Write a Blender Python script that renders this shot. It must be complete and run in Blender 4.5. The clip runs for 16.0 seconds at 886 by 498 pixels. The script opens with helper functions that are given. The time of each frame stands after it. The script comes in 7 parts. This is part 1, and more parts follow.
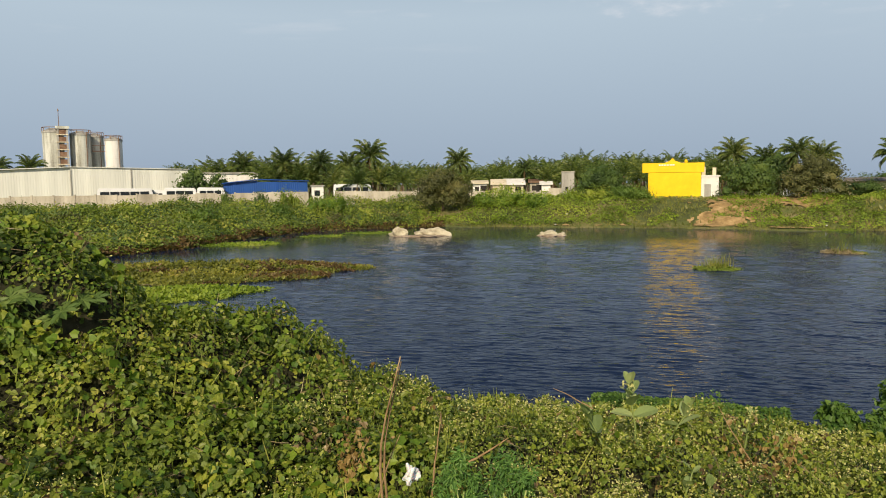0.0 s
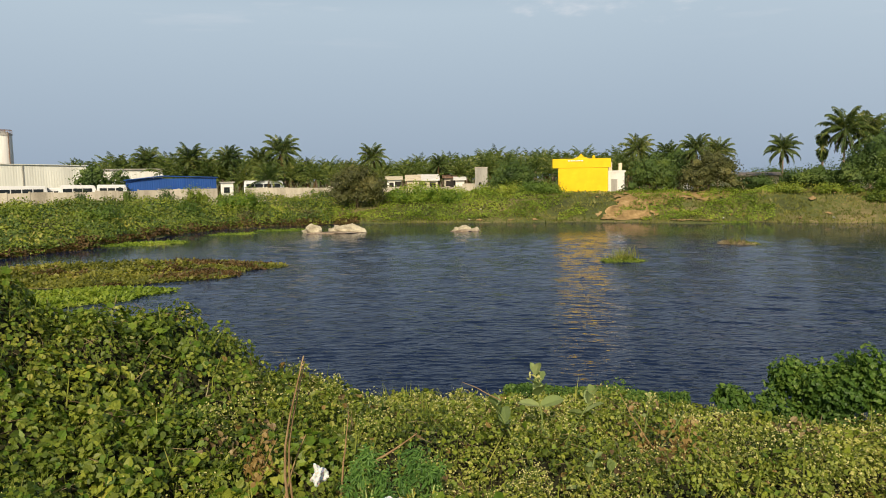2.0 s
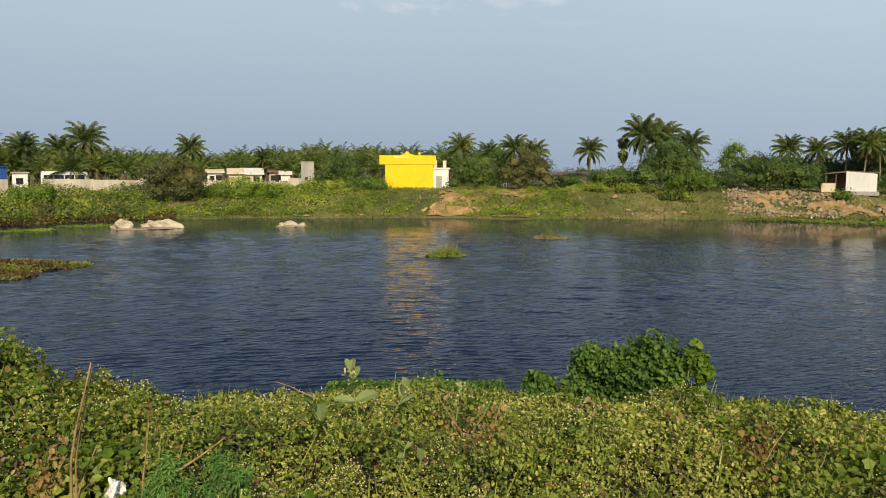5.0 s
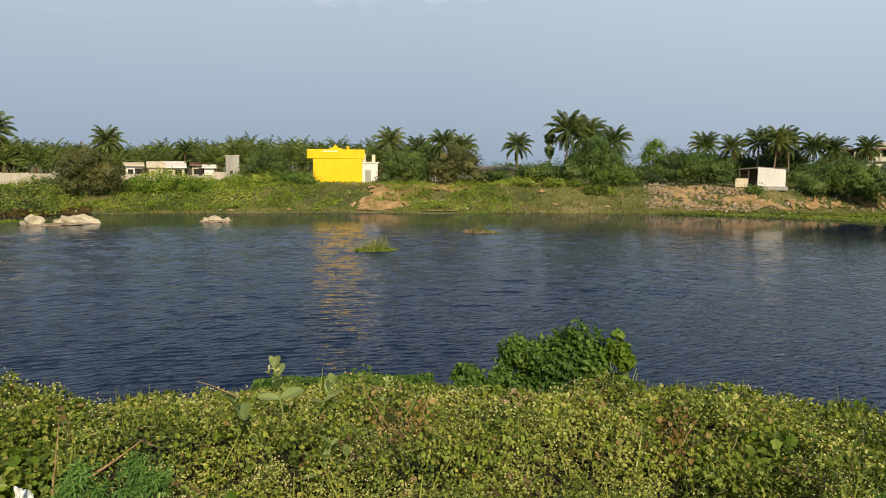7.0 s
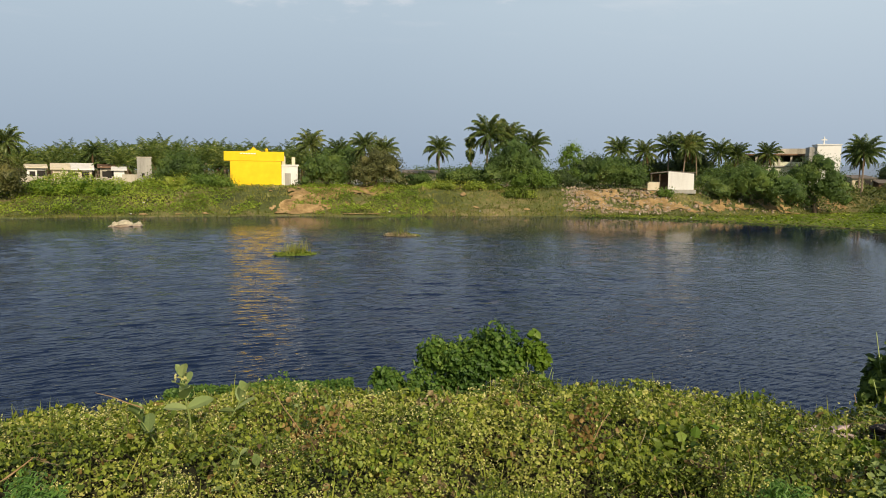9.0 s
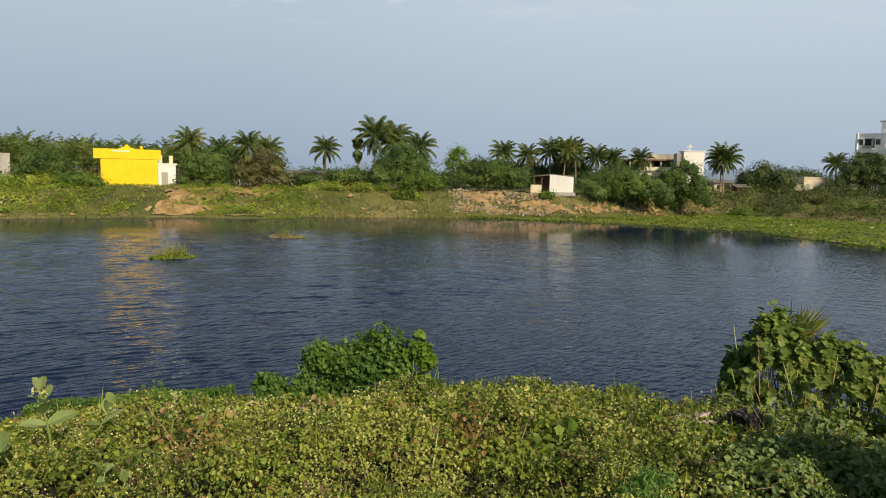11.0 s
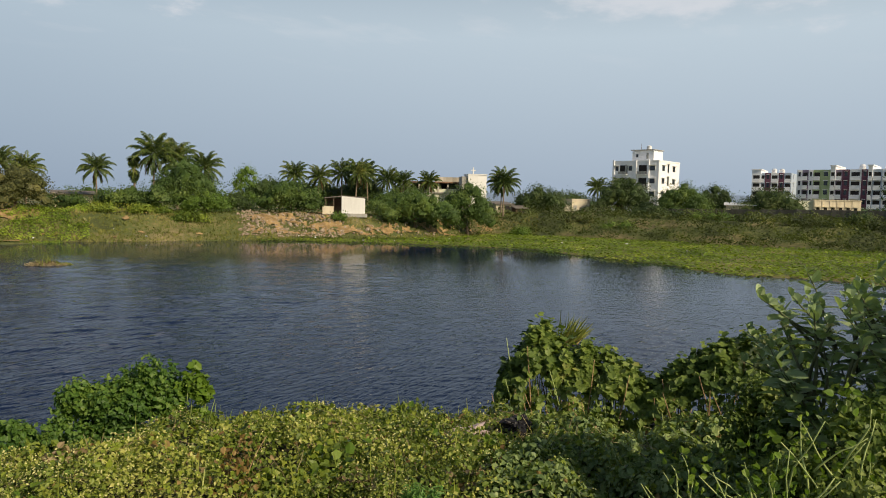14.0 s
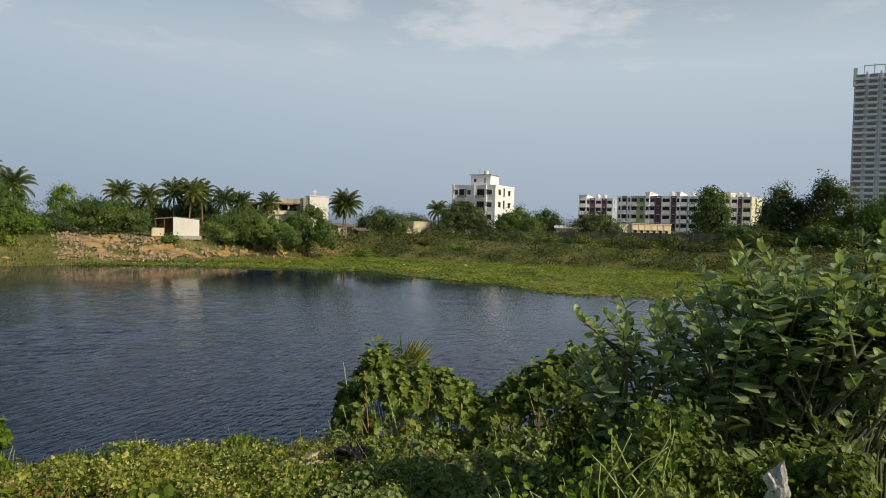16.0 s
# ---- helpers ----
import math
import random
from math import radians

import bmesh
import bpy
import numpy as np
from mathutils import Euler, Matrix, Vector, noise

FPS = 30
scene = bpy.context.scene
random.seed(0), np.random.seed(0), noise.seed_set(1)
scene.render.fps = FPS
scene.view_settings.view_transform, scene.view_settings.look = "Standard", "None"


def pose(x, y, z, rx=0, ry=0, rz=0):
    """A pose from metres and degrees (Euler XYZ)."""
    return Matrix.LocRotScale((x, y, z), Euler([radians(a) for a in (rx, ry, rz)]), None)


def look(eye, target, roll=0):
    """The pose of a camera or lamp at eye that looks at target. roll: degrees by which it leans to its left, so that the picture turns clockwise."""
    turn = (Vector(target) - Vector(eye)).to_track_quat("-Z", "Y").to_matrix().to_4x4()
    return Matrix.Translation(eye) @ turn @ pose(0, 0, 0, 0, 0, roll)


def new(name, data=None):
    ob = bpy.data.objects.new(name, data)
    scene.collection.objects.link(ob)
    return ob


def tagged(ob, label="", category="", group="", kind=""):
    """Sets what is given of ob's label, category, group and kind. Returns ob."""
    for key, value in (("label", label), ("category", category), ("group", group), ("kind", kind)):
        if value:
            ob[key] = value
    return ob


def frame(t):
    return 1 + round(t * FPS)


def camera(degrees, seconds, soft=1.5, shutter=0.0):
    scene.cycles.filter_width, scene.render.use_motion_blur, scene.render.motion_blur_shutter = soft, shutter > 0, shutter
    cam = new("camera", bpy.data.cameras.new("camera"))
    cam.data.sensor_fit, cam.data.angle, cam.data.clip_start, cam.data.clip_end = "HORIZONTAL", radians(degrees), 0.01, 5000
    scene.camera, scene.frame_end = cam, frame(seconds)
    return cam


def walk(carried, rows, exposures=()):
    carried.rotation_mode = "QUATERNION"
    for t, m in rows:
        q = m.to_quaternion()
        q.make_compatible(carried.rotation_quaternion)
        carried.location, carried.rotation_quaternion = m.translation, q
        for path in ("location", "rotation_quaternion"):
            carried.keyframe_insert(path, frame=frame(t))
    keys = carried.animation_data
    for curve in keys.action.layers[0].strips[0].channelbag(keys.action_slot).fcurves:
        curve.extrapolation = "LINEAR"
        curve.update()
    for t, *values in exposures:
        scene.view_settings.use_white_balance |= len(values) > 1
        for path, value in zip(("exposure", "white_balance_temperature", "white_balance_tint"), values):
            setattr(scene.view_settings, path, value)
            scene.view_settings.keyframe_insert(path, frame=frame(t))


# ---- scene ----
cam = camera(64.13, 16.0, soft=1.0)
PATH = [
    (0, pose(0.000, 0.000, 4.500, 84.77, 0.60, 0.00)),
    (0.5, pose(0.019, 0.004, 4.502, 84.86, 0.74, -1.96)),
    (1, pose(0.036, 0.010, 4.501, 84.72, 0.60, -3.91)),
    (1.5, pose(0.056, 0.011, 4.494, 84.45, 0.97, -5.33)),
    (2, pose(0.080, 0.013, 4.498, 84.35, 0.83, -6.85)),
    (2.5, pose(0.094, 0.007, 4.499, 84.56, 0.58, -8.31)),
    (3, pose(0.100, -0.000, 4.495, 84.43, -0.05, -9.89)),
    (3.5, pose(0.116, -0.013, 4.502, 84.51, -0.03, -11.57)),
    (4, pose(0.137, -0.034, 4.505, 84.02, -0.02, -13.99)),
    (4.5, pose(0.180, -0.044, 4.508, 83.94, -0.07, -17.67)),
    (7, pose(0.249, -0.043, 4.500, 83.49, -0.38, -26.29)),
    (7.5, pose(0.287, -0.041, 4.495, 83.61, -0.28, -27.97)),
    (8, pose(0.318, -0.048, 4.487, 83.60, -0.40, -29.89)),
    (10.5, pose(0.351, -0.060, 4.487, 84.06, -0.97, -38.31)),
    (11, pose(0.382, -0.071, 4.485, 84.06, -1.16, -41.55)),
    (11.5, pose(0.419, -0.080, 4.487, 84.64, -0.82, -43.47)),
    (12, pose(0.461, -0.095, 4.489, 85.29, -0.99, -46.43)),
    (12.5, pose(0.495, -0.108, 4.485, 85.60, -1.03, -49.23)),
    (13, pose(0.525, -0.137, 4.480, 85.52, -1.09, -52.98)),
    (13.5, pose(0.546, -0.163, 4.490, 85.94, -0.74, -55.34)),
    (14, pose(0.559, -0.192, 4.490, 86.14, -1.30, -58.10)),
    (14.5, pose(0.575, -0.218, 4.493, 86.43, -1.41, -60.12)),
    (15, pose(0.597, -0.235, 4.498, 86.81, -1.39, -63.28)),
    (15.5, pose(0.632, -0.250, 4.505, 87.44, -1.98, -67.61)),
    (16, pose(0.666, -0.264, 4.510, 88.24, -1.53, -70.75)),
]
walk(cam, PATH, ((0, 0.0), (11.5, 0.0), (13.5, -.06), (15, -.16), (16, -.18)))

SUN_AZ, SUN_EL = 192.0, 33.0

# ---- world and sun ----
world = bpy.data.worlds.new("sky")
scene.world = world
world.use_nodes = True
wn, wl = world.node_tree.nodes, world.node_tree.links
wn.clear()
w_out = wn.new("ShaderNodeOutputWorld")
w_bg = wn.new("ShaderNodeBackground")
w_bg.inputs["Strength"].default_value = 0.12
w_sky = wn.new("ShaderNodeTexSky")
w_sky.sky_type = "NISHITA"
w_sky.sun_disc = False
w_sky.sun_elevation, w_sky.sun_rotation = radians(SUN_EL), radians(SUN_AZ)
w_sky.air_density, w_sky.dust_density, w_sky.ozone_density = 1.1, 2.2, 1.6
w_tc = wn.new("ShaderNodeTexCoord")
w_sep = wn.new("ShaderNodeSeparateXYZ")
wl.new(w_tc.outputs["Generated"], w_sep.inputs[0])
# thin high haze, thickest above the horizon
w_haze = wn.new("ShaderNodeValToRGB")
w_haze.color_ramp.elements[0].position, w_haze.color_ramp.elements[0].color = 0.22, (0.97, 0.97, 0.97, 1)
w_haze.color_ramp.elements[1].position, w_haze.color_ramp.elements[1].color = 0.42, (0.03, 0.03, 0.03, 1)
wl.new(w_sep.outputs["Z"], w_haze.inputs["Fac"])
w_mix = wn.new("ShaderNodeMixRGB")
w_tone = wn.new("ShaderNodeValToRGB")
for w_el, (w_pos, w_col) in zip((*w_tone.color_ramp.elements, w_tone.color_ramp.elements.new(0.5)), ((0.0, (.228, .286, .368, 1)), (0.14, (.288, .356, .412, 1)), (0.34, (.395, .475, .530, 1)))):
    w_el.position, w_el.color = w_pos, w_col
wl.new(w_sep.outputs["Z"], w_tone.inputs["Fac"])
w_gain = wn.new("ShaderNodeVectorMath")
w_gain.operation = "SCALE"
w_gain.inputs["Scale"].default_value = 11.8
wl.new(w_tone.outputs["Color"], w_gain.inputs[0])
# the haze is paler and warmer towards the sun's side
w_side = wn.new("ShaderNodeMapRange")
w_side.inputs["From Min"].default_value, w_side.inputs["From Max"].default_value = 0.45, 1.0
wl.new(w_sep.outputs["X"], w_side.inputs["Value"])
w_warm = wn.new("ShaderNodeMixRGB")
w_warm.blend_type = "MULTIPLY"
w_warm.inputs["Color2"].default_value = (1.20, 1.16, 1.12, 1)
wl.new(w_side.outputs[0], w_warm.inputs["Fac"])
wl.new(w_gain.outputs[0], w_warm.inputs["Color1"])
wl.new(w_warm.outputs[0], w_mix.inputs["Color2"])
wl.new(w_haze.outputs["Color"], w_mix.inputs["Fac"])
w_deep = wn.new("ShaderNodeVectorMath")
w_deep.operation = "SCALE"
w_deep.inputs["Scale"].default_value = 0.62
wl.new(w_sky.outputs["Color"], w_deep.inputs[0])
wl.new(w_deep.outputs[0], w_mix.inputs["Color1"])
# wispy clouds: a flat layer seen in perspective
w_div = wn.new("ShaderNodeVectorMath")
w_div.operation = "DIVIDE"
w_cmb = wn.new("ShaderNodeCombineXYZ")
w_max = wn.new("ShaderNodeMath")
w_max.operation = "MAXIMUM"
w_max.inputs[1].default_value = 0.03
wl.new(w_sep.outputs["Z"], w_max.inputs[0])
for i in range(3):
    wl.new(w_max.outputs[0], w_cmb.inputs[i])
wl.new(w_tc.outputs["Generated"], w_div.inputs[0])
wl.new(w_cmb.outputs[0], w_div.inputs[1])
w_map = wn.new("ShaderNodeMapping")
w_map.inputs["Location"].default_value = (0.35, 0.6, 0)
w_map.inputs["Scale"].default_value = (1.0, 1.5, 0.0)
wl.new(w_div.outputs[0], w_map.inputs["Vector"])
w_cl = wn.new("ShaderNodeTexNoise")
w_cl.inputs["Scale"].default_value = 0.9
w_cl.inputs["Detail"].default_value = 7
w_cl.inputs["Roughness"].default_value = 0.55
wl.new(w_map.outputs[0], w_cl.inputs["Vector"])
w_cr = wn.new("ShaderNodeValToRGB")
w_cr.color_ramp.elements[0].position, w_cr.color_ramp.elements[0].color = 0.57, (0, 0, 0, 1)
w_cr.color_ramp.elements[1].position, w_cr.color_ramp.elements[1].color = 0.80, (0.5, 0.5, 0.5, 1)
wl.new(w_cl.outputs["Fac"], w_cr.inputs["Fac"])
w_lo = wn.new("ShaderNodeMapRange")
w_lo.inputs["From Min"].default_value, w_lo.inputs["From Max"].default_value = 0.165, 0.25
wl.new(w_sep.outputs["Z"], w_lo.inputs["Value"])
w_cm = wn.new("ShaderNodeMath")
w_cm.operation = "MULTIPLY"
wl.new(w_cr.outputs["Color"], w_cm.inputs[0])
wl.new(w_lo.outputs[0], w_cm.inputs[1])
# a few larger soft clouds, by compass angle and height
w_az = wn.new("ShaderNodeMath")
w_az.operation = "ARCTAN2"
wl.new(w_sep.outputs["X"], w_az.inputs[0])
wl.new(w_sep.outputs["Y"], w_az.inputs[1])
w_ah = wn.new("ShaderNodeCombineXYZ")
wl.new(w_az.outputs[0], w_ah.inputs[0])
wl.new(w_sep.outputs["Z"], w_ah.inputs[1])
w_puff = wn.new("ShaderNodeTexNoise")
w_puff.inputs["Scale"].default_value, w_puff.inputs["Detail"].default_value, w_puff.inputs["Roughness"].default_value = 11.0, 6, 0.6
w_pm = wn.new("ShaderNodeMapping")
w_pm.inputs["Scale"].default_value = (1.0, 2.6, 1.0)
wl.new(w_ah.outputs[0], w_pm.inputs["Vector"])
wl.new(w_pm.outputs[0], w_puff.inputs["Vector"])
w_all = w_cm.outputs[0]
for c_az, c_el, c_w, c_h, c_s in ((22.0, 14.6, 12.0, 2.4, .7), (32.0, 15.8, 11.0, 2.3, 1.0), (47.0, 17.2, 4.0, 1.4, .6), (77.0, 16.6, 13.0, 3.8, .6), (61.0, 16.6, 4.0, 1.5, .4)):
    w_off = wn.new("ShaderNodeVectorMath")
    w_off.operation = "SUBTRACT"
    w_off.inputs[1].default_value = (radians(c_az), math.sin(radians(c_el)), 0)
    wl.new(w_ah.outputs[0], w_off.inputs[0])
    w_rel = wn.new("ShaderNodeVectorMath")
    w_rel.operation = "MULTIPLY"
    w_rel.inputs[1].default_value = (1 / radians(c_w), 1 / radians(c_h), 0)
    wl.new(w_off.outputs[0], w_rel.inputs[0])
    w_len = wn.new("ShaderNodeVectorMath")
    w_len.operation = "LENGTH"
    wl.new(w_rel.outputs[0], w_len.inputs[0])
    # full in the middle, torn at the rim
    w_torn = wn.new("ShaderNodeMath")
    w_torn.operation = "MULTIPLY_ADD"
    w_torn.inputs[1].default_value = -2.6
    wl.new(w_puff.outputs["Fac"], w_torn.inputs[0])
    wl.new(w_len.outputs["Value"], w_torn.inputs[2])
    w_spot = wn.new("ShaderNodeMapRange")
    w_spot.interpolation_type = "SMOOTHSTEP"
    w_spot.inputs["From Min"].default_value, w_spot.inputs["From Max"].default_value = -.3, -1.15
    w_spot.inputs["To Max"].default_value = c_s
    wl.new(w_torn.outputs[0], w_spot.inputs["Value"])
    w_top = wn.new("ShaderNodeMath")
    w_top.operation = "MAXIMUM"
    wl.new(w_all, w_top.inputs[0])
    wl.new(w_spot.outputs[0], w_top.inputs[1])
    w_all = w_top.outputs[0]
w_mix2 = wn.new("ShaderNodeMixRGB")
w_mix2.inputs["Color2"].default_value = (6.6, 6.6, 6.9, 1)
wl.new(w_all, w_mix2.inputs["Fac"])
wl.new(w_mix.outputs[0], w_mix2.inputs["Color1"])
wl.new(w_mix2.outputs[0], w_bg.inputs["Color"])
wl.new(w_bg.outputs[0], w_out.inputs["Surface"])

sun_data = bpy.data.lights.new("sun", "SUN")
sun_data.energy, sun_data.angle, sun_data.color = 4.6, radians(0.6), (1.0, 0.84, 0.60)
sun = new("sun", sun_data)
sun_dir = Vector((math.sin(radians(SUN_AZ)) * math.cos(radians(SUN_EL)), math.cos(radians(SUN_AZ)) * math.cos(radians(SUN_EL)), math.sin(radians(SUN_EL))))
sun.matrix_world = look(sun_dir * 200, (0, 0, 0))


# ---- small tools ----
rng = np.random.default_rng(7)


def at(az, r, z=0.0):
    """A place by compass angle from +y, distance from the viewer's spot and height over the water."""
    return Vector((r * math.sin(radians(az)), r * math.cos(radians(az)), z))


def bumps(x, y, scale, seed=0):
    """Smooth noise from -1 to 1 over arrays."""
    g = np.random.default_rng(seed)
    out = 0
    for k in range(6):
        a, p = g.uniform(0, 6.283), g.uniform(0, 6.283)
        f = (0.7 + 0.25 * k) / scale
        out = out + np.sin((x * math.cos(a) + y * math.sin(a)) * f * 6.283 + p + 1.3 * np.sin((x * math.sin(a) - y * math.cos(a)) * f * 2.1 + k))
    return out / 3.6


def domes(x, y, cell, seed=0):
    """Rounded cushions from 0 in the gaps to 1 on their tops."""
    ix, iy = np.floor(x / cell), np.floor(y / cell)
    best = np.full(np.shape(x), 9.0)
    for dx in (-1, 0, 1):
        for dy in (-1, 0, 1):
            cx, cy = ix + dx, iy + dy
            hx = np.sin(cx * 127.1 + cy * 311.7 + seed * 7.3) * 43758.5453
            hy = np.sin(cx * 269.5 + cy * 183.3 + seed * 3.1) * 23421.631
            px, py = (cx + .5 + .8 * (hx - np.floor(hx) - .5)) * cell, (cy + .5 + .8 * (hy - np.floor(hy) - .5)) * cell
            best = np.minimum(best, np.hypot(x - px, y - py) / cell)
    return 1 - np.clip(best / .85, 0, 1) ** 2


def array_mesh(name, verts, quads, material=None, smooth=False):
    me = bpy.data.meshes.new(name)
    verts, quads = np.asarray(verts, np.float32), np.asarray(quads, np.int32)
    me.vertices.add(len(verts))
    me.vertices.foreach_set("co", verts.ravel())
    me.loops.add(quads.size)
    me.loops.foreach_set("vertex_index", quads.ravel())
    me.polygons.add(len(quads))
    me.polygons.foreach_set("loop_start", np.arange(0, quads.size, quads.shape[1], dtype=np.int32))
    me.polygons.foreach_set("use_smooth", np.full(len(quads), smooth))
    me.update(calc_edges=True)
    if material:
        me.materials.append(material)
    return me


def part(name, bm, material, parent=None, label="", smooth=False):
    """Links a bmesh, or a finished mesh, as one object under a thing or a part."""
    if isinstance(bm, bmesh.types.BMesh):
        me = bpy.data.meshes.new(name)
        bm.to_mesh(me)
        bm.free()
        me.materials.append(material)
        if smooth:
            me.polygons.foreach_set("use_smooth", np.full(len(me.polygons), True))
    else:
        me = bm
    ob = new(name, me)
    ob.parent = parent
    if name in ("foliage", "crown", "grass", "dry_foliage", "flower_head", "inner_foliage"):
        tagged(ob, kind="stuff")
    if label:
        tagged(ob, label)
    return ob


def thing(name, m, label, category, group="", kind=""):
    ob = new(name)
    ob.empty_display_size = 0.2
    ob.matrix_world = m
    return tagged(ob, label, category, group, kind)


def box(x0, y0, z0, x1, y1, z1, bevel=0.0, bm=None):
    bm = bm or bmesh.new()
    vs = bmesh.ops.create_cube(bm, size=1)["verts"]
    for v in vs:
        v.co = Vector(((x0 + x1) / 2 + v.co.x * (x1 - x0), (y0 + y1) / 2 + v.co.y * (y1 - y0), (z0 + z1) / 2 + v.co.z * (z1 - z0)))
    if bevel:
        es = list({e for v in vs for e in v.link_edges})
        bmesh.ops.bevel(bm, geom=es, offset=bevel, segments=1, affect="EDGES")
    return bm


def prism(outline, depth, axis="y", bm=None):
    """A flat outline (a, b) given a thickness. axis y: outline in x and z; axis x: outline in y and z; axis z: outline in x and y."""
    bm = bm or bmesh.new()

    def place(a, b, d):
        return (a, d, b) if axis == "y" else (d, a, b) if axis == "x" else (a, b, d)

    lo = [bm.verts.new(place(a, b, depth[0])) for a, b in outline]
    hi = [bm.verts.new(place(a, b, depth[1])) for a, b in outline]
    bm.faces.new(lo)
    bm.faces.new(hi[::-1])
    n = len(lo)
    for i in range(n):
        bm.faces.new((lo[i], hi[i], hi[(i + 1) % n], lo[(i + 1) % n]))
    bmesh.ops.recalc_face_normals(bm, faces=bm.faces[:])
    return bm


def tube(points, radii, sides=6, bm=None):
    """A tapered tube along a line of points."""
    bm = bm or bmesh.new()
    pts = [Vector(p) for p in points]
    rings = []
    for i, p in enumerate(pts):
        way = (pts[min(i + 1, len(pts) - 1)] - pts[max(i - 1, 0)]).normalized()
        side = way.cross(Vector((0.31, 0.87, 0.21))).normalized()
        up = way.cross(side)
        rings.append([bm.verts.new(p + radii[i] * (math.cos(6.2832 * k / sides) * side + math.sin(6.2832 * k / sides) * up)) for k in range(sides)])
    for a, b in zip(rings, rings[1:]):
        for k in range(sides):
            bm.faces.new((a[k], a[(k + 1) % sides], b[(k + 1) % sides], b[k]))
    bm.faces.new(rings[0][::-1])
    bm.faces.new(rings[-1])
    return bm


def bent(start, way, length, bend, n=6, wander=0.0, seed=0):
    """Points of a bent stem."""
    g = np.random.default_rng(seed)
    p, d, out = Vector(start), Vector(way).normalized(), [Vector(start)]
    for _ in range(n):
        d = (d + Vector(bend) / n + Vector(g.normal(0, 1, 3)) * wander).normalized()
        p = p + d * length / n
        out.append(p.copy())
    return out


# ---- leaves ----
OVAL = (np.array([(0, 0, 0), (.36, .2, .09), (.36, .62, .10), (0, 1, -.06), (-.36, .62, .10), (-.36, .2, .09)]), np.array([(0, 1, 2, 3), (0, 3, 4, 5)]))
HEART = (np.array([(0, .08, 0), (.30, -.08, .05), (.52, .25, .10), (.30, .68, .06), (0, 1, -.10), (-.30, .68, .06), (-.52, .25, .10), (-.30, -.08, .05)]), np.array([(0, 1, 2, 3), (0, 3, 4, 5), (0, 5, 6, 7)]))
LOBED = (np.array([(0, 0, 0), (.36, -.10, .06), (.42, .22, .05), (.52, .48, .09), (.34, .66, .03), (0, 1.0, -.06), (-.34, .66, .03), (-.52, .48, .09), (-.42, .22, .05), (-.36, -.10, .06), (0, .38, -.03)]),
         np.array([(0, 1, 2, 10), (2, 3, 4, 10), (10, 4, 5, 6), (8, 10, 6, 7), (0, 10, 8, 9)]))
LONG = (np.array([(0, 0, 0), (.13, .3, .05), (.12, .7, .02), (0, 1, -.10), (-.12, .7, .02), (-.13, .3, .05)]), np.array([(0, 1, 2, 3), (0, 3, 4, 5)]))
KITE = (np.array([(0, 0, 0), (.34, .45, .06), (0, 1, 0), (-.34, .45, .06)]), np.array([(0, 1, 2, 3)]))
BROAD = (np.array([(0, 0, 0), (.20, .10, .05), (.37, .36, .09), (.38, .64, .08), (.24, .87, .03), (0, 1, -.05), (-.24, .87, .03), (-.38, .64, .08), (-.37, .36, .09), (-.20, .10, .05), (0, .36, .0), (0, .64, .01), (0, .87, -.01)]),
         np.array([(0, 1, 2, 10), (10, 2, 3, 11), (11, 3, 4, 12), (12, 4, 5, 6), (0, 10, 8, 9), (10, 11, 7, 8), (11, 12, 6, 7)]))
BLADE = (np.array([(-.05, 0, 0), (.05, 0, 0), (.035, .6, .0), (.0, 1, .0)]), np.array([(0, 1, 2, 3)]))


def leaves(places, normals, sizes, shape, tips=None):
    """Vertices and faces of one leaf at each place."""
    places, normals = np.asarray(places, float), np.asarray(normals, float)
    n = len(places)
    normals = normals / np.linalg.norm(normals, axis=1, keepdims=True)
    along = rng.normal(size=(n, 3)) if tips is None else np.asarray(tips, float)
    along = along - (along * normals).sum(1, keepdims=True) * normals
    along /= np.linalg.norm(along, axis=1, keepdims=True) + 1e-9
    across = np.cross(along, normals)
    pat, faces = shape
    sizes = np.broadcast_to(np.asarray(sizes, float), (n,))[:, None, None]
    v = places[:, None] + sizes * (pat[None, :, 0:1] * across[:, None] + pat[None, :, 1:2] * along[:, None] + pat[None, :, 2:3] * normals[:, None])
    f = faces[None] + (np.arange(n) * len(pat))[:, None, None]
    return v.reshape(-1, 3), f.reshape(-1, 4)


def leaf_mesh(name, places, normals, sizes, shape, material, tips=None):
    v, f = leaves(places, normals, sizes, shape, tips)
    return array_mesh(name, v, f, material)


def lumps(blobs, n, inner=0.55, rough=0.28, seed=0):
    """Points in the outer shells of some overlapping rounded masses, with the way out at each."""
    g = np.random.default_rng(seed)
    vol = np.array([b[3] * b[4] + b[4] * b[5] + b[3] * b[5] for b in blobs])
    pick = g.choice(len(blobs), n, p=vol / vol.sum())
    b = np.array(blobs, float)[pick]
    d = g.normal(size=(n, 3))
    d /= np.linalg.norm(d, axis=1, keepdims=True)
    lump = 1 + rough * (np.sin(d[:, 0] * 5 + b[:, 0] * 3 + 1) * np.sin(d[:, 1] * 6 + b[:, 1]) + 0.7 * np.sin(d[:, 2] * 7 + d[:, 0] * 4 + b[:, 2]))
    rad = (inner + (1 - inner) * g.random(n) ** 0.6) * lump
    p = b[:, :3] + d * b[:, 3:6] * rad[:, None]
    return p, d


# ---- materials ----
def material(name):
    m = bpy.data.materials.new(name)
    m.use_nodes = True
    nt = m.node_tree
    return m, nt.nodes, nt.links, nt.nodes["Principled BSDF"]


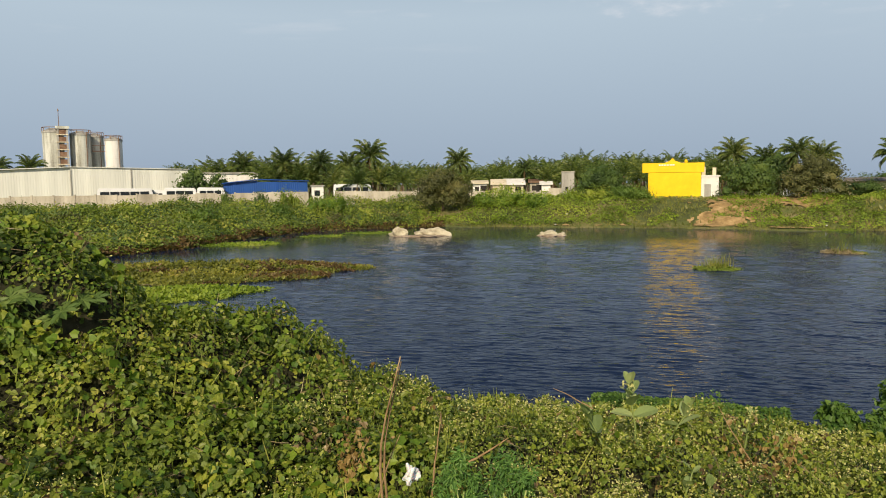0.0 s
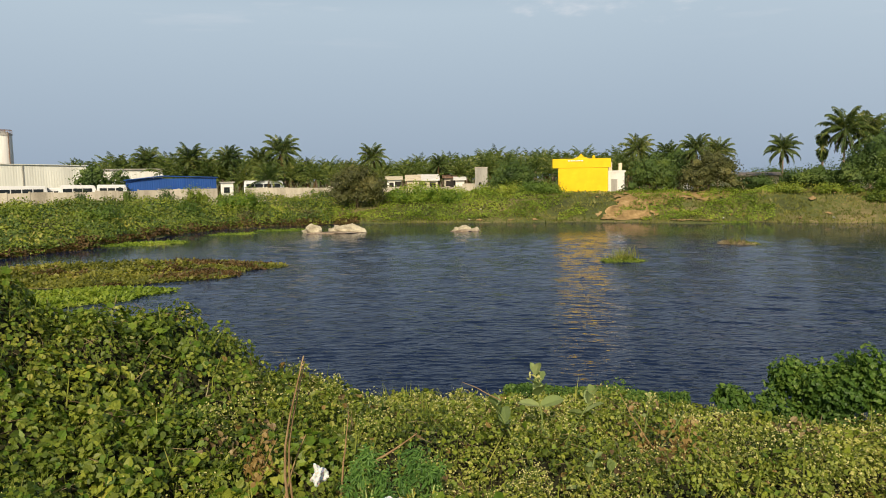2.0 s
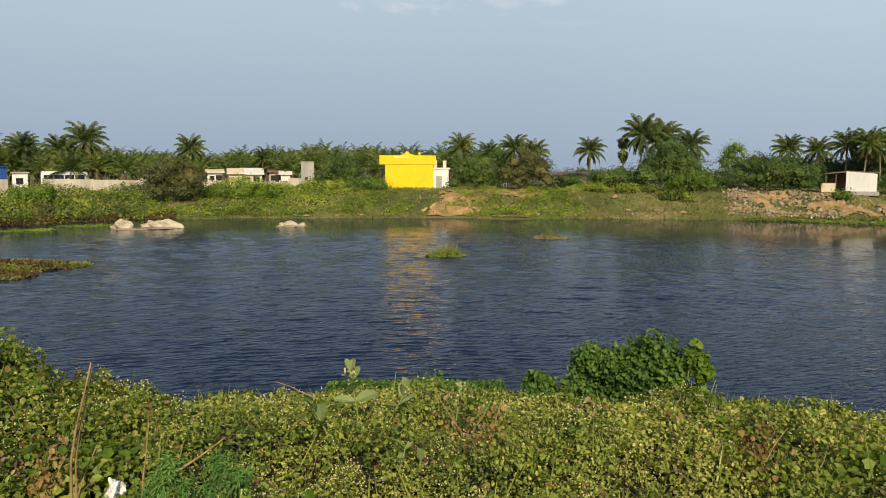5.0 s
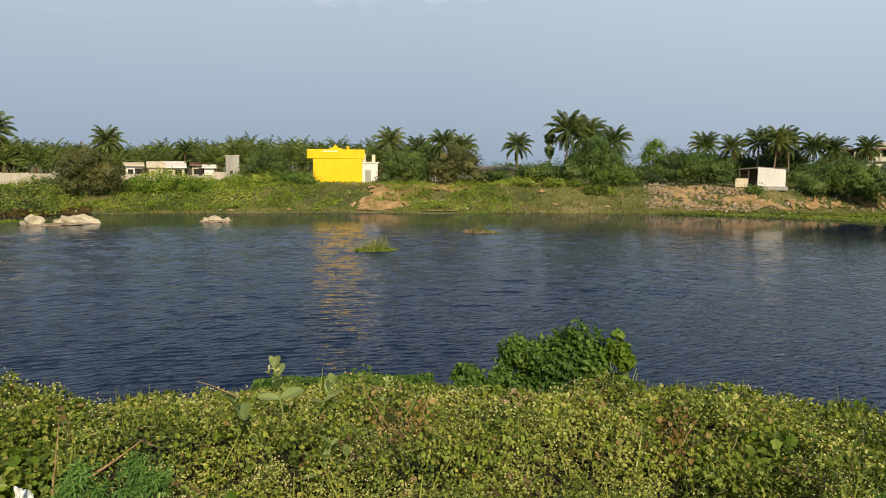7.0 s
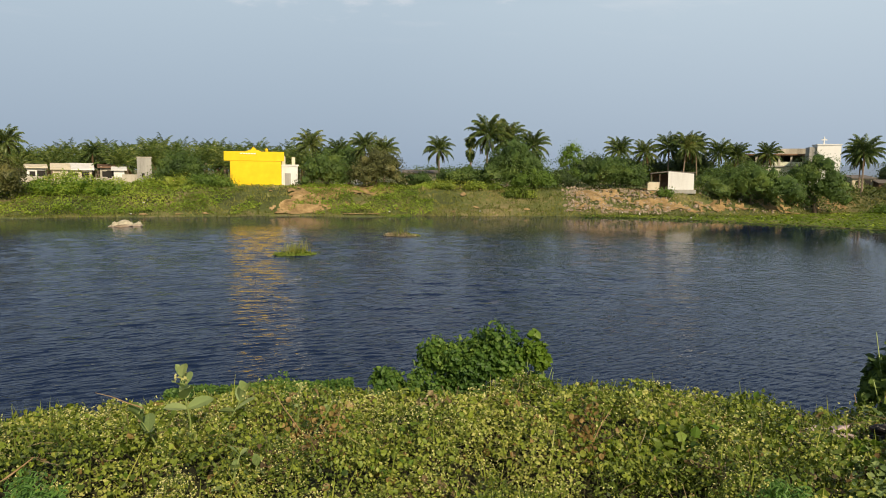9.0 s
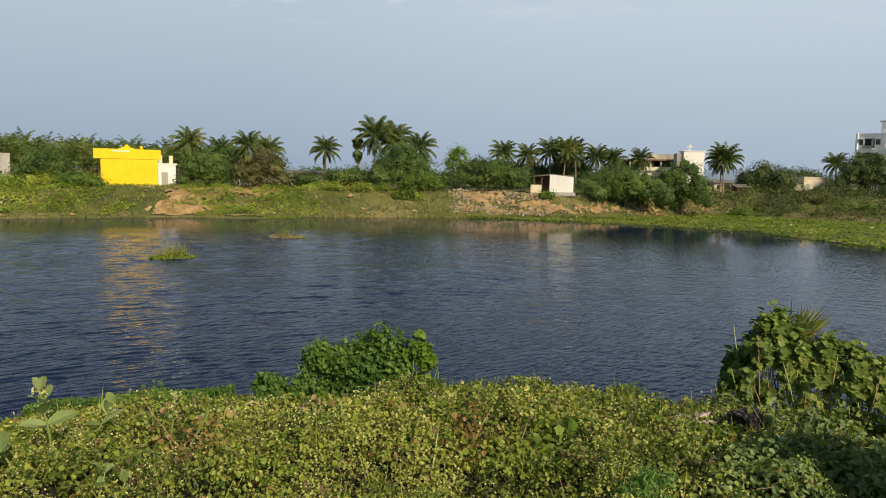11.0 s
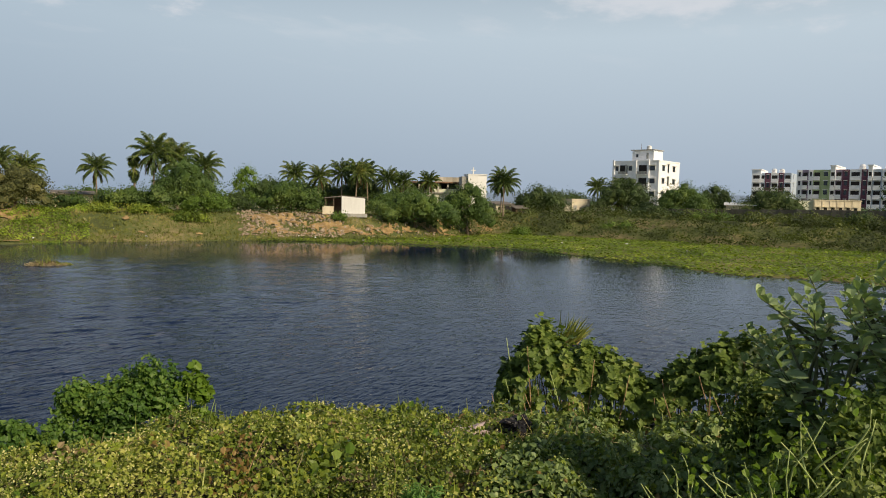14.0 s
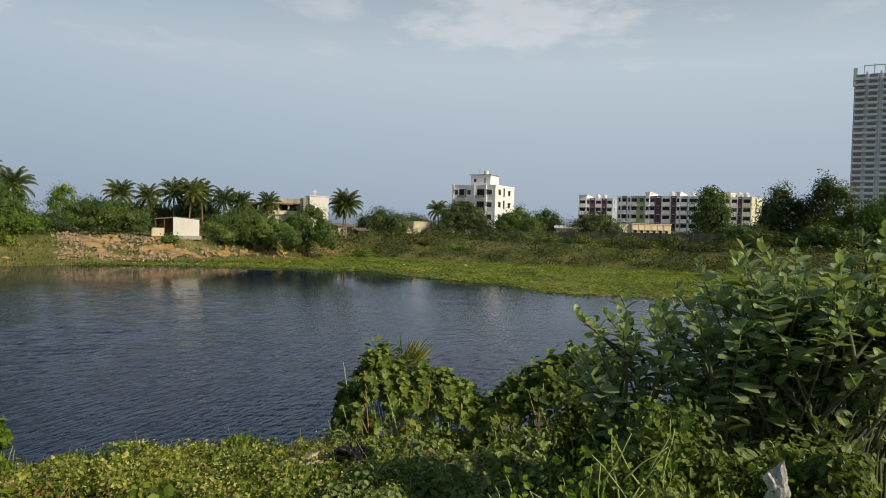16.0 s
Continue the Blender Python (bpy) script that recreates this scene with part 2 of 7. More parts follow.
def tinted(n, l, source, stops):
    ramp = n.new("ShaderNodeValToRGB")
    els = ramp.color_ramp.elements
    while len(els) < len(stops):
        els.new(0.5)
    for e, (pos, col) in zip(els, stops):
        e.position, e.color = pos, (*col, 1)
    l.new(source, ramp.inputs["Fac"])
    return ramp.outputs["Color"]


def leaf_material(name, stops, rough=0.5, through_light=0.35, patch=0.6, single=0.55, drift=1.3):
    """Foliage: each leaf its own tone, with slow drifts of tone over the plant."""
    m, n, l, b = material(name)
    geo = n.new("ShaderNodeNewGeometry")
    tc = n.new("ShaderNodeTexCoord")
    ns = n.new("ShaderNodeTexNoise")
    ns.inputs["Scale"].default_value, ns.inputs["Detail"].default_value = patch, 3
    l.new(geo.outputs["Position"], ns.inputs["Vector"])
    add = n.new("ShaderNodeMath")
    add.operation = "MULTIPLY_ADD"
    add.inputs[1].default_value = single
    l.new(geo.outputs["Random Per Island"], add.inputs[0])
    sc = n.new("ShaderNodeMath")
    sc.operation = "MULTIPLY_ADD"
    sc.inputs[1].default_value, sc.inputs[2].default_value = drift, .5 - single / 2 - drift * .5 + .0
    l.new(ns.outputs["Fac"], sc.inputs[0])
    l.new(sc.outputs[0], add.inputs[2])
    col = tinted(n, l, add.outputs[0], stops)
    l.new(col, b.inputs["Base Color"])
    b.inputs["Roughness"].default_value = rough
    b.inputs["Specular IOR Level"].default_value = 0.35
    tr = n.new("ShaderNodeBsdfTranslucent")
    warm = n.new("ShaderNodeMixRGB")
    warm.blend_type = "MULTIPLY"
    warm.inputs["Fac"].default_value = 1
    warm.inputs["Color2"].default_value = (1.25, 1.3, 0.55, 1)
    l.new(col, warm.inputs["Color1"])
    l.new(warm.outputs[0], tr.inputs["Color"])
    mix = n.new("ShaderNodeMixShader")
    mix.inputs["Fac"].default_value = through_light
    l.new(b.outputs[0], mix.inputs[1])
    l.new(tr.outputs[0], mix.inputs[2])
    l.new(mix.outputs[0], n["Material Output"].inputs["Surface"])
    return m


def rough_material(name, stops, scale=2.0, rough=0.85, bump=0.3, fine=14.0, detail=6, streaks=False, spec=0.3):
    """Plaster, concrete, soil, stone: tone drifting at two scales and a grain in relief."""
    m, n, l, b = material(name)
    tc = n.new("ShaderNodeTexCoord")
    a = n.new("ShaderNodeTexNoise")
    a.inputs["Scale"].default_value, a.inputs["Detail"].default_value, a.inputs["Roughness"].default_value = scale, detail, 0.62
    vec = tc.outputs["Object"]
    if streaks:
        mp = n.new("ShaderNodeMapping")
        mp.inputs["Scale"].default_value = (1.6, 1.6, 0.16)
        l.new(vec, mp.inputs["Vector"])
        l.new(mp.outputs[0], a.inputs["Vector"])
    else:
        l.new(vec, a.inputs["Vector"])
    f = n.new("ShaderNodeTexNoise")
    f.inputs["Scale"].default_value, f.inputs["Detail"].default_value = fine, 4
    l.new(vec, f.inputs["Vector"])
    mx = n.new("ShaderNodeMath")
    mx.operation = "MULTIPLY_ADD"
    mx.inputs[1].default_value = 0.3
    l.new(f.outputs["Fac"], mx.inputs[0])
    sb = n.new("ShaderNodeMath")
    sb.operation = "MULTIPLY_ADD"
    sb.inputs[1].default_value, sb.inputs[2].default_value = 1.5, -0.4
    l.new(a.outputs["Fac"], sb.inputs[0])
    l.new(sb.outputs[0], mx.inputs[2])
    l.new(tinted(n, l, mx.outputs[0], stops), b.inputs["Base Color"])
    b.inputs["Roughness"].default_value = rough
    b.inputs["Specular IOR Level"].default_value = spec
    bp = n.new("ShaderNodeBump")
    bp.inputs["Strength"].default_value, bp.inputs["Distance"].default_value = bump, 0.05
    l.new(mx.outputs[0], bp.inputs["Height"])
    l.new(bp.outputs[0], b.inputs["Normal"])
    return m


def two_tone(c, lo=0.8, hi=1.12):
    return [(0.2, tuple(x * lo for x in c)), (0.8, tuple(min(1, x * hi) for x in c))]


VINE = leaf_material("vine_leaf", [(0.05, (.034, .068, .012)), (0.4, (.145, .205, .026)), (0.75, (.31, .35, .044)), (1.0, (.47, .45, .090))], patch=0.9, single=.36, drift=2.1)
VINE_BRIGHT = leaf_material("vine_leaf_bright", [(0.1, (.055, .12, .012)), (0.5, (.13, .22, .022)), (0.9, (.24, .32, .035))], patch=0.8, single=.35, drift=1.9)
HERB = leaf_material("herb_leaf", [(0.05, (.042, .072, .014)), (0.4, (.150, .200, .030)), (0.75, (.30, .335, .060)), (1.0, (.47, .46, .13))], patch=1.1, single=.5, drift=2.5, through_light=.22)
WEED_LEAF = leaf_material("small_weed_leaf", [(0.1, (.045, .082, .014)), (0.5, (.135, .185, .028)), (0.85, (.26, .29, .050)), (1.0, (.40, .38, .09))], patch=1.0, single=.45, drift=2.0)
DRY_LEAF = leaf_material("dry_leaf", [(0.1, (.13, .08, .025)), (0.6, (.27, .18, .06)), (1.0, (.40, .30, .12))], through_light=0.2)
BUSH_LEAF = leaf_material("bush_leaf", [(0.1, (.034, .086, .018)), (0.55, (.094, .180, .030)), (1.0, (.215, .305, .052))], patch=0.8, single=.4, drift=1.6)
BANK_LEAF = leaf_material("bank_shrub_leaf", [(0.1, (.055, .098, .020)), (0.5, (.140, .205, .042)), (0.85, (.25, .32, .070)), (1.0, (.38, .38, .11))], patch=0.9)
MILK_LEAF = leaf_material("milkweed_leaf", [(0.1, (.130, .205, .090)), (0.6, (.265, .350, .170)), (1.0, (.46, .55, .29))], rough=0.36, through_light=0.33, patch=1.5)
MILK_PALE = leaf_material("young_milkweed_leaf", [(0.1, (.13, .19, .06)), (0.6, (.24, .31, .11)), (1.0, (.38, .44, .19))], rough=0.5, through_light=0.25, patch=1.5)
TREE_LEAF = leaf_material("tree_leaf", [(0.1, (.034, .066, .017)), (0.55, (.088, .145, .032)), (1.0, (.20, .26, .055))], patch=0.35, single=.25, drift=1.6, through_light=.25)
TREE_OLIVE = leaf_material("tree_leaf_olive", [(0.1, (.048, .056, .020)), (0.55, (.115, .125, .040)), (1.0, (.26, .235, .080))], patch=0.5, single=.4, drift=1.5, through_light=.25)
TREE_LIGHT = leaf_material("tree_leaf_light", [(0.1, (.055, .105, .018)), (0.55, (.130, .215, .034)), (1.0, (.25, .33, .058))], patch=0.4, single=.3, drift=1.5, through_light=.3)
TREE_DARK = leaf_material("tree_leaf_dark", [(0.1, (.026, .048, .016)), (0.55, (.064, .100, .028)), (1.0, (.145, .180, .045))], patch=0.3, single=.25, drift=1.6, through_light=.2)
SCRUB = leaf_material("scrub_leaf", [(0.1, (.036, .048, .014)), (0.5, (.080, .104, .028)), (0.85, (.140, .168, .042)), (1.0, (.20, .20, .06))], patch=0.22, single=.2, drift=2.0)
PALM_LEAF = leaf_material("palm_leaf", [(0.1, (.034, .064, .017)), (0.5, (.105, .155, .034)), (0.9, (.255, .29, .070)), (1.0, (.42, .39, .13))], patch=0.3, rough=0.35, single=.5, drift=1.5, through_light=.28)
TURF = leaf_material("bank_turf", [(0.1, (.075, .090, .022)), (0.45, (.140, .160, .034)), (0.75, (.235, .225, .062)), (1.0, (.34, .27, .11))], patch=0.14, single=.3, drift=1.9, through_light=.2)
COCO_LEAF = leaf_material("coconut_leaf", [(0.1, (.030, .056, .018)), (0.5, (.085, .130, .032)), (0.9, (.22, .25, .062)), (1.0, (.38, .35, .12))], patch=0.3, rough=0.35, single=.55, drift=1.4, through_light=.25)
GRASS = leaf_material("bank_grass", [(0.1, (.100, .125, .026)), (0.45, (.195, .225, .042)), (0.75, (.32, .315, .072)), (1.0, (.44, .36, .13))], patch=0.12, single=.35, drift=1.7)
CREEPER = leaf_material("creeper_leaf", [(0.1, (.070, .115, .016)), (0.5, (.165, .225, .026)), (0.85, (.285, .340, .042)), (1.0, (.42, .38, .085))], patch=0.25, single=.35, drift=1.9, through_light=.25)
BANK_GREEN = leaf_material("bank_creeper_leaf", [(0.1, (.105, .170, .018)), (0.5, (.225, .320, .034)), (0.85, (.35, .43, .052)), (1.0, (.46, .44, .09))], patch=0.3, single=.4, drift=1.8)
MAT_LEAF = leaf_material("water_weed_leaf", [(0.1, (.105, .165, .018)), (0.5, (.190, .275, .026)), (0.9, (.33, .39, .050)), (1.0, (.48, .47, .17))], patch=0.25, single=.35, drift=1.8)
WEED_BROWN = leaf_material("withered_weed", [(0.1, (.07, .045, .02)), (0.6, (.15, .095, .035)), (1.0, (.22, .19, .06))], patch=0.4)
BANK_HERB = leaf_material("bank_herb_leaf", [(0.1, (.052, .092, .020)), (0.5, (.130, .190, .040)), (1.0, (.26, .31, .078))], patch=1.2, single=.45, drift=1.7)
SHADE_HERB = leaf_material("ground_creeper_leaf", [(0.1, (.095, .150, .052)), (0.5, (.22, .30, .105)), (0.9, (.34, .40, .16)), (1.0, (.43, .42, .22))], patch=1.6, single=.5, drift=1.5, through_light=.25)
DRY_TWIG = leaf_material("dry_twig", [(0.1, (.085, .060, .028)), (0.6, (.19, .145, .072)), (1.0, (.33, .28, .15))], through_light=0.05, single=.7)
FEATHER_HERB = leaf_material("feathery_herb_leaf", [(0.1, (.065, .150, .040)), (0.5, (.130, .260, .055)), (1.0, (.24, .38, .085))], patch=1.5, single=.5)
SPIT_WEED = leaf_material("spit_weed_leaf", [(0.1, (.085, .100, .018)), (0.5, (.200, .215, .034)), (0.85, (.33, .31, .060)), (1.0, (.42, .34, .10))], patch=0.5, single=.4, drift=1.8)
DEAD_LEAF = leaf_material("dead_vine_leaf", [(0.1, (.075, .050, .024)), (0.6, (.175, .125, .058)), (1.0, (.32, .25, .12))], through_light=0.1, single=.7)
STRAW = leaf_material("dry_straw", [(0.1, (.13, .10, .05)), (0.6, (.27, .22, .12)), (1.0, (.42, .36, .22))], through_light=0.1)
PETAL = rough_material("white_petal", [(0.2, (.38, .38, .12)), (0.8, (.56, .53, .22))], 5, 0.6, 0.0)
STEM = rough_material("green_stem", [(0.2, (.14, .20, .05)), (0.8, (.26, .31, .10))], 4, 0.6, 0.1)
WOODY_STEM = rough_material("woody_green_stem", [(0.2, (.07, .085, .04)), (0.8, (.15, .16, .08))], 4, 0.7, 0.1)
PALE_STEM = rough_material("pale_green_stem", [(0.2, (.26, .34, .10)), (0.8, (.42, .48, .18))], 4, 0.6, 0.1)
DRY_STEM = rough_material("dry_stem", [(0.2, (.20, .12, .055)), (0.8, (.42, .29, .15))], 8, 0.8, 0.3, 30)
BARK = rough_material("bark", [(0.2, (.07, .05, .035)), (0.8, (.20, .155, .11))], 3, 0.9, 0.6, 20)
PALM_BARK = rough_material("palm_bark", [(0.2, (.14, .105, .075)), (0.8, (.32, .25, .18))], 3, 0.9, 0.5, 16)
ROCK = rough_material("pale_rock", [(0.2, (0.242, 0.198, 0.135)), (0.5, (0.459, 0.412, 0.293)), (0.85, (0.629, 0.574, 0.427))], 1.2, 0.85, 0.6, 9)
RUBBLE = rough_material("rubble_stone", [(0.2, (.135, .098, .062)), (0.5, (.30, .235, .165)), (0.85, (.50, .42, .33))], 1.4, 0.9, 0.5, 9)
SAND = rough_material("bare_soil", [(0.2, (.165, .108, .044)), (0.5, (.32, .215, .092)), (0.85, (.50, .35, .175))], 1.1, 0.95, 0.5, 7)
# near-black on purpose: the shade between the slope's leaves is in this colour
GAP_SHADE = rough_material("undergrowth", [(0.2, (.012, .013, .006)), (0.5, (.028, .029, .012)), (0.85, (.065, .054, .026))], 1.5, 0.95, 0.6, 12)
YELLOW = rough_material("yellow_paint", [(0.2, (.80, .51, .004)), (0.6, (.88, .58, .006)), (0.9, (.90, .63, .02))], 0.8, 0.6, 0.06, 9)
WHITE = rough_material("white_paint", [(0.2, (.62, .60, .56)), (0.5, (.76, .75, .71)), (0.9, (.82, .81, .78))], 0.5, 0.7, 0.08, 6, streaks=True)
CREAM = rough_material("cream_plaster", [(0.2, (.50, .43, .30)), (0.5, (.66, .58, .42)), (0.9, (.74, .67, .52))], 0.5, 0.8, 0.1, 6, streaks=True)
GREY = rough_material("grey_concrete", [(0.2, (.22, .21, .19)), (0.5, (.36, .35, .32)), (0.9, (.48, .46, .42))], 0.5, 0.85, 0.2, 6, streaks=True)
WALL_STAIN = rough_material("weathered_wall", [(0.15, (.19, .17, .13)), (0.5, (.46, .42, .34)), (0.9, (.66, .61, .52))], 0.35, 0.85, 0.15, 5, streaks=True)
SILO_STAIN = rough_material("stained_silo", [(0.28, (0.224, 0.216, 0.171)), (0.62, (0.62, 0.63, 0.56)), (0.9, (0.74, 0.76, 0.72))], 0.5, 0.7, 0.1, 5, streaks=True)
# streaky stained wall, darkened overall because its shade is painted into the colour
SHADED_WALL = rough_material("shaded_stained_wall", [(0.15, (.045, .045, .035)), (0.5, (.10, .097, .08)), (0.9, (.19, .18, .15))], 0.35, 0.85, 0.15, 5, streaks=True)
MAROON = rough_material("maroon_paint", two_tone((.15, .06, .09)), 0.5, 0.75, 0.05, 6)
PURPLE = rough_material("purple_paint", two_tone((.28, .23, .30)), 0.5, 0.75, 0.05, 6)
PALE_GREEN = rough_material("pale_green_paint", two_tone((.42, .50, .27)), 0.5, 0.75, 0.05, 6)
PALE_YELLOW = rough_material("pale_yellow_paint", two_tone((.66, .66, .50)), 0.5, 0.75, 0.05, 6)
LIGHT_WALL = rough_material("off_white_paint", two_tone((.86, .86, .87), .94, 1.05), 0.5, 0.75, 0.05, 6)
BLUE_PAINT = rough_material("blue_steel_paint", two_tone((.012, .075, .34)), 0.4, 0.5, 0.03, 5)
BLUE_FRAME = rough_material("slate_blue_paint", two_tone((.44, .51, .60)), 0.4, 0.6, 0.03, 5)
TOWER_WALL = rough_material("tower_concrete", two_tone((.62, .66, .72)), 0.1, 0.85, 0.05, 3)
TOWER_SHADE = rough_material("tower_opening_shade", two_tone((.24, .27, .31)), 0.1, 0.85, 0.0, 3)
TOWER_SLAB = rough_material("tower_slab", two_tone((.68, .70, .73)), 0.1, 0.85, 0.05, 3)
THATCH = rough_material("old_roof_sheet", two_tone((.17, .15, .13)), 0.8, 0.85, 0.2, 8)
# near-black for panels laid over openings and recesses: painted interior shade
DARK_IN = rough_material("dark_interior", two_tone((.03, .027, .025)), 1, 0.9, 0.0, 5)
BUS_WHITE = rough_material("bus_white", two_tone((.74, .75, .76), 0.92, 1.05), 0.6, 0.35, 0.0, 5, spec=0.5)
RUBBER = rough_material("tyre_rubber", two_tone((.02, .02, .02)), 3, 0.9, 0.1, 20)
RUST = rough_material("rusty_steel", [(0.2, (.10, .05, .03)), (0.8, (.30, .19, .12))], 1.2, 0.8, 0.2, 10)
BLACK_PLASTIC = rough_material("black_plastic", two_tone((.014, .013, .015)), 4, 0.45, 0.2, 20)
PINK_RAG = rough_material("faded_rag", two_tone((.46, .36, .34)), 6, 0.9, 0.4, 30)
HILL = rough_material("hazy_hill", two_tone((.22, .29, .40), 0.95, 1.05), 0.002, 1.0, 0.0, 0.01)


def sheet_material(name, col, pitch=0.35, rough=0.45, dirt=0.75):
    """Painted corrugated steel sheet with upright ribs."""
    m, n, l, b = material(name)
    tc = n.new("ShaderNodeTexCoord")
    wv = n.new("ShaderNodeTexWave")
    wv.wave_type, wv.bands_direction = "BANDS", "X"
    wv.inputs["Scale"].default_value = 0.314 / pitch
    wv.inputs["Distortion"].default_value = 0
    l.new(tc.outputs["Object"], wv.inputs["Vector"])
    mp = n.new("ShaderNodeMapping")
    mp.inputs["Scale"].default_value = (0.9, 0.9, 0.06)
    l.new(tc.outputs["Object"], mp.inputs["Vector"])
    ns = n.new("ShaderNodeTexNoise")
    ns.inputs["Scale"].default_value, ns.inputs["Detail"].default_value = 0.8, 7
    l.new(mp.outputs[0], ns.inputs["Vector"])
    l.new(tinted(n, l, ns.outputs["Fac"], [(0.3, tuple(c * dirt for c in col)), (0.65, col)]), b.inputs["Base Color"])
    b.inputs["Roughness"].default_value = rough
    bp = n.new("ShaderNodeBump")
    bp.inputs["Strength"].default_value, bp.inputs["Distance"].default_value = 0.5, 0.04
    l.new(wv.outputs["Fac"], bp.inputs["Height"])
    l.new(bp.outputs[0], b.inputs["Normal"])
    return m


SHED_WHITE = sheet_material("white_sheet", (.74, .75, .69))
SHED_BLUE = sheet_material("blue_sheet", (.012, .075, .32), 0.3, 0.4, 0.8)

GLASS, _n, _l, _b = material("window_glass")
_b.inputs["Base Color"].default_value = (.02, .025, .03, 1)
_b.inputs["Roughness"].default_value = 0.08
_b.inputs["Specular IOR Level"].default_value = 0.6

PLASTIC_BAG, _n, _l, _b = material("white_plastic")
_b.inputs["Base Color"].default_value = (.70, .71, .69, 1)
_b.inputs["Roughness"].default_value = 0.4
_b.inputs["Subsurface Weight"].default_value = 0.15

PLASTIC_FILM, _n, _l, _b = material("torn_plastic_film")
_b.inputs["Base Color"].default_value = (.50, .51, .48, 1)
_b.inputs["Roughness"].default_value = 0.35
_b.inputs["Transmission Weight"].default_value = 0.35

# pond water: dark, wind-rippled, calmer under the far bank
WATER, _n, _l, _b = material("pond_water")
_b.inputs["Base Color"].default_value = (.009, .018, .049, 1)
_b.inputs["Roughness"].default_value = 0.03
_b.inputs["IOR"].default_value = 1.33
_b.inputs["Specular IOR Level"].default_value = 0.14
_tc = _n.new("ShaderNodeTexCoord")


def ripple(scale, stretch, turn, detail, rough=0.5):
    mp = _n.new("ShaderNodeMapping")
    mp.inputs["Rotation"].default_value = (0, 0, radians(turn))
    mp.inputs["Scale"].default_value = (scale * stretch, scale, scale)
    _l.new(_tc.outputs["Object"], mp.inputs["Vector"])
    ns = _n.new("ShaderNodeTexNoise")
    ns.inputs["Scale"].default_value, ns.inputs["Detail"].default_value, ns.inputs["Roughness"].default_value = 1.0, detail, rough
    ns.inputs["Distortion"].default_value = 0.4
    _l.new(mp.outputs[0], ns.inputs["Vector"])
    return ns.outputs["Fac"]


_bp = _n.new("ShaderNodeBump")
_bp.inputs["Strength"].default_value, _bp.inputs["Distance"].default_value = 1.0, 0.045
_l.new(ripple(6.5, 0.30, 10, 3), _bp.inputs["Height"])
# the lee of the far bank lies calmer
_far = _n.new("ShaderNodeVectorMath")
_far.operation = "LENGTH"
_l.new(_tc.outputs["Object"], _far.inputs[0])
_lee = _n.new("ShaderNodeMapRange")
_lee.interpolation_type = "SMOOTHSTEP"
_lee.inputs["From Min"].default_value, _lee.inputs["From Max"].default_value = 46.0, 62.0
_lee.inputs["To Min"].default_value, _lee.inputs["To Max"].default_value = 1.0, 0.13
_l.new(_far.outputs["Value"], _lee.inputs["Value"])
_xyz = _n.new("ShaderNodeSeparateXYZ")
_l.new(_tc.outputs["Object"], _xyz.inputs[0])
_inlet = _n.new("ShaderNodeMapRange")
_inlet.interpolation_type = "SMOOTHSTEP"
_inlet.inputs["From Min"].default_value, _inlet.inputs["From Max"].default_value = -14.0, -6.0
_inlet.inputs["To Min"].default_value = 0.12
_l.new(_xyz.outputs["X"], _inlet.inputs["Value"])
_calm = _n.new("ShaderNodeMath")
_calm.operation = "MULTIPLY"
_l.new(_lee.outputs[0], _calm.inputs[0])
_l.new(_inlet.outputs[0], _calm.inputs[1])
_east = _n.new("ShaderNodeMapRange")
_east.inputs["From Min"].default_value, _east.inputs["From Max"].default_value = 20.0, 40.0
_east.inputs["To Min"].default_value, _east.inputs["To Max"].default_value = 1.0, 0.4
_l.new(_xyz.outputs["X"], _east.inputs["Value"])
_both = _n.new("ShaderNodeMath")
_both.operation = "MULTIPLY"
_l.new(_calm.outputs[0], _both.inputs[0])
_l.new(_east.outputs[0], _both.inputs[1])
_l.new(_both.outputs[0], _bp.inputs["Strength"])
_l.new(_bp.outputs[0], _b.inputs["Normal"])

# ground: soil under patchy turf
GROUND, _n, _l, _b = material("ground_soil")
_geo = _n.new("ShaderNodeNewGeometry")
_a = _n.new("ShaderNodeTexNoise")
_a.inputs["Scale"].default_value, _a.inputs["Detail"].default_value = 0.16, 8
_l.new(_geo.outputs["Position"], _a.inputs["Vector"])
_c = _n.new("ShaderNodeTexNoise")
_c.inputs["Scale"].default_value, _c.inputs["Detail"].default_value = 2.5, 6
_l.new(_geo.outputs["Position"], _c.inputs["Vector"])
_mx = _n.new("ShaderNodeMath")
_mx.operation = "MULTIPLY_ADD"
_mx.inputs[1].default_value = 0.4
_l.new(_c.outputs["Fac"], _mx.inputs[0])
_l.new(_a.outputs["Fac"], _mx.inputs[2])
_l.new(tinted(_n, _l, _mx.outputs[0], [(0.5, (.045, .055, .015)), (0.68, (.095, .115, .026)), (0.82, (.19, .165, .065)), (0.95, (.30, .23, .12))]), _b.inputs["Base Color"])
_b.inputs["Roughness"].default_value = 0.95
_bp = _n.new("ShaderNodeBump")
_bp.inputs["Strength"].default_value, _bp.inputs["Distance"].default_value = 0.6, 0.1
_l.new(_c.outputs["Fac"], _bp.inputs["Height"])
_l.new(_bp.outputs[0], _b.inputs["Normal"])


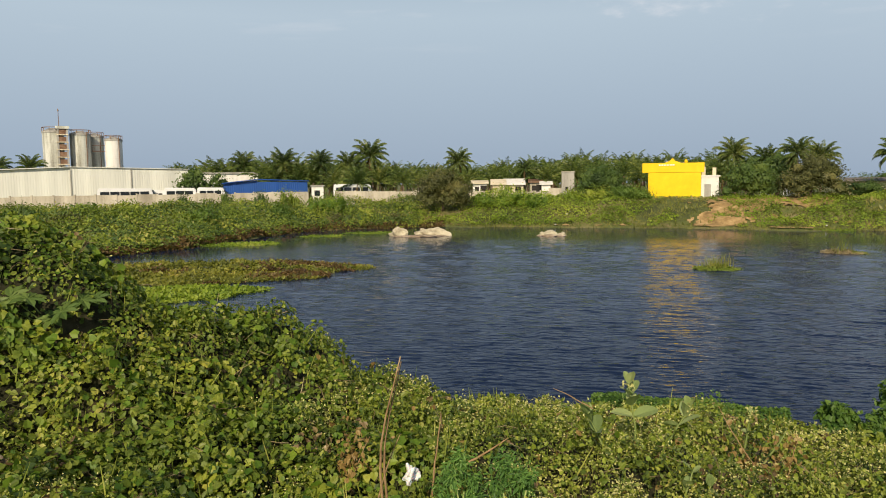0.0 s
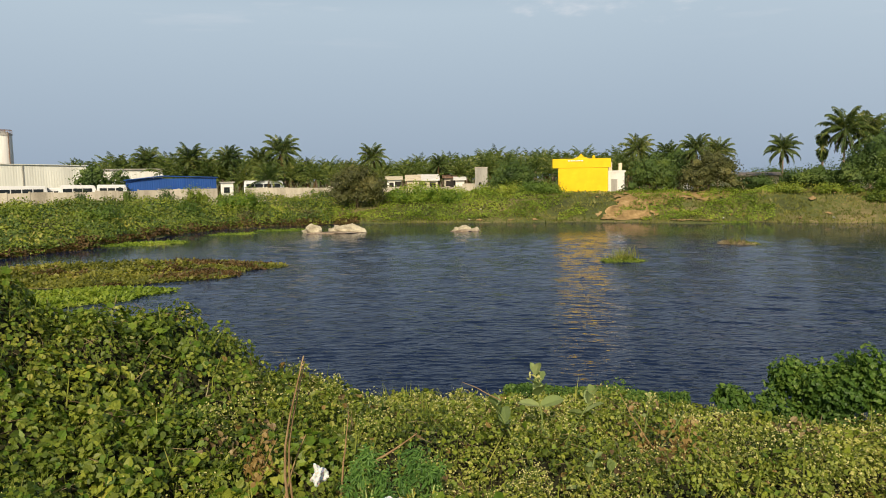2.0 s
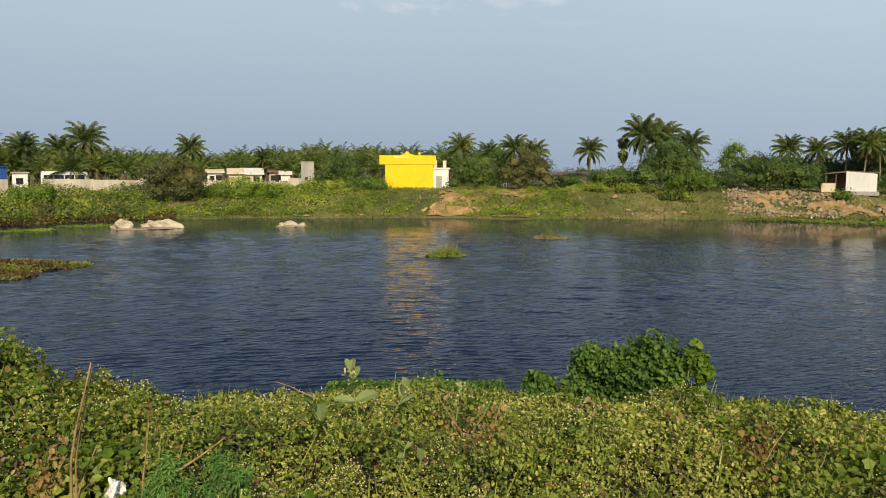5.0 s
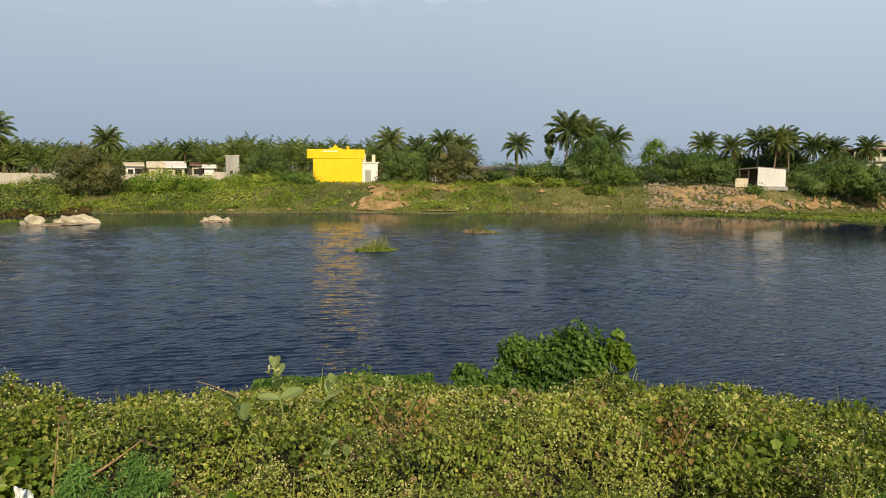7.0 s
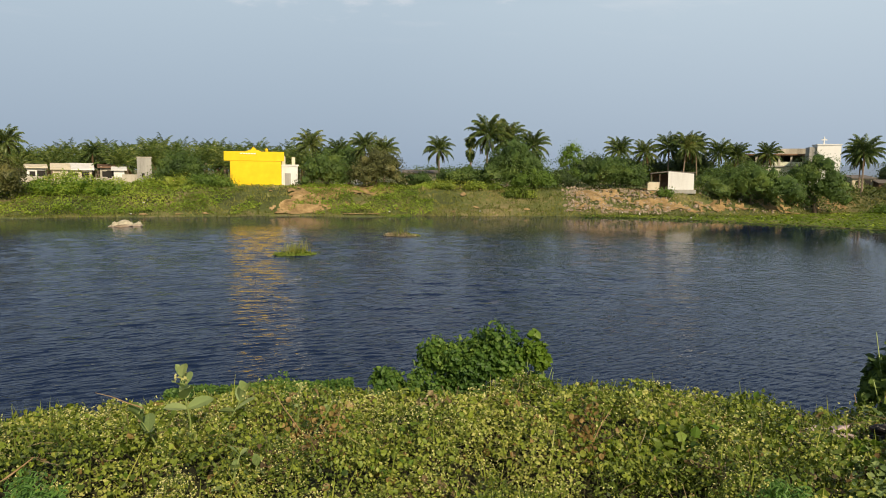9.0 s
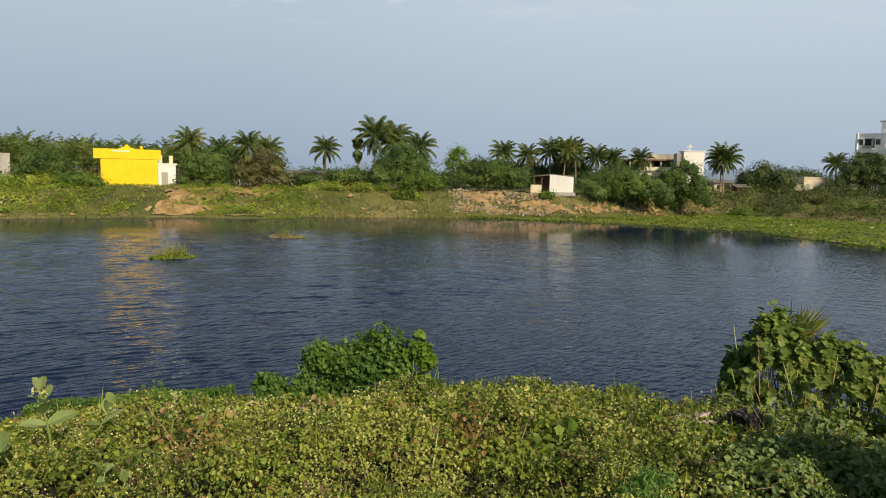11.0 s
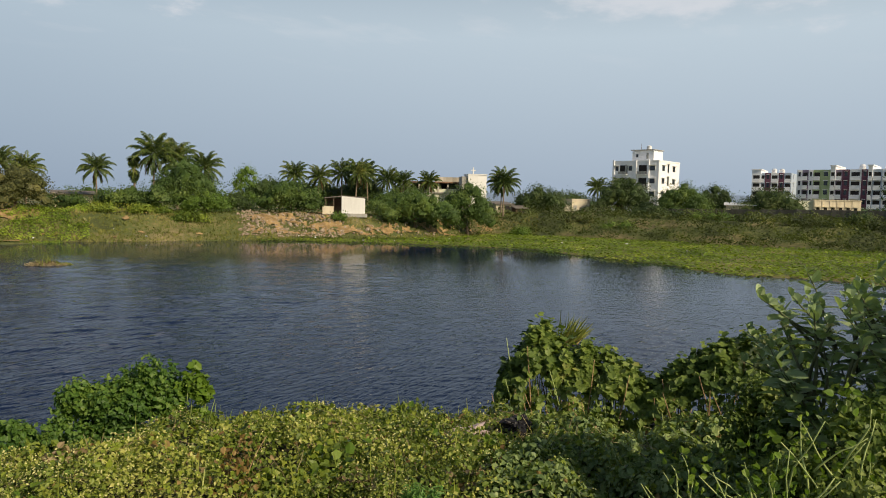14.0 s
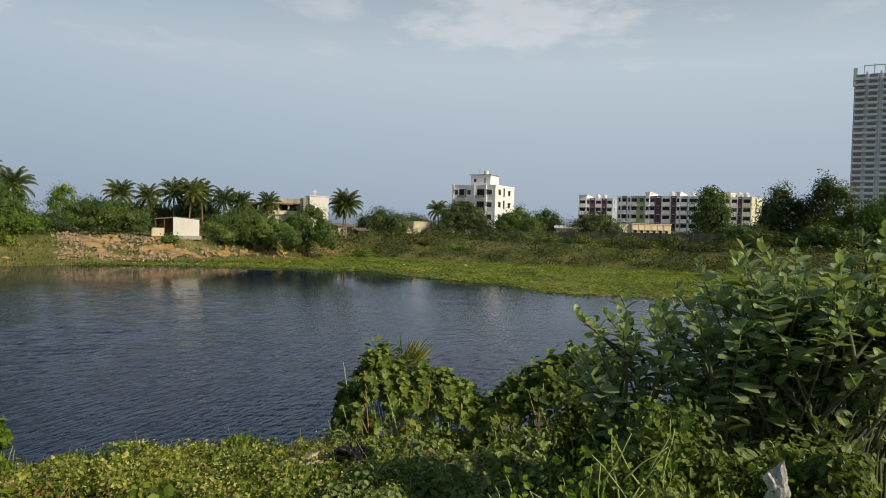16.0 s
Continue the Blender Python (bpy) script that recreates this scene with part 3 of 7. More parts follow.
# ---- the lie of the land ----
NEAR_AZ = (-180, -75, -60, -40, -22, -15, -10, -4, 5, 60, 67, 75, 85, 100, 125, 180)
NEAR_R = (60, 48, 42, 36, 28, 24, 20, 16.2, 14.6, 14.8, 17.5, 20, 23, 30, 38, 60)
FAR_AZ = (-180, -75, -60, -40, -24, -20, -16, -11, -6.6, 0.7, 10, 26, 34, 42, 50, 59, 65, 70, 75.5, 81, 87, 100, 125, 180)
FAR_R = (60, 48, 44, 46, 52, 55, 62, 70, 73, 74, 72, 71, 73, 76, 75, 72, 69.5, 63, 57, 51, 52, 46, 38, 60)
FLAT_AZ = (-180, 44, 52, 58, 63, 70, 81, 89, 100, 125, 180)
FLAT_W = (0, 0, 4, 13, 28, 32, 36, 36, 36, 20, 0)
TOP_AZ = (-180, -40, -10, 0, 60, 67, 74, 81, 100, 180)
TOP_Z = (2.9, 1.6, 1.7, 2.5, 2.5, 2.7, 2.6, 2.5, 2.5, 2.9)
RISE_AZ = (-180, -30, -8, 2, 60, 70, 100, 180)
RISE_W = (20, 30, 22, 10, 10, 14, 20, 20)
CREST_AZ = (-180, -60, -40, -32, -28.7, -25.2, -23.7, -21.5, -18.5, -13.5, -10.9, -7.7, -4, 1, 10, 30, 42, 58, 68, 76, 85, 95, 110, 180)
CREST_E = (.27, .10, .02, .034, .046, .0886, .120, .150, .152, .165, .209, .243, .274, .318, .334, .333, .306, .292, .30, .29, .27, .25, .25, .27)


def smooth(x):
    x = np.clip(x, 0, 1)
    return x * x * (3 - 2 * x)


def canopy(az, r):
    """Height of the top of the weeds on the near slope."""
    x, y = r * np.sin(np.radians(az)), r * np.cos(np.radians(az))
    base = 4.5 - .303 * r - .02 * (r - 11) ** 2
    crest = np.interp(az, CREST_AZ, CREST_E)
    mid = np.where(az < -8, 10.3, 11.0)
    base = base + (.303 - crest) * mid * np.exp(-((r - mid) / np.where(az < -18, 2.3, 1.9)) ** 2)
    low = np.where(az < -10, .25, -3)
    base = np.where(r > 11, np.maximum(base, low), base)
    wx, wy = x + .25 * bumps(x, y, 1.7, 18), y + .25 * bumps(x, y, 1.9, 19)
    rough = .14 * bumps(x, y, 2.8, 3) + .42 * domes(wx, wy, 1.35, 4) + .33 * domes(wx, wy, .55, 8) + .12 * domes(wx, wy, .24, 9)
    hollow = .30 * np.exp(-((az + 9) / 5) ** 2 - ((r - 5.0) / .9) ** 2) + .22 * np.exp(-((az - 9) / 4) ** 2 - ((r - 5.6) / .7) ** 2)
    return base - hollow + (rough - .70) * smooth((r - 3) / 3) - .03


def ground_height(az, r):
    x, y = r * np.sin(np.radians(az)), r * np.cos(np.radians(az))
    rn, rf = np.interp(az, NEAR_AZ, NEAR_R), np.interp(az, FAR_AZ, FAR_R)
    wob = bumps(x, y, 14, 5)
    rf = rf + .9 * wob + .5 * bumps(x, y, 4, 15)
    near = np.where(r < 2.2, 2.9, np.minimum(2.9, canopy(az, r) - .5))
    near = 2.9 + (near - 2.9) * smooth((r - 1.8) / 2.2)
    near = near * (1 - smooth((r - rn + 2.0) / 2.5)) - 1.2 * smooth((r - rn + 1.2) / 2.5)
    shelf = np.interp(az, FLAT_AZ, FLAT_W)
    over = r - rf - shelf
    far = -1.2 + 1.2 * smooth((r - rf + 2) / 2.2) + .10 * smooth((r - rf) / 1.0)
    far = far + np.interp(az, TOP_AZ, TOP_Z) * smooth(over / np.interp(az, RISE_AZ, RISE_W)) + (.13 * bumps(x, y, 6, 6) + .06 * bumps(x, y, 2, 16)) * smooth(over / 4)
    z = np.where(r < (rn + rf) / 2, near, far)
    z = np.where(rf - rn < .5, 2.9, z)
    # level ground all round behind the viewer
    back = smooth((np.abs((az - 33 + 180) % 360 - 180) - 81) / 12)
    return z + (2.9 + .06 * bumps(x, y, 5, 61) - z) * back


def on_ground(az, r, dz=0.0):
    return at(az, r, float(ground_height(np.array([az], float), np.array([r], float))[0]) + dz)


az_ring = np.concatenate([np.arange(-180, -72, 4), np.arange(-72, -46, 1.3), np.arange(-46, 112, 0.6), np.arange(112, 140, 1.4), np.arange(140, 180, 4)])
r_ring = np.concatenate([[0.3, 1, 1.6], np.arange(2, 24, 0.5), np.arange(24, 46, 2), np.arange(46, 130, 1.2), [134, 140, 150, 165, 185, 220, 280, 380, 550, 900, 1600, 3000, 4800]])
aa, rr = np.meshgrid(az_ring, r_ring, indexing="ij")
gz = ground_height(aa, rr)
gz = np.where(rr > 135, 2.6 + (gz - 2.6) * np.exp(-(rr - 135) / 60), gz)
gv = np.stack([rr * np.sin(np.radians(aa)), rr * np.cos(np.radians(aa)), gz], -1).reshape(-1, 3)
na, nr = len(az_ring), len(r_ring)
ia, ir = np.meshgrid(np.arange(na), np.arange(nr - 1), indexing="ij")
ja = (ia + 1) % na
gq = np.stack([ia * nr + ir, ia * nr + ir + 1, ja * nr + ir + 1, ja * nr + ir], -1).reshape(-1, 4)
hub = np.array([[0, 0, 2.9]])
gv = np.concatenate([gv, hub])
caps = np.stack([np.full(na, len(gv) - 1), np.arange(na) * nr, ((np.arange(na) + 1) % na) * nr, np.full(na, len(gv) - 1)], -1)
ground_me = array_mesh("ground", gv, gq, GROUND, True)
bm = bmesh.new()
bm.from_mesh(ground_me)
bm.verts.ensure_lookup_table()
centre = bm.verts[len(gv) - 1]
for i in range(na):
    bm.faces.new((centre, bm.verts[i * nr], bm.verts[((i + 1) % na) * nr])).smooth = True
bmesh.ops.recalc_face_normals(bm, faces=bm.faces[:])
bm.to_mesh(ground_me)
bm.free()
tagged(new("ground", ground_me), "earth ground with patchy turf sloping down to the pond", "ground", kind="structure")

# the pond: wind waves running up from the far bank, dying away under it
wa_ring, wr_ring = np.concatenate([np.arange(-62, -46, 2), np.arange(-46, 107, .76), np.arange(107, 128, 2)]), 10 * np.exp(np.arange(0, math.log(118 / 10), .0040))
wa, wr = np.meshgrid(wa_ring, wr_ring, indexing="ij")
wx, wy = wr * np.sin(np.radians(wa)), wr * np.cos(np.radians(wa))
wz = np.zeros_like(wx)
wave_rng = np.random.default_rng(3)
for i in range(46):
    length = .10 * (1.0 / .10) ** ((i + .5) / 46)
    a = radians(14) + wave_rng.normal(0, .34)
    kx, ky = math.sin(a) * 6.2832 / length, math.cos(a) * 6.2832 / length
    fade = np.clip((length / (wr * .0040 * 2.2) - .6), 0, 1)
    if length > .42:
        fade = fade * smooth((wr - 16) / 12)
    wz += fade * .0068 * length ** .7 * np.sin(kx * wx + ky * wy + wave_rng.uniform(0, 6.283) + .9 * bumps(wx, wy, 6 + length * 5, i))
gust = .55 + .45 * smooth(.5 + .7 * bumps(wx, wy, 26, 77))
lee = smooth((-wx - 6) / 7) * smooth((wr - 36) / 8)
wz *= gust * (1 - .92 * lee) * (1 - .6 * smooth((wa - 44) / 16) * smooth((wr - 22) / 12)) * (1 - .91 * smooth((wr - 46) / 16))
kq = len(wr_ring)
iw, jw = np.meshgrid(np.arange(len(wa_ring) - 1), np.arange(kq - 1), indexing="ij")
wq = np.stack([iw * kq + jw, iw * kq + jw + 1, (iw + 1) * kq + jw + 1, (iw + 1) * kq + jw], -1).reshape(-1, 4)[:, ::-1]
water = new("water", array_mesh("water", np.stack([wx, wy, wz], -1).reshape(-1, 3), wq, WATER, True))
tagged(water, "dark wind-rippled pond water reflecting the pale sky", "pond", kind="structure")


# ---- carpets of plants ----
def sectors(n, az0, az1, r0, r1, g, power=1.0):
    """Random places in a ring sector; power below 1 gathers them near the viewer."""
    az = g.uniform(az0, az1, n)
    u = g.random(n) ** (1 / max(power, .01))
    r = np.sqrt(r0 ** 2 + (r1 ** 2 - r0 ** 2) * u)
    return az, r


def spot(az, r, z):
    return np.stack([r * np.sin(np.radians(az)), r * np.cos(np.radians(az)), z], -1)


def carpet(name, label, category, az, r, z, size, shape, mat, g, tilt=0.75, lean=(0, 0, 1), surface=None):
    nrm = g.normal(size=(len(az), 3)) * tilt + np.array(lean)
    if surface:
        # leaves lie on the cushions they clothe
        x, y, h = r * np.sin(np.radians(az)), r * np.cos(np.radians(az)), .07
        sx = surface(np.degrees(np.arctan2(x + h, y)), np.hypot(x + h, y)) - surface(np.degrees(np.arctan2(x - h, y)), np.hypot(x - h, y))
        sy = surface(np.degrees(np.arctan2(x, y + h)), np.hypot(x, y + h)) - surface(np.degrees(np.arctan2(x, y - h)), np.hypot(x, y - h))
        nrm = nrm + np.stack([-sx / (2 * h), -sy / (2 * h), np.zeros(len(az))], -1).clip(-1.6, 1.6)
    me = leaf_mesh(name, spot(az, r, z), nrm, size, shape, mat)
    return tagged(new(name, me), label, category, kind="stuff")


def soil_at(az, r):
    """Where the far bank lies bare."""
    x, y = r * np.sin(np.radians(az)), r * np.cos(np.radians(az))
    up = r - np.interp(az, FAR_AZ, FAR_R) - np.interp(az, FLAT_AZ, FLAT_W)
    n = .6 * bumps(x, y, 5, 31) + .4 * bumps(x, y, 1.6, 32)
    slip = (np.abs(az - 22.0 - .25 * (up - 4)) < 1.7 + 1.3 * n) & (up < 8)
    broken = (az > 43.0 + 1.6 * n) & (az < 50.5 + n) & (up > 2.0 + 1.5 * n) & (up < 10 + 2 * n) & (n > .02)
    ledge = (az > 50) & (az < 63) & (up > 2.4 + 1.5 * n) & (up < 5.0 + 2.5 * n) & (n > -.05)
    edge = (az > -4) & (az < 31) & (up < .1 + 1.5 * n) & (up > -.6)
    yard = (az > 21.5 + n) & (az < 28.5 + n) & (up > 7.0 + n) & (up < 14)
    return slip | broken | ledge | edge | yard | (n > .82)


g = np.random.default_rng(21)
# bare earth showing on the far bank
ba, br_ = np.meshgrid(np.arange(-4, 64, .12), np.arange(68, 104, .16), indexing="ij")
keep_b = (soil_at(ba, br_) & (ground_height(ba, br_) > .12))[:-1, :-1]
bx, by = br_ * np.sin(np.radians(ba)), br_ * np.cos(np.radians(ba))
bz = ground_height(ba, br_) + .03 + .10 * domes(bx, by, .9, 5) + .05 * domes(bx, by, .4, 6)
kb = br_.shape[1]
ib, jb = np.meshgrid(np.arange(br_.shape[0] - 1), np.arange(kb - 1), indexing="ij")
bq = np.stack([ib * kb + jb, ib * kb + jb + 1, (ib + 1) * kb + jb + 1, (ib + 1) * kb + jb], -1)[keep_b][:, ::-1]
used_b, bq = np.unique(bq, return_inverse=True)
tagged(new("bare_soil", array_mesh("bare_soil", np.stack([bx, by, bz], -1).reshape(-1, 3)[used_b], bq.reshape(-1, 4), SAND, True)), "bare brown earth slipping down the far bank", "soil", kind="stuff")
# a sheet just under the leaves, coloured dark for shade in the gaps
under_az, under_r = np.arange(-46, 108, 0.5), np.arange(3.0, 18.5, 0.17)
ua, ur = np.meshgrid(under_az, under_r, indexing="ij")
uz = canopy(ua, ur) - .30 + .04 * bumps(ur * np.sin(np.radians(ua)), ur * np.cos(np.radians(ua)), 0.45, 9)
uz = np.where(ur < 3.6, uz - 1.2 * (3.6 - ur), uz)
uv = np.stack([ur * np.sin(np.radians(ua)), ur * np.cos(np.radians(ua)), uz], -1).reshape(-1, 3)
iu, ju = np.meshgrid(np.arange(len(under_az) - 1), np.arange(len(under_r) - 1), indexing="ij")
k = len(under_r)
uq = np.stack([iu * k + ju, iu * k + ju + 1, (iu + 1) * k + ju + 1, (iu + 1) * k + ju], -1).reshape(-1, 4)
tagged(new("undergrowth", array_mesh("undergrowth", uv, uq, GAP_SHADE, True)), "dark sheet under the creepers on the slope, coloured as shade between leaves", "undergrowth", kind="stuff")


def kind_of_weed(az, r):
    """From -1 (flowering herbs) to 1 (broad vine leaves)."""
    x, y = r * np.sin(np.radians(az)), r * np.cos(np.radians(az))
    return np.clip(.5 * bumps(x, y, 3.4, 11) + .35 * bumps(x, y, 1.3, 12) + np.interp(az, (-20, -6, 6, 16, 42, 52, 62, 70), (.75, .30, -.12, -.36, -.36, -.25, -.35, -.6)), -1, 1)


def thick(az, r):
    """How densely the leaves stand: full on the cushions, thin in the gaps between."""
    x, y = r * np.sin(np.radians(az)), r * np.cos(np.radians(az))
    wx, wy = x + .25 * bumps(x, y, 1.7, 18), y + .25 * bumps(x, y, 1.9, 19)
    trod = .55 * np.exp(-((az - 67) / 2.2) ** 2 - ((r - 9.2) / .6) ** 2)
    return (1 - trod) * (.10 + .9 * smooth(1.5 * domes(wx, wy, .55, 8) - .35 + .45 * bumps(x, y, 1.6, 27)) * smooth(.25 + 1.4 * domes(wx, wy, .24, 9)))


def near_layer(n, az0=-44, az1=106, r0=3.4, r1=17.5):
    az, r = sectors(n, az0, az1, r0, r1, g, 0.75)
    return az, r, canopy(az, r)


def leaf_patch(az, r):
    """Leaf size, larger and smaller by patches."""
    x, y = r * np.sin(np.radians(az)), r * np.cos(np.radians(az))
    return .036 + .046 * smooth(.5 + .8 * bumps(x, y, 1.5, 91) + .3 * bumps(x, y, .6, 92))


az, r, z = near_layer(390000)
w = kind_of_weed(az, r)
gap = thick(az, r)
keep = (w + g.normal(0, .25, len(w)) > .15) & (z > -.1) & (g.random(len(w)) < gap ** .6)
a1, r1_, z1 = az[keep], r[keep], z[keep]
depth = g.random(len(a1)) ** 1.4 * .30
big = g.random(len(a1))
sel = big < .48
carpet("creeper", "broad heart-shaped creeper leaves covering the slope", "creeper", a1[sel], r1_[sel], z1[sel] - depth[sel] + .04, g.uniform(.75, 1.2, sel.sum()) * leaf_patch(a1[sel], r1_[sel]), HEART, VINE, g, .5, (0, -.1, 1), canopy)
sel = (big >= .48) & (big < .62)
carpet("gourd_vine", "lobed light green gourd vine leaves over the weeds", "vine", a1[sel], r1_[sel], z1[sel] - depth[sel] + .06, g.uniform(.8, 1.35, sel.sum()) * leaf_patch(a1[sel], r1_[sel]), LOBED, VINE_BRIGHT, g, .5, (0, -.1, 1), canopy)
sel = big >= .62
carpet("weed", "small mixed green weeds among the creepers", "weed", a1[sel], r1_[sel], z1[sel] - depth[sel] + .05, g.uniform(.04, .08, sel.sum()), OVAL, WEED_LEAF, g, .7, (0, 0, 1), canopy)

# herbs: fine leaves, the nearer the smaller and closer set
def herb_layer(n, lift, lush=1.0):
    az = g.uniform(-42, 106, n)
    r = 3.5 * (17.5 / 3.5) ** g.random(n)
    z = canopy(az, r)
    keep = (kind_of_weed(az, r) + g.normal(0, .22, n) < .25) & (z > -.1) & (g.random(n) < thick(az, r) * np.interp(az, (63, 69), (1, lush)))
    az, r, z = az[keep], r[keep], z[keep]
    return az, r, z - g.random(len(az)) ** 1.3 * .34 + lift


a2, r2_, z2 = herb_layer(400000, .06, .35)
carpet("flowering_herb", "low yellow-green flowering herbs covering the slope", "herb", a2, r2_, z2, r2_ * g.uniform(.0035, .0085, len(a2)), KITE, HERB, g, .95, (0, 0, 1), canopy)
a2, r2_, z2 = herb_layer(50000, .05)
carpet("green_herb", "mid-green low herbs among the flowers on the slope", "herb", a2, r2_, z2, r2_ * g.uniform(.004, .011, len(a2)), OVAL, CREEPER, g, .8, (0, 0, 1), canopy)
a2, r2_, z2 = herb_layer(200000, .06)
sel = a2 > 64.5 + 2 * g.normal(size=len(a2))
carpet("bank_herb", "small dark green herbs covering the trampled bank", "herb", a2[sel], r2_[sel], z2[sel], r2_[sel] * g.uniform(.004, .010, sel.sum()), OVAL, BANK_HERB, g, .8, (0, 0, 1), canopy)
n = 36000
a2 = g.uniform(65.5, 105, n)
r2_ = 3.6 * (12.2 / 3.6) ** g.random(n)
sel = (a2 + 1.2 * g.normal(size=n) > 67) & (g.random(n) > .8 * np.exp(-((a2 - 67) / 1.6) ** 2 - ((r2_ - 9.2) / .45) ** 2))
a2, r2_ = a2[sel], r2_[sel]
carpet("ground_creeper", "close carpet of small grey-green leaves on the shaded bank", "creeper", a2, r2_, canopy(a2, r2_) + .03 - .12 * g.random(len(a2)), r2_ * g.uniform(.0065, .013, len(a2)), OVAL, SHADE_HERB, g, .45, (0, 0, 1), canopy)
az, r, z = near_layer(60000, -44, 70, 3.6, 11.0)
x, y = r * np.sin(np.radians(az)), r * np.cos(np.radians(az))
sel = (bumps(x, y, 1.9, 171) + .5 * bumps(x, y, .7, 172) > .92) & (g.random(len(az)) < .55)
carpet("dead_foliage", "brown dried-up patches of vine among the green leaves", "dead leaf", az[sel], r[sel], z[sel] + .05 - .12 * g.random(sel.sum()), r[sel] * g.uniform(.005, .013, sel.sum()), OVAL, DEAD_LEAF, g, 1.0)
a2, r2_, z2 = herb_layer(4000, .05)
carpet("withered_leaf", "curled brown withered leaves among the weeds", "dead leaf", a2, r2_, z2, r2_ * g.uniform(.006, .014, len(a2)), OVAL, DRY_LEAF, g, 1.2)
# tiny pale flower heads gathered in drifts
a2, r2_, z2 = herb_layer(560000, .12, .2)
fx, fy = r2_ * np.sin(np.radians(a2)), r2_ * np.cos(np.radians(a2))
sel = g.random(len(a2)) < smooth(.24 + 1.1 * bumps(fx, fy, 2.0, 66) + .7 * bumps(fx, fy, .8, 67) + .8 * np.exp(-((a2 - 11) / 4) ** 2 - ((r2_ - 5.2) / 1.0) ** 2)) * np.interp(a2, (28, 46), (.75, .32))
carpet("white_flower", "tiny cream flower heads in drifts over the herbs", "flower", a2[sel], r2_[sel], z2[sel], r2_[sel] * g.uniform(.0022, .0042, sel.sum()), KITE, PETAL, g, .8)
# thin upright stalks
az, r, z = near_layer(5200, -40, 104, 3.6, 15.5)
keep = z > .1
az, r, z = az[keep], r[keep], z[keep]
stalk_up = g.normal(size=(len(az), 3)) * .35 + np.array([0, 0, 1])
me = leaf_mesh("stalk", spot(az, r, z - .12), g.normal(size=(len(az), 3)) * np.array([1, 1, .1]), g.uniform(.15, .42, len(az)), (BLADE[0] * np.array([.45, 1, 1]), BLADE[1]), HERB, stalk_up)
tagged(new("stalk", me), "thin pale stalks standing up from the weeds", "stalk", kind="stuff")

# dry brown twigs and runners tangled over the weeds
az, r, z = near_layer(4200, -40, 104, 3.6, 10.5)
keep = (z > .1) & (g.random(len(az)) < .35 + .65 * smooth(.5 + bumps(r * np.sin(np.radians(az)), r * np.cos(np.radians(az)), 1.8, 58)))
az, r, z = az[keep], r[keep], z[keep]
way = g.normal(size=(len(az), 3)) * np.array([1, 1, .22])
me = leaf_mesh("dry_twig", spot(az, r, z - .10 + .10 * g.random(len(az))), g.normal(size=(len(az), 3)) * .4 + np.array([0, -.4, 1]), r * g.uniform(.015, .042, len(az)), (np.array([(-.018, 0, 0), (.018, 0, 0), (.055, .5, .07), (.01, 1, 0), (-.008, 1, 0), (.025, .5, .07)]), np.array([(0, 1, 2, 5), (5, 2, 3, 4)])), DRY_TWIG, way)
tagged(new("dry_twig", me), "thin dry brown twigs tangled over the weeds", "twig", kind="stuff")

# dry straw trodden down on the bank
n = 1500
az, r = g.normal(69, 3.6, n), g.normal(9.2, .55, n)
straw = g.normal(size=(n, 3)) * np.array([1, 1, .25])
me = leaf_mesh("straw", spot(az, r, canopy(az, r) - .16 + .14 * g.random(n)), g.normal(size=(n, 3)) * .3 + np.array([0, 0, 1]), g.uniform(.12, .40, n), (BLADE[0] * np.array([.5, 1, 1]), BLADE[1]), STRAW, straw)
tagged(new("straw", me), "pale dry straw trodden down on the bank", "straw", kind="stuff")

# floating weed along the near water's edge
az = g.uniform(12, 26.5, 9000)
r = 13.2 + 1.5 * g.random(9000) + .25 * np.sin(az)
carpet("floating_weed", "dark green floating weed along the water's edge", "water weed", az, r, .10 + .22 * g.random(9000) * smooth((15 - r) / 1.2), g.uniform(.04, .08, 9000), OVAL, BUSH_LEAF, g, .6)

# the far bank: turf, creepers, floating mats
az, r = g.uniform(-4, 66, 68000), g.random(68000)
rf = np.interp(az, FAR_AZ, FAR_R) + np.interp(az, FLAT_AZ, FLAT_W)
r = rf - .5 + 15 * r
x, y = r * np.sin(np.radians(az)), r * np.cos(np.radians(az))
bare = soil_at(az, r) & (g.random(len(az)) < .85)
az, r = az[~bare], r[~bare]
z = ground_height(az, r)
up = g.normal(size=(len(az), 3)) * .35 + np.array([0, 0, 1])
me = leaf_mesh("bank_turf", spot(az, r, z - .03), g.normal(size=(len(az), 3)) * np.array([1, 1, .2]), g.uniform(.07, .22, len(az)) * np.where(g.random(len(az)) < .06, 2.2, 1), (BLADE[0] * np.array([6, 1, 1]), BLADE[1]), TURF, up)
tagged(new("bank_turf", me), "sunlit yellow-green turf on the far bank", "grass", kind="stuff")

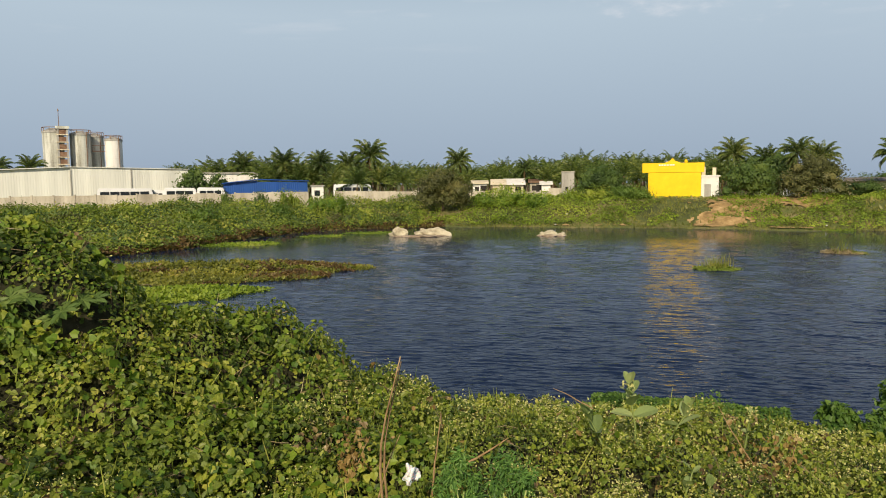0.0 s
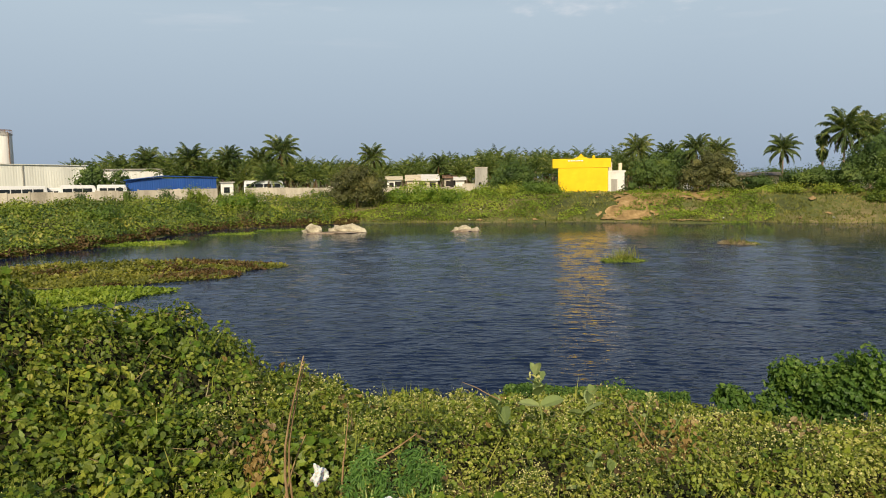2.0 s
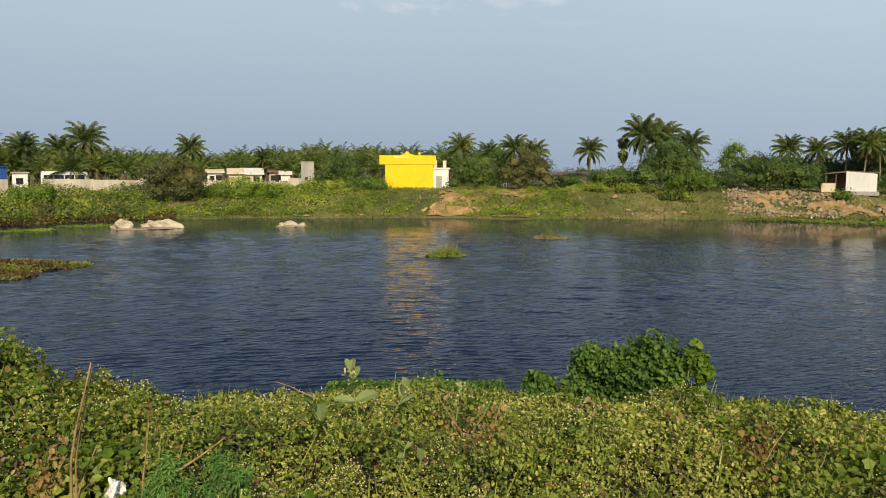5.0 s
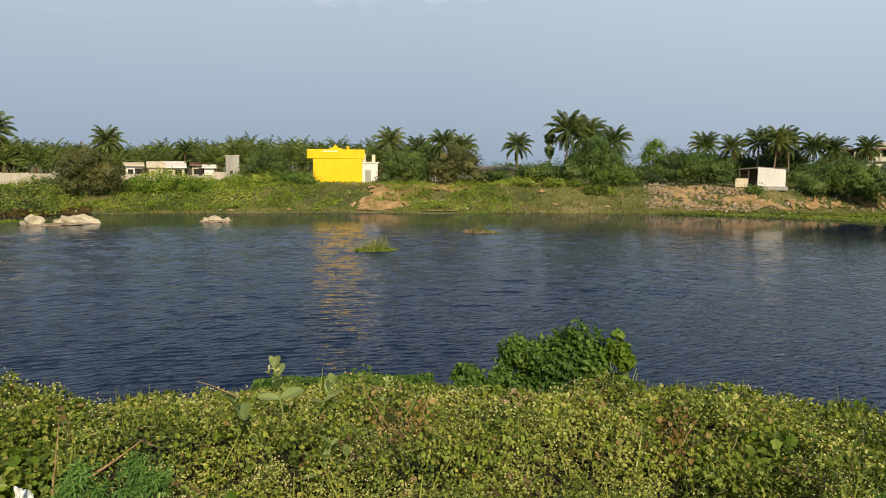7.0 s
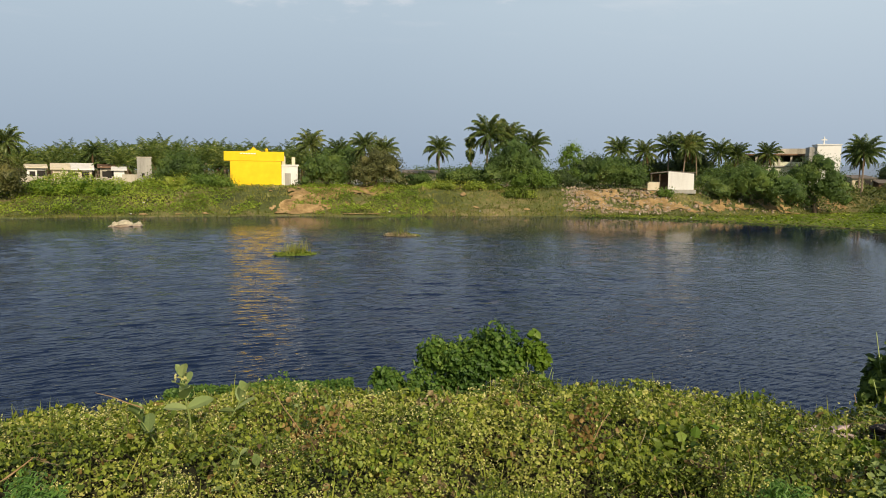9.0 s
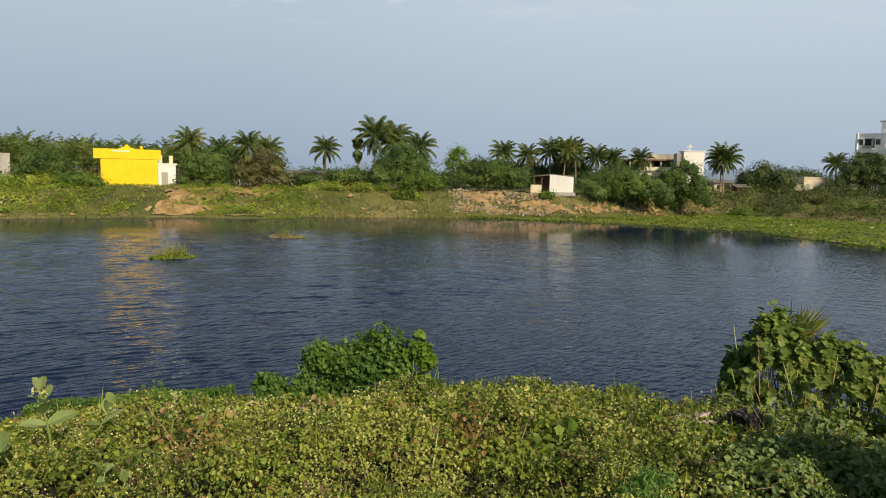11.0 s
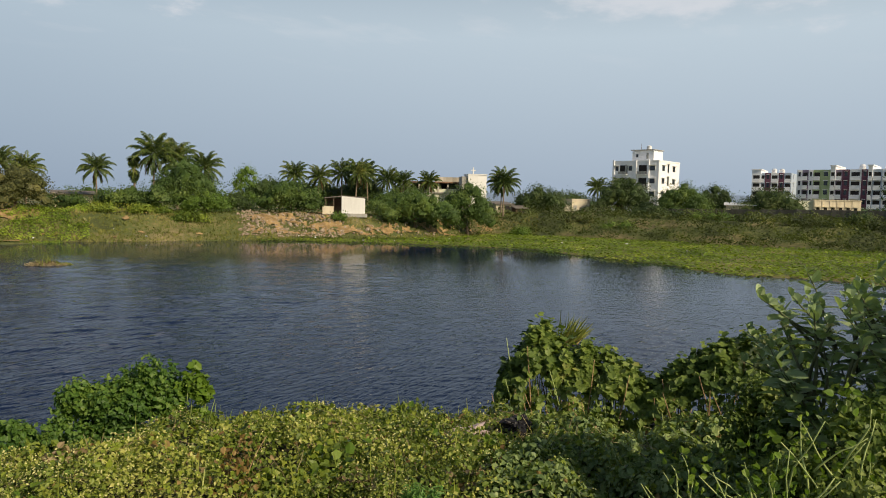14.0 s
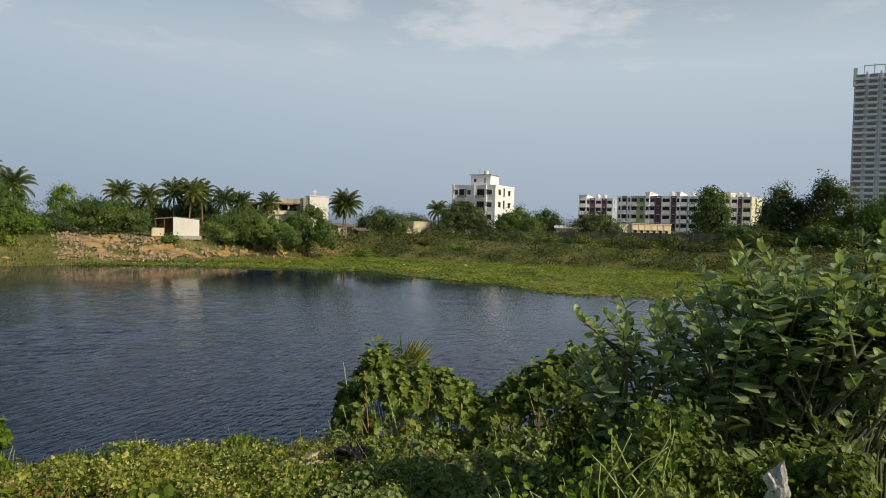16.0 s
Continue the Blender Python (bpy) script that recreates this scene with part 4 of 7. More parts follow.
def mounded(name, label, n, az0, az1, extra, mat, size, seed, width=26.0, start=0.0, high=.9, use_flat=True, rises=((-180, 180), (1, 1))):
    gg = np.random.default_rng(seed)
    az = gg.uniform(az0, az1, n)
    r = np.interp(az, FAR_AZ, FAR_R) + (np.interp(az, FLAT_AZ, FLAT_W) if use_flat else 0) + start + width * gg.random(n)

    def lump_at(a, q):
        x, y = q * np.sin(np.radians(a)), q * np.cos(np.radians(a))
        up = (.75 * smooth(.5 + .7 * bumps(x, y, 8, seed + 1)) + .25) * high * (.75 * domes(x, y, 4.2, seed) ** 1.5 + .45 * domes(x, y, 1.7, seed + 2) + .08) + .1 * bumps(x, y, 2.2, seed + 2)
        return up * np.interp(a, *rises)

    lump = lump_at(az, r)
    keep = lump > extra
    az, r, lump = az[keep], r[keep], lump[keep]
    z = ground_height(az, r) + lump * gg.random(len(az)) ** .35
    return carpet(name, label, "creeper", az, r, z, gg.uniform(*size, len(az)), KITE, mat, gg, .32, (0, -.15, .7), lump_at)


mounded("bank_creeper", "bright green creepers mounded over the far bank", 44000, -36, -2, .10, CREEPER, (.13, .29), 41, 32, -.5, 1.25)
mounded("bank_weed", "dark green weeds among the creepers on the far bank", 32000, -36, -2, .10, TREE_LEAF, (.14, .34), 47, 32, .5, 1.15)
mounded("bank_weed", "dry brownish weeds at the edge of the inlet", 16000, -36, 0, .05, WEED_BROWN, (.12, .30), 43, 3.5, -.6, .55)
mounded("bank_weed", "yellowing tall weeds among the creepers", 11000, -36, 0, .16, GRASS, (.14, .30), 45, 32, .5, 1.3)
mounded("bank_creeper", "bright green creepers mounded over the far bank", 36000, -3, 32, .20, BANK_GREEN, (.12, .26), 51, 13, 1.0, .75, rises=((2, 4, 8, 9, 14.6, 15.6, 21, 23), (.9, 2.2, 2.2, 1.2, 1.1, .35, .35, .9)))
mounded("bank_creeper", "dull olive scrub on the slope below the wall", 40000, 60, 104, .02, SCRUB, (.16, .36), 61, 26, 0.0, 1.5)

az, r = sectors(88000, 44, 104, 46, 108, g)
rf, fl = np.interp(az, FAR_AZ, FAR_R), np.interp(az, FLAT_AZ, FLAT_W)
x, y = r * np.sin(np.radians(az)), r * np.cos(np.radians(az))
keep = (r > rf - .8 + .8 * bumps(x, y, 4, 71)) & (r < rf + fl + 3)
az, r = az[keep], r[keep]
carpet("water_weed", "flat bright green mat of floating water weed", "water weed", az, r, .06 + .13 * g.random(len(az)) + .1 * ground_height(az, r).clip(0), g.uniform(.18, .40, len(az)), KITE, MAT_LEAF, g, .22)


def weed_island(name, label, cx, cy, length, width, turn, n, high, mats, seed, blades=0, size=(.10, .22)):
    """A low floating island of weeds."""
    gg = np.random.default_rng(seed)
    a, rad = gg.uniform(0, 6.283, n), np.sqrt(gg.random(n))
    edge = 1 + .12 * np.sin(3 * a + seed) + .07 * np.sin(7 * a)
    u, v = length / 2 * rad * edge * np.cos(a), width / 2 * rad * edge * np.sin(a)
    c, s = math.cos(radians(turn)), math.sin(radians(turn))
    x, y = u * c - v * s, u * s + v * c
    z = .04 + high * (1 - rad ** 2) * (.55 + .45 * bumps(u, v, 2.0, seed)) * gg.random(n) ** .5
    ob = tagged(new(name), label, "water weed", kind="stuff")
    ob.location = (cx, cy, 0)
    split = bumps(u, v, 3.5, seed + 3) + np.where(u > length * .18, .5, -.4)
    for i, m in enumerate(mats):
        sel = split < .35 if i == 0 else split >= .35
        if len(mats) == 1:
            sel = np.full(n, True)
        p = np.stack([x, y, z], -1)[sel]
        part("foliage", leaf_mesh("foliage", p, gg.normal(size=p.shape) * .7 + np.array([0, -.2, 1]), gg.uniform(*size, len(p)), KITE, m), None, ob)
    if blades:
        p = np.stack([gg.normal(0, length * .16, blades) * c, gg.normal(0, width * .18, blades), np.full(blades, .02)], -1)
        up = gg.normal(size=(blades, 3)) * .4 + np.array([0, 0, 1])
        part("grass", leaf_mesh("grass", p, gg.normal(size=(blades, 3)) * np.array([1, 1, .1]), gg.uniform(.35, 1.0, blades), (BLADE[0] * np.array([.6, 1, 1]), BLADE[1]), GRASS, up), None, ob)
    # a soft bed under the leaves
    bm = bmesh.new()
    k = 28
    ring = []
    for i in range(k):
        t = 6.2832 * i / k
        e = (1 + .12 * math.sin(3 * t + seed) + .07 * math.sin(7 * t)) * .97
        uu, vv = length / 2 * e * math.cos(t), width / 2 * e * math.sin(t)
        ring.append((uu * c - vv * s, uu * s + vv * c))
    lo = [bm.verts.new((px, py, -.05)) for px, py in ring]
    mid = [bm.verts.new((px * .9, py * .9, .03 + high * .15)) for px, py in ring]
    top = bm.verts.new((0, 0, .04 + high * .45))
    for i in range(k):
        j = (i + 1) % k
        bm.faces.new((lo[i], lo[j], mid[j], mid[i]))
        bm.faces.new((mid[i], mid[j], top))
    part("bed", bm, mats[0], ob, smooth=True)
    return ob


weed_island("weed_spit", "low spit of green and reddish-brown floating weeds", -12.7, 36.8, 17.2, 8.5, 2, 24000, .7, (SPIT_WEED, WEED_BROWN), 81)
weed_island("weed_spit", "low fringe of bright green floating weeds", -12.2, 29.2, 8.5, 5.0, 8, 7000, .25, (MAT_LEAF,), 82)
weed_island("weed_clump", "small clump of grass and weed standing in the water", 13.9, 36.0, 2.3, .9, -16, 700, .25, (CREEPER,), 83, 130, (.08, .16))
weed_island("weed_clump", "small yellowing clump of weed floating on the water", 24.6, 43.4, 2.5, 1.0, -28, 1000, .36, (STRAW, GRASS), 84, 30, (.08, .18))
weed_island("weed_patch", "thin floating weed patch near the far bank", 33.5, 63.6, 6.5, 1.4, -20, 900, .10, (MAT_LEAF,), 85)
weed_island("weed_patch", "thin pale floating weed patch in the inlet", -15.6, 54.5, 6.0, 3.2, 20, 1500, .10, (MAT_LEAF,), 86)
weed_island("weed_patch", "thin pale floating weed patch in the inlet", -10.6, 62.5, 4.0, 1.2, 10, 500, .08, (MAT_LEAF,), 87)
weed_island("weed_patch", "thin pale floating weed patch in the inlet", -7.0, 66.0, 5.0, 1.2, 5, 500, .08, (MAT_LEAF,), 88)


# ---- trees, palms, shrubs ----
def tree(name, m, blobs, n, leaf, mat, label, trunk=0.16, category="tree", shape=KITE, seed=0, bark=BARK, group="", rough=0.28, inner=0.66):
    """Trunk, limbs and a lumpy crown of separate leaves. Blobs: x, y, z and three radii over the foot."""
    ob = thing(name, m, label, category, group)
    top = sum((Vector(b[:3]) for b in blobs), Vector()) / len(blobs)
    fork = Vector((top.x * .3, top.y * .3, top.z * .42))
    bm = tube([(0, 0, -.3), (top.x * .1, top.y * .1, fork.z * .5), fork], [trunk * 1.25, trunk, trunk * .8], 7)
    part("trunk", bm, bark, ob, smooth=True)
    for b in blobs[:5]:
        c = Vector(b[:3])
        mid = fork.lerp(c, .55) + Vector((0, 0, .12 * b[5]))
        part("limb", tube([fork - Vector((0, 0, .1)), mid, c + Vector((0, 0, b[5] * .3))], [trunk * .6, trunk * .4, trunk * .12], 5), bark, ob, smooth=True)
    # sprays of leaves, each turned its own way out of the crown
    g = np.random.default_rng(seed + 5)
    c, d = lumps(blobs, n // 8, inner, rough, seed)
    d = np.repeat(d + g.normal(size=d.shape) * .28, 8, 0)
    p = np.repeat(c, 8, 0) + g.normal(size=(len(c) * 8, 3)) * leaf * np.array([1.5, 1.5, .8])
    keep = p[:, 2] > .05
    p, d = p[keep], d[keep]
    nrm = d * 1.2 + g.normal(size=p.shape) * .38 + np.array([0, 0, .3])
    tips = d * .5 + g.normal(size=p.shape) * .6 + np.array([0, 0, -.5])
    part("crown", leaf_mesh("crown", p, nrm, g.uniform(.7, 1.25, len(p)) * leaf, shape, mat, tips), None, ob)
    # the twiggy leaf mass inside
    bm = bmesh.new()
    for q in blobs:
        for v in bmesh.ops.create_icosphere(bm, subdivisions=1, radius=1)["verts"]:
            v.co = Vector((q[0], q[1], q[2])) + Vector((v.co.x * q[3], v.co.y * q[4], v.co.z * q[5])) * g.uniform(.42, .72)
            v.co.z = max(v.co.z, .04)
    part("inner_foliage", bm, mat, ob)
    return ob


def palm_model(height, fronds, length, droop, seed, lean=0.3, trunk=0.17, leaflets=17, hang=.7, low=2.0, feather=.27, leaf_mat=PALM_LEAF, blade=.065):
    """Meshes of a palm's trunk, green crown and hanging dead fronds."""
    g = np.random.default_rng(seed)
    top = Vector((lean, lean * .4, height))
    pts = [(0, 0, -.3), (lean * .15, 0, height * .3), (lean * .5, lean * .15, height * .65), top]
    bm = tube(pts, [trunk * 1.35, trunk, trunk * .85, trunk * .75], 8)
    trunk_me = bpy.data.meshes.new("trunk")
    bm.to_mesh(trunk_me)
    bm.free()
    trunk_me.materials.append(PALM_BARK)
    sets = {"crown": [], "dry_foliage": []}
    for i in range(fronds):
        dead = i >= fronds - 2
        a = i * 2.39996 + g.uniform(-.2, .2)
        rise = (1.42 - low * (i / fronds) ** 1.1) + g.uniform(-.08, .08) if not dead else -.9
        L = length * g.uniform(.85, 1.1) * (.8 if dead else 1)
        out = np.array([math.cos(a), math.sin(a), 0])
        p, ang, spine = np.array(top), rise, []
        k = 9
        for s in range(k + 1):
            spine.append(p.copy())
            d = out * math.cos(ang) + np.array([0, 0, math.sin(ang)])
            p = p + d * L / k
            ang -= droop * 2.4 * ((s + 1) / k) ** 1.4 / k
            ang = max(ang, -1.45)
        spine = np.array(spine)
        side = np.cross(out, [0, 0, 1])
        places, norms, sizes, tips = [], [], [], []
        for j in range(leaflets):
            u = .12 + .86 * j / (leaflets - 1)
            q = u * k
            i0 = min(int(q), k - 1)
            pos = spine[i0] + (spine[i0 + 1] - spine[i0]) * (q - i0)
            way = spine[i0 + 1] - spine[i0]
            way /= np.linalg.norm(way)
            ln = L * feather * math.sin(.35 + 2.5 * u) * g.uniform(.8, 1.15)
            for sgn in (-1, 1):
                tip = way * .7 + side * sgn * .65 + np.array([0, 0, -hang - .5 * g.random()])
                places.append(pos)
                tips.append(tip)
                norms.append(np.cross(tip, way) * sgn + g.normal(size=3) * .15)
                sizes.append(ln)
        shape = (KITE[0] * np.array([blade / feather, 1, 1]), KITE[1])
        sets["dry_foliage" if dead else "crown"].append(leaves(places, norms, sizes, shape, tips))
        # the rib as two crossed strips
        w = .035
        for off in (side * w, np.array([0, 0, w])):
            v = np.concatenate([spine + off, spine - off])
            f = np.array([(s, s + 1, s + 1 + k + 1, s + k + 1) for s in range(k)])
            sets["dry_foliage" if dead else "crown"].append((v, f))
    out = [("trunk", trunk_me)]
    for nm, mat in (("crown", leaf_mat), ("dry_foliage", WEED_BROWN)):
        off, vv, ff = 0, [], []
        for v, f in sets[nm]:
            vv.append(v)
            ff.append(f + off)
            off += len(v)
        out.append((nm, array_mesh(nm, np.concatenate(vv), np.concatenate(ff), mat)))
    return out


def palm(models, m, label, group="", category="palm tree"):
    ob = thing("palm_tree", m, label, category, group)
    for nm, me in models:
        part(nm, me, None, ob)
    return ob


def set_up(place, turn=0.0, scale=1.0):
    return Matrix.Translation(place) @ Matrix.Rotation(turn, 4, "Z") @ Matrix.Diagonal((scale, scale, scale, 1))


GROVE = [palm_model(3.0, 30, 3.7, 1.15, s, .15, .22, 18, .3, 1.8, .155, blade=.07) for s in (1, 2, 3, 4)]
COCO = [palm_model(7.0, 36, 3.6, 1.45, s, l, .14, 34, .70, 2.35, .20, COCO_LEAF) for s, l in ((11, .5), (12, -.35), (13, .2), (14, .6))]

# the plantation behind the far bank
g = np.random.default_rng(91)
grove_rows = ((104, 1.7), (111, 1.5), (120, 1.5), (132, 1.7), (148, 1.8))
for row, (r, step) in enumerate(grove_rows):
    for az in np.arange(-20.5 if row > 1 else -17, 24.5, step):
        a, d = az + g.uniform(-.7, .7), r + g.uniform(-3.5, 3.5)
        d = max(d, 148 + 2 * row + g.uniform(-3, 3)) if a < -14.2 else max(d, 115 + 3 * row) if a < -8.8 else d
        e = np.interp(a, (-20, -12, -4, 4, 12, 22), (.036, .043, .036, .035, .042, .040)) + g.normal(0, .0045) - (.004 if row == 0 else 0)
        top = 4.5 + e * d
        foot = on_ground(a, d)
        s = max(.6, (top - foot.z) / 6.9)
        palm(GROVE[int(g.integers(4))], set_up(foot, g.uniform(0, 6.28), s), "dense dark green plantation palm with arching fronds", "plantation palms")

for az, r, e, k, label in (
        (-5.6, 107, .063, 0, "tall coconut palm standing over the plantation edge"),
        (-15.6, 150, .048, 1, "coconut palm with spread fronds over the shed"),
        (-12.6, 116, .050, 2, "coconut palm with spread fronds over the shed"),
        (-9.6, 115, .050, 1, "coconut palm with spread fronds behind the bus"),
        (-7.6, 109, .047, 0, "coconut palm with spread fronds behind the bus"),
        (1.2, 104, .050, 2, "coconut palm above the huts"),
        (6.6, 102, .034, 1, "low coconut palm above the huts"),
        (22.4, 92, .056, 0, "coconut palm beside the yellow house"),
        (24.4, 95, .045, 2, "coconut palm among the trees by the yellow house"),
        (26.6, 90, .055, 1, "broad coconut palm among the trees by the yellow house"),
        (28.0, 93, .048, 2, "broad coconut palm among the trees by the yellow house"),
        (32.4, 95, .051, 1, "lone coconut palm with a pale forked trunk"),
        (36.2, 93, .080, 0, "tall coconut palm rising from the thicket"),
        (37.9, 95, .072, 2, "tall coconut palm rising from the thicket"),
        (39.7, 94, .060, 1, "tall coconut palm rising from the thicket"),
        (46.7, 112, .050, 0, "coconut palm behind the trees"), (48.3, 114, .047, 1, "coconut palm behind the trees"),
        (50.2, 116, .054, 2, "coconut palm behind the small hut"), (51.3, 113, .056, 0, "coconut palm behind the small hut"),
        (52.3, 116, .054, 1, "coconut palm behind the small hut"), (53.8, 118, .046, 2, "coconut palm behind the small hut"),
        (55.2, 118, .042, 0, "coconut palm beside the veranda building"), (57.0, 120, .043, 1, "coconut palm beside the veranda building"),
        (63.2, 106, .049, 2, "coconut palm with dark spread fronds near the church"),
        (63.0, 108, .040, 0, "coconut palm with dark spread fronds near the church"),
        (70.6, 128, .038, 1, "palm before the white apartment block"), (72.4, 130, .038, 0, "palm before the white apartment block"),
        (77.6, 125, .020, 2, "palm before the white apartment block"),
        (-30.2, 150, .042, 1, "distant palm behind the factory shed"), (-32.0, 152, .040, 2, "distant palm behind the factory shed"), (-34.0, 152, .042, 0, "distant palm behind the factory shed")):
    foot = on_ground(az, r)
    reach = 4.5 + e * r - foot.z
    palm(COCO[k], set_up(foot, az * .7, reach / 9.6), label, "coconut palms")
# a palm whose fronds have all sunk to the trunk
foot = on_ground(34.9, 94)
ob = thing("palm_tree", set_up(foot), "dying palm with a few drooping fronds on a bare trunk", "palm tree", "coconut palms")
high = 4.5 + .050 * 94 - foot.z
part("trunk", tube([(0, 0, -.3), (.1, 0, high * .6), (0, 0, high * .93)], [.16, .12, .1], 7), PALM_BARK, ob, smooth=True)
p, d = lumps([(0, 0, high * .9, .45, .4, .8), (.05, 0, high * .66, .42, .35, .75)], 260, .2, .2, 5)
part("crown", leaf_mesh("crown", p, d + np.array([.3, .1, .2]), .8, LONG, COCO_LEAF, d * .3 + np.array([0, 0, -1])), None, ob)

# broad-leaved trees and thickets: az, distance, crest slope, width in degrees, material, leaf, count, label
WOODS = (
    (0.0, 80, .029, 4.7, TREE_OLIVE, .30, 5200, "rounded olive-brown bushy tree on the far bank"),
    (-19.4, 110, .030, 3.0, TREE_LEAF, .42, 1500, "dark green tree beside the white shed"),
    (-17.6, 112, .022, 2.0, TREE_LEAF, .40, 900, "small dark tree between the sheds"),
    (12.5, 90, .031, 4.0, TREE_LEAF, .34, 3600, "dense dark green tree beside the yellow house"),
    (14.6, 83, -.001, 3.8, TREE_LIGHT, .28, 3200, "sprawling light green thicket in front of the yellow house"),
    (23.4, 83, .037, 4.2, TREE_LEAF, .34, 3200, "dark green tree shading the yard"),
    (27.4, 82, .040, 4.8, TREE_OLIVE, .30, 4200, "broad bushy tree with a bare lower trunk"),
    (30.7, 90, .004, 3.2, TREE_LEAF, .30, 1300, "low dark green bush on the bank"),
    (34.5, 88, .016, 5.0, TREE_LEAF, .32, 3600, "dark thicket on top of the bank"),
    (38.4, 86, .054, 5.6, TREE_LEAF, .32, 6500, "tall tree smothered in creepers on the bank"),
    (40.0, 85, .012, 4.0, TREE_LIGHT, .30, 3000, "creeper-covered bush at the thicket's foot"),
    (42.8, 92, .052, 2.2, TREE_LIGHT, .28, 1900, "slender upright light green tree"),
    (42.0, 90, .010, 3.2, TREE_DARK, .30, 1500, "dark bush under the slender tree"),
    (46.4, 88, .030, 5.8, TREE_LEAF, .34, 4600, "broad dark tree above the rubble slope"),
    (53.6, 96, .016, 3.0, TREE_LEAF, .30, 1900, "dark green bush beside the small hut"),
    (56.2, 88, .023, 7.0, TREE_LEAF, .30, 5200, "spreading feathery dark green thicket"),
    (60.4, 92, .034, 5.0, TREE_LEAF, .30, 4200, "spreading dark green thicket below the church"),
    (66.0, 118, .028, 4.6, TREE_DARK, 0.35, 6520, "dark rounded trees by the compound wall"),
    (72.6, 122, .047, 4.4, TREE_DARK, 0.38, 6000, "dark dense trees before the white apartment block"),
    (74.6, 112, .004, 3.0, TREE_DARK, 0.29, 2328, "scrubby bush on the slope"),
    (77.0, 120, .036, 4.4, TREE_LEAF, 0.34, 5589, "light green rounded tree below the apartment block"),
    (79.2, 135, .034, 3.0, TREE_DARK, 0.39, 3104, "flat-topped dark tree behind the wall"),
    (83.0, 128, .030, 5.4, TREE_DARK, 0.38, 7141, "wide flat-topped dark tree behind the wall"),
    (91.7, 124, .066, 3.0, TREE_LEAF, 0.49, 5670, "tall dark tree near the apartment blocks"),
    (96.6, 108, .067, 4.4, TREE_DARK, 0.42, 7020, "tall dark leafy tree before the tower"),
    (99.4, 106, .080, 3.8, TREE_DARK, 0.42, 7020, "tall dark leafy tree before the tower"),
    (25.2, 94, .042, 5.0, TREE_LEAF, .38, 2600, "dark tree behind the yard"),
    (31.5, 112, .012, 6.0, TREE_LEAF, .40, 2200, "distant dark tree line behind the bank"),
    (44.6, 112, .034, 4.6, TREE_DARK, .40, 2600, "dark trees behind the bank"),
    (48.6, 120, .037, 5.0, TREE_DARK, .42, 3000, "dark trees behind the palms"),
    (51.8, 122, .042, 4.4, TREE_DARK, .42, 3000, "dark trees behind the small hut"),
    (55.4, 126, .030, 4.4, TREE_DARK, .42, 2600, "dark trees beside the veranda house"),
    (68.2, 140, .021, 6.0, TREE_DARK, 0.42, 4657, "distant dark tree line by the field"),
    (86.5, 175, .008, 8.0, TREE_DARK, 0.49, 3415, "dark hedge behind the wall"),
    (94.6, 106, .022, 6.0, TREE_LEAF, .34, 4200, "low leafy thicket under the tall trees"),
    (99.5, 103, .028, 6.0, TREE_LEAF, .34, 4200, "low leafy thicket under the tall trees"),
    (103.0, 104, .062, 5.0, TREE_LIGHT, 0.39, 7020, "leafy green tree before the tower"),
)
for i, (az, r, e, wide, mat, leaf, n, label) in enumerate(WOODS):
    foot = on_ground(az, r)
    high = 4.5 + e * r - foot.z
    half = radians(wide) * r / 2
    gg = np.random.default_rng(300 + i)
    blobs = []
    k = 11
    for j in range(k):
        u = -1 + 2 * (j + .5) / k
        hz = high * (1 - .33 * abs(u) ** 1.6) * gg.uniform(.78, 1.02)
        rad = half * gg.uniform(.22, .40)
        rz = min(rad * 1.1, hz * .42)
        blobs.append((u * half * .72, gg.uniform(-.5, .5) * half * .6, hz - rz * .95, rad, rad, rz))
        blobs.append((u * half * .84, gg.uniform(-.7, .2) * half * .5, max(hz * gg.uniform(.25, .5), rz * .6), rad, rad, rz * .85))
        blobs.append((u * half * .6, gg.uniform(-.9, -.3) * half * .5, hz * gg.uniform(.45, .72), rad * .8, rad * .8, rz * .8))
    blobs[0], blobs[6] = blobs[6], blobs[0]
    m = Matrix.Translation(foot) @ Matrix.Rotation(radians(-az), 4, "Z")
    tree("bush" if high < 3.2 else "tree", m, blobs, int(n * 1.65), leaf * .65, mat, label, max(.08, high * .028), "bush" if high < 3.2 else "tree", KITE, 500 + i, group="")

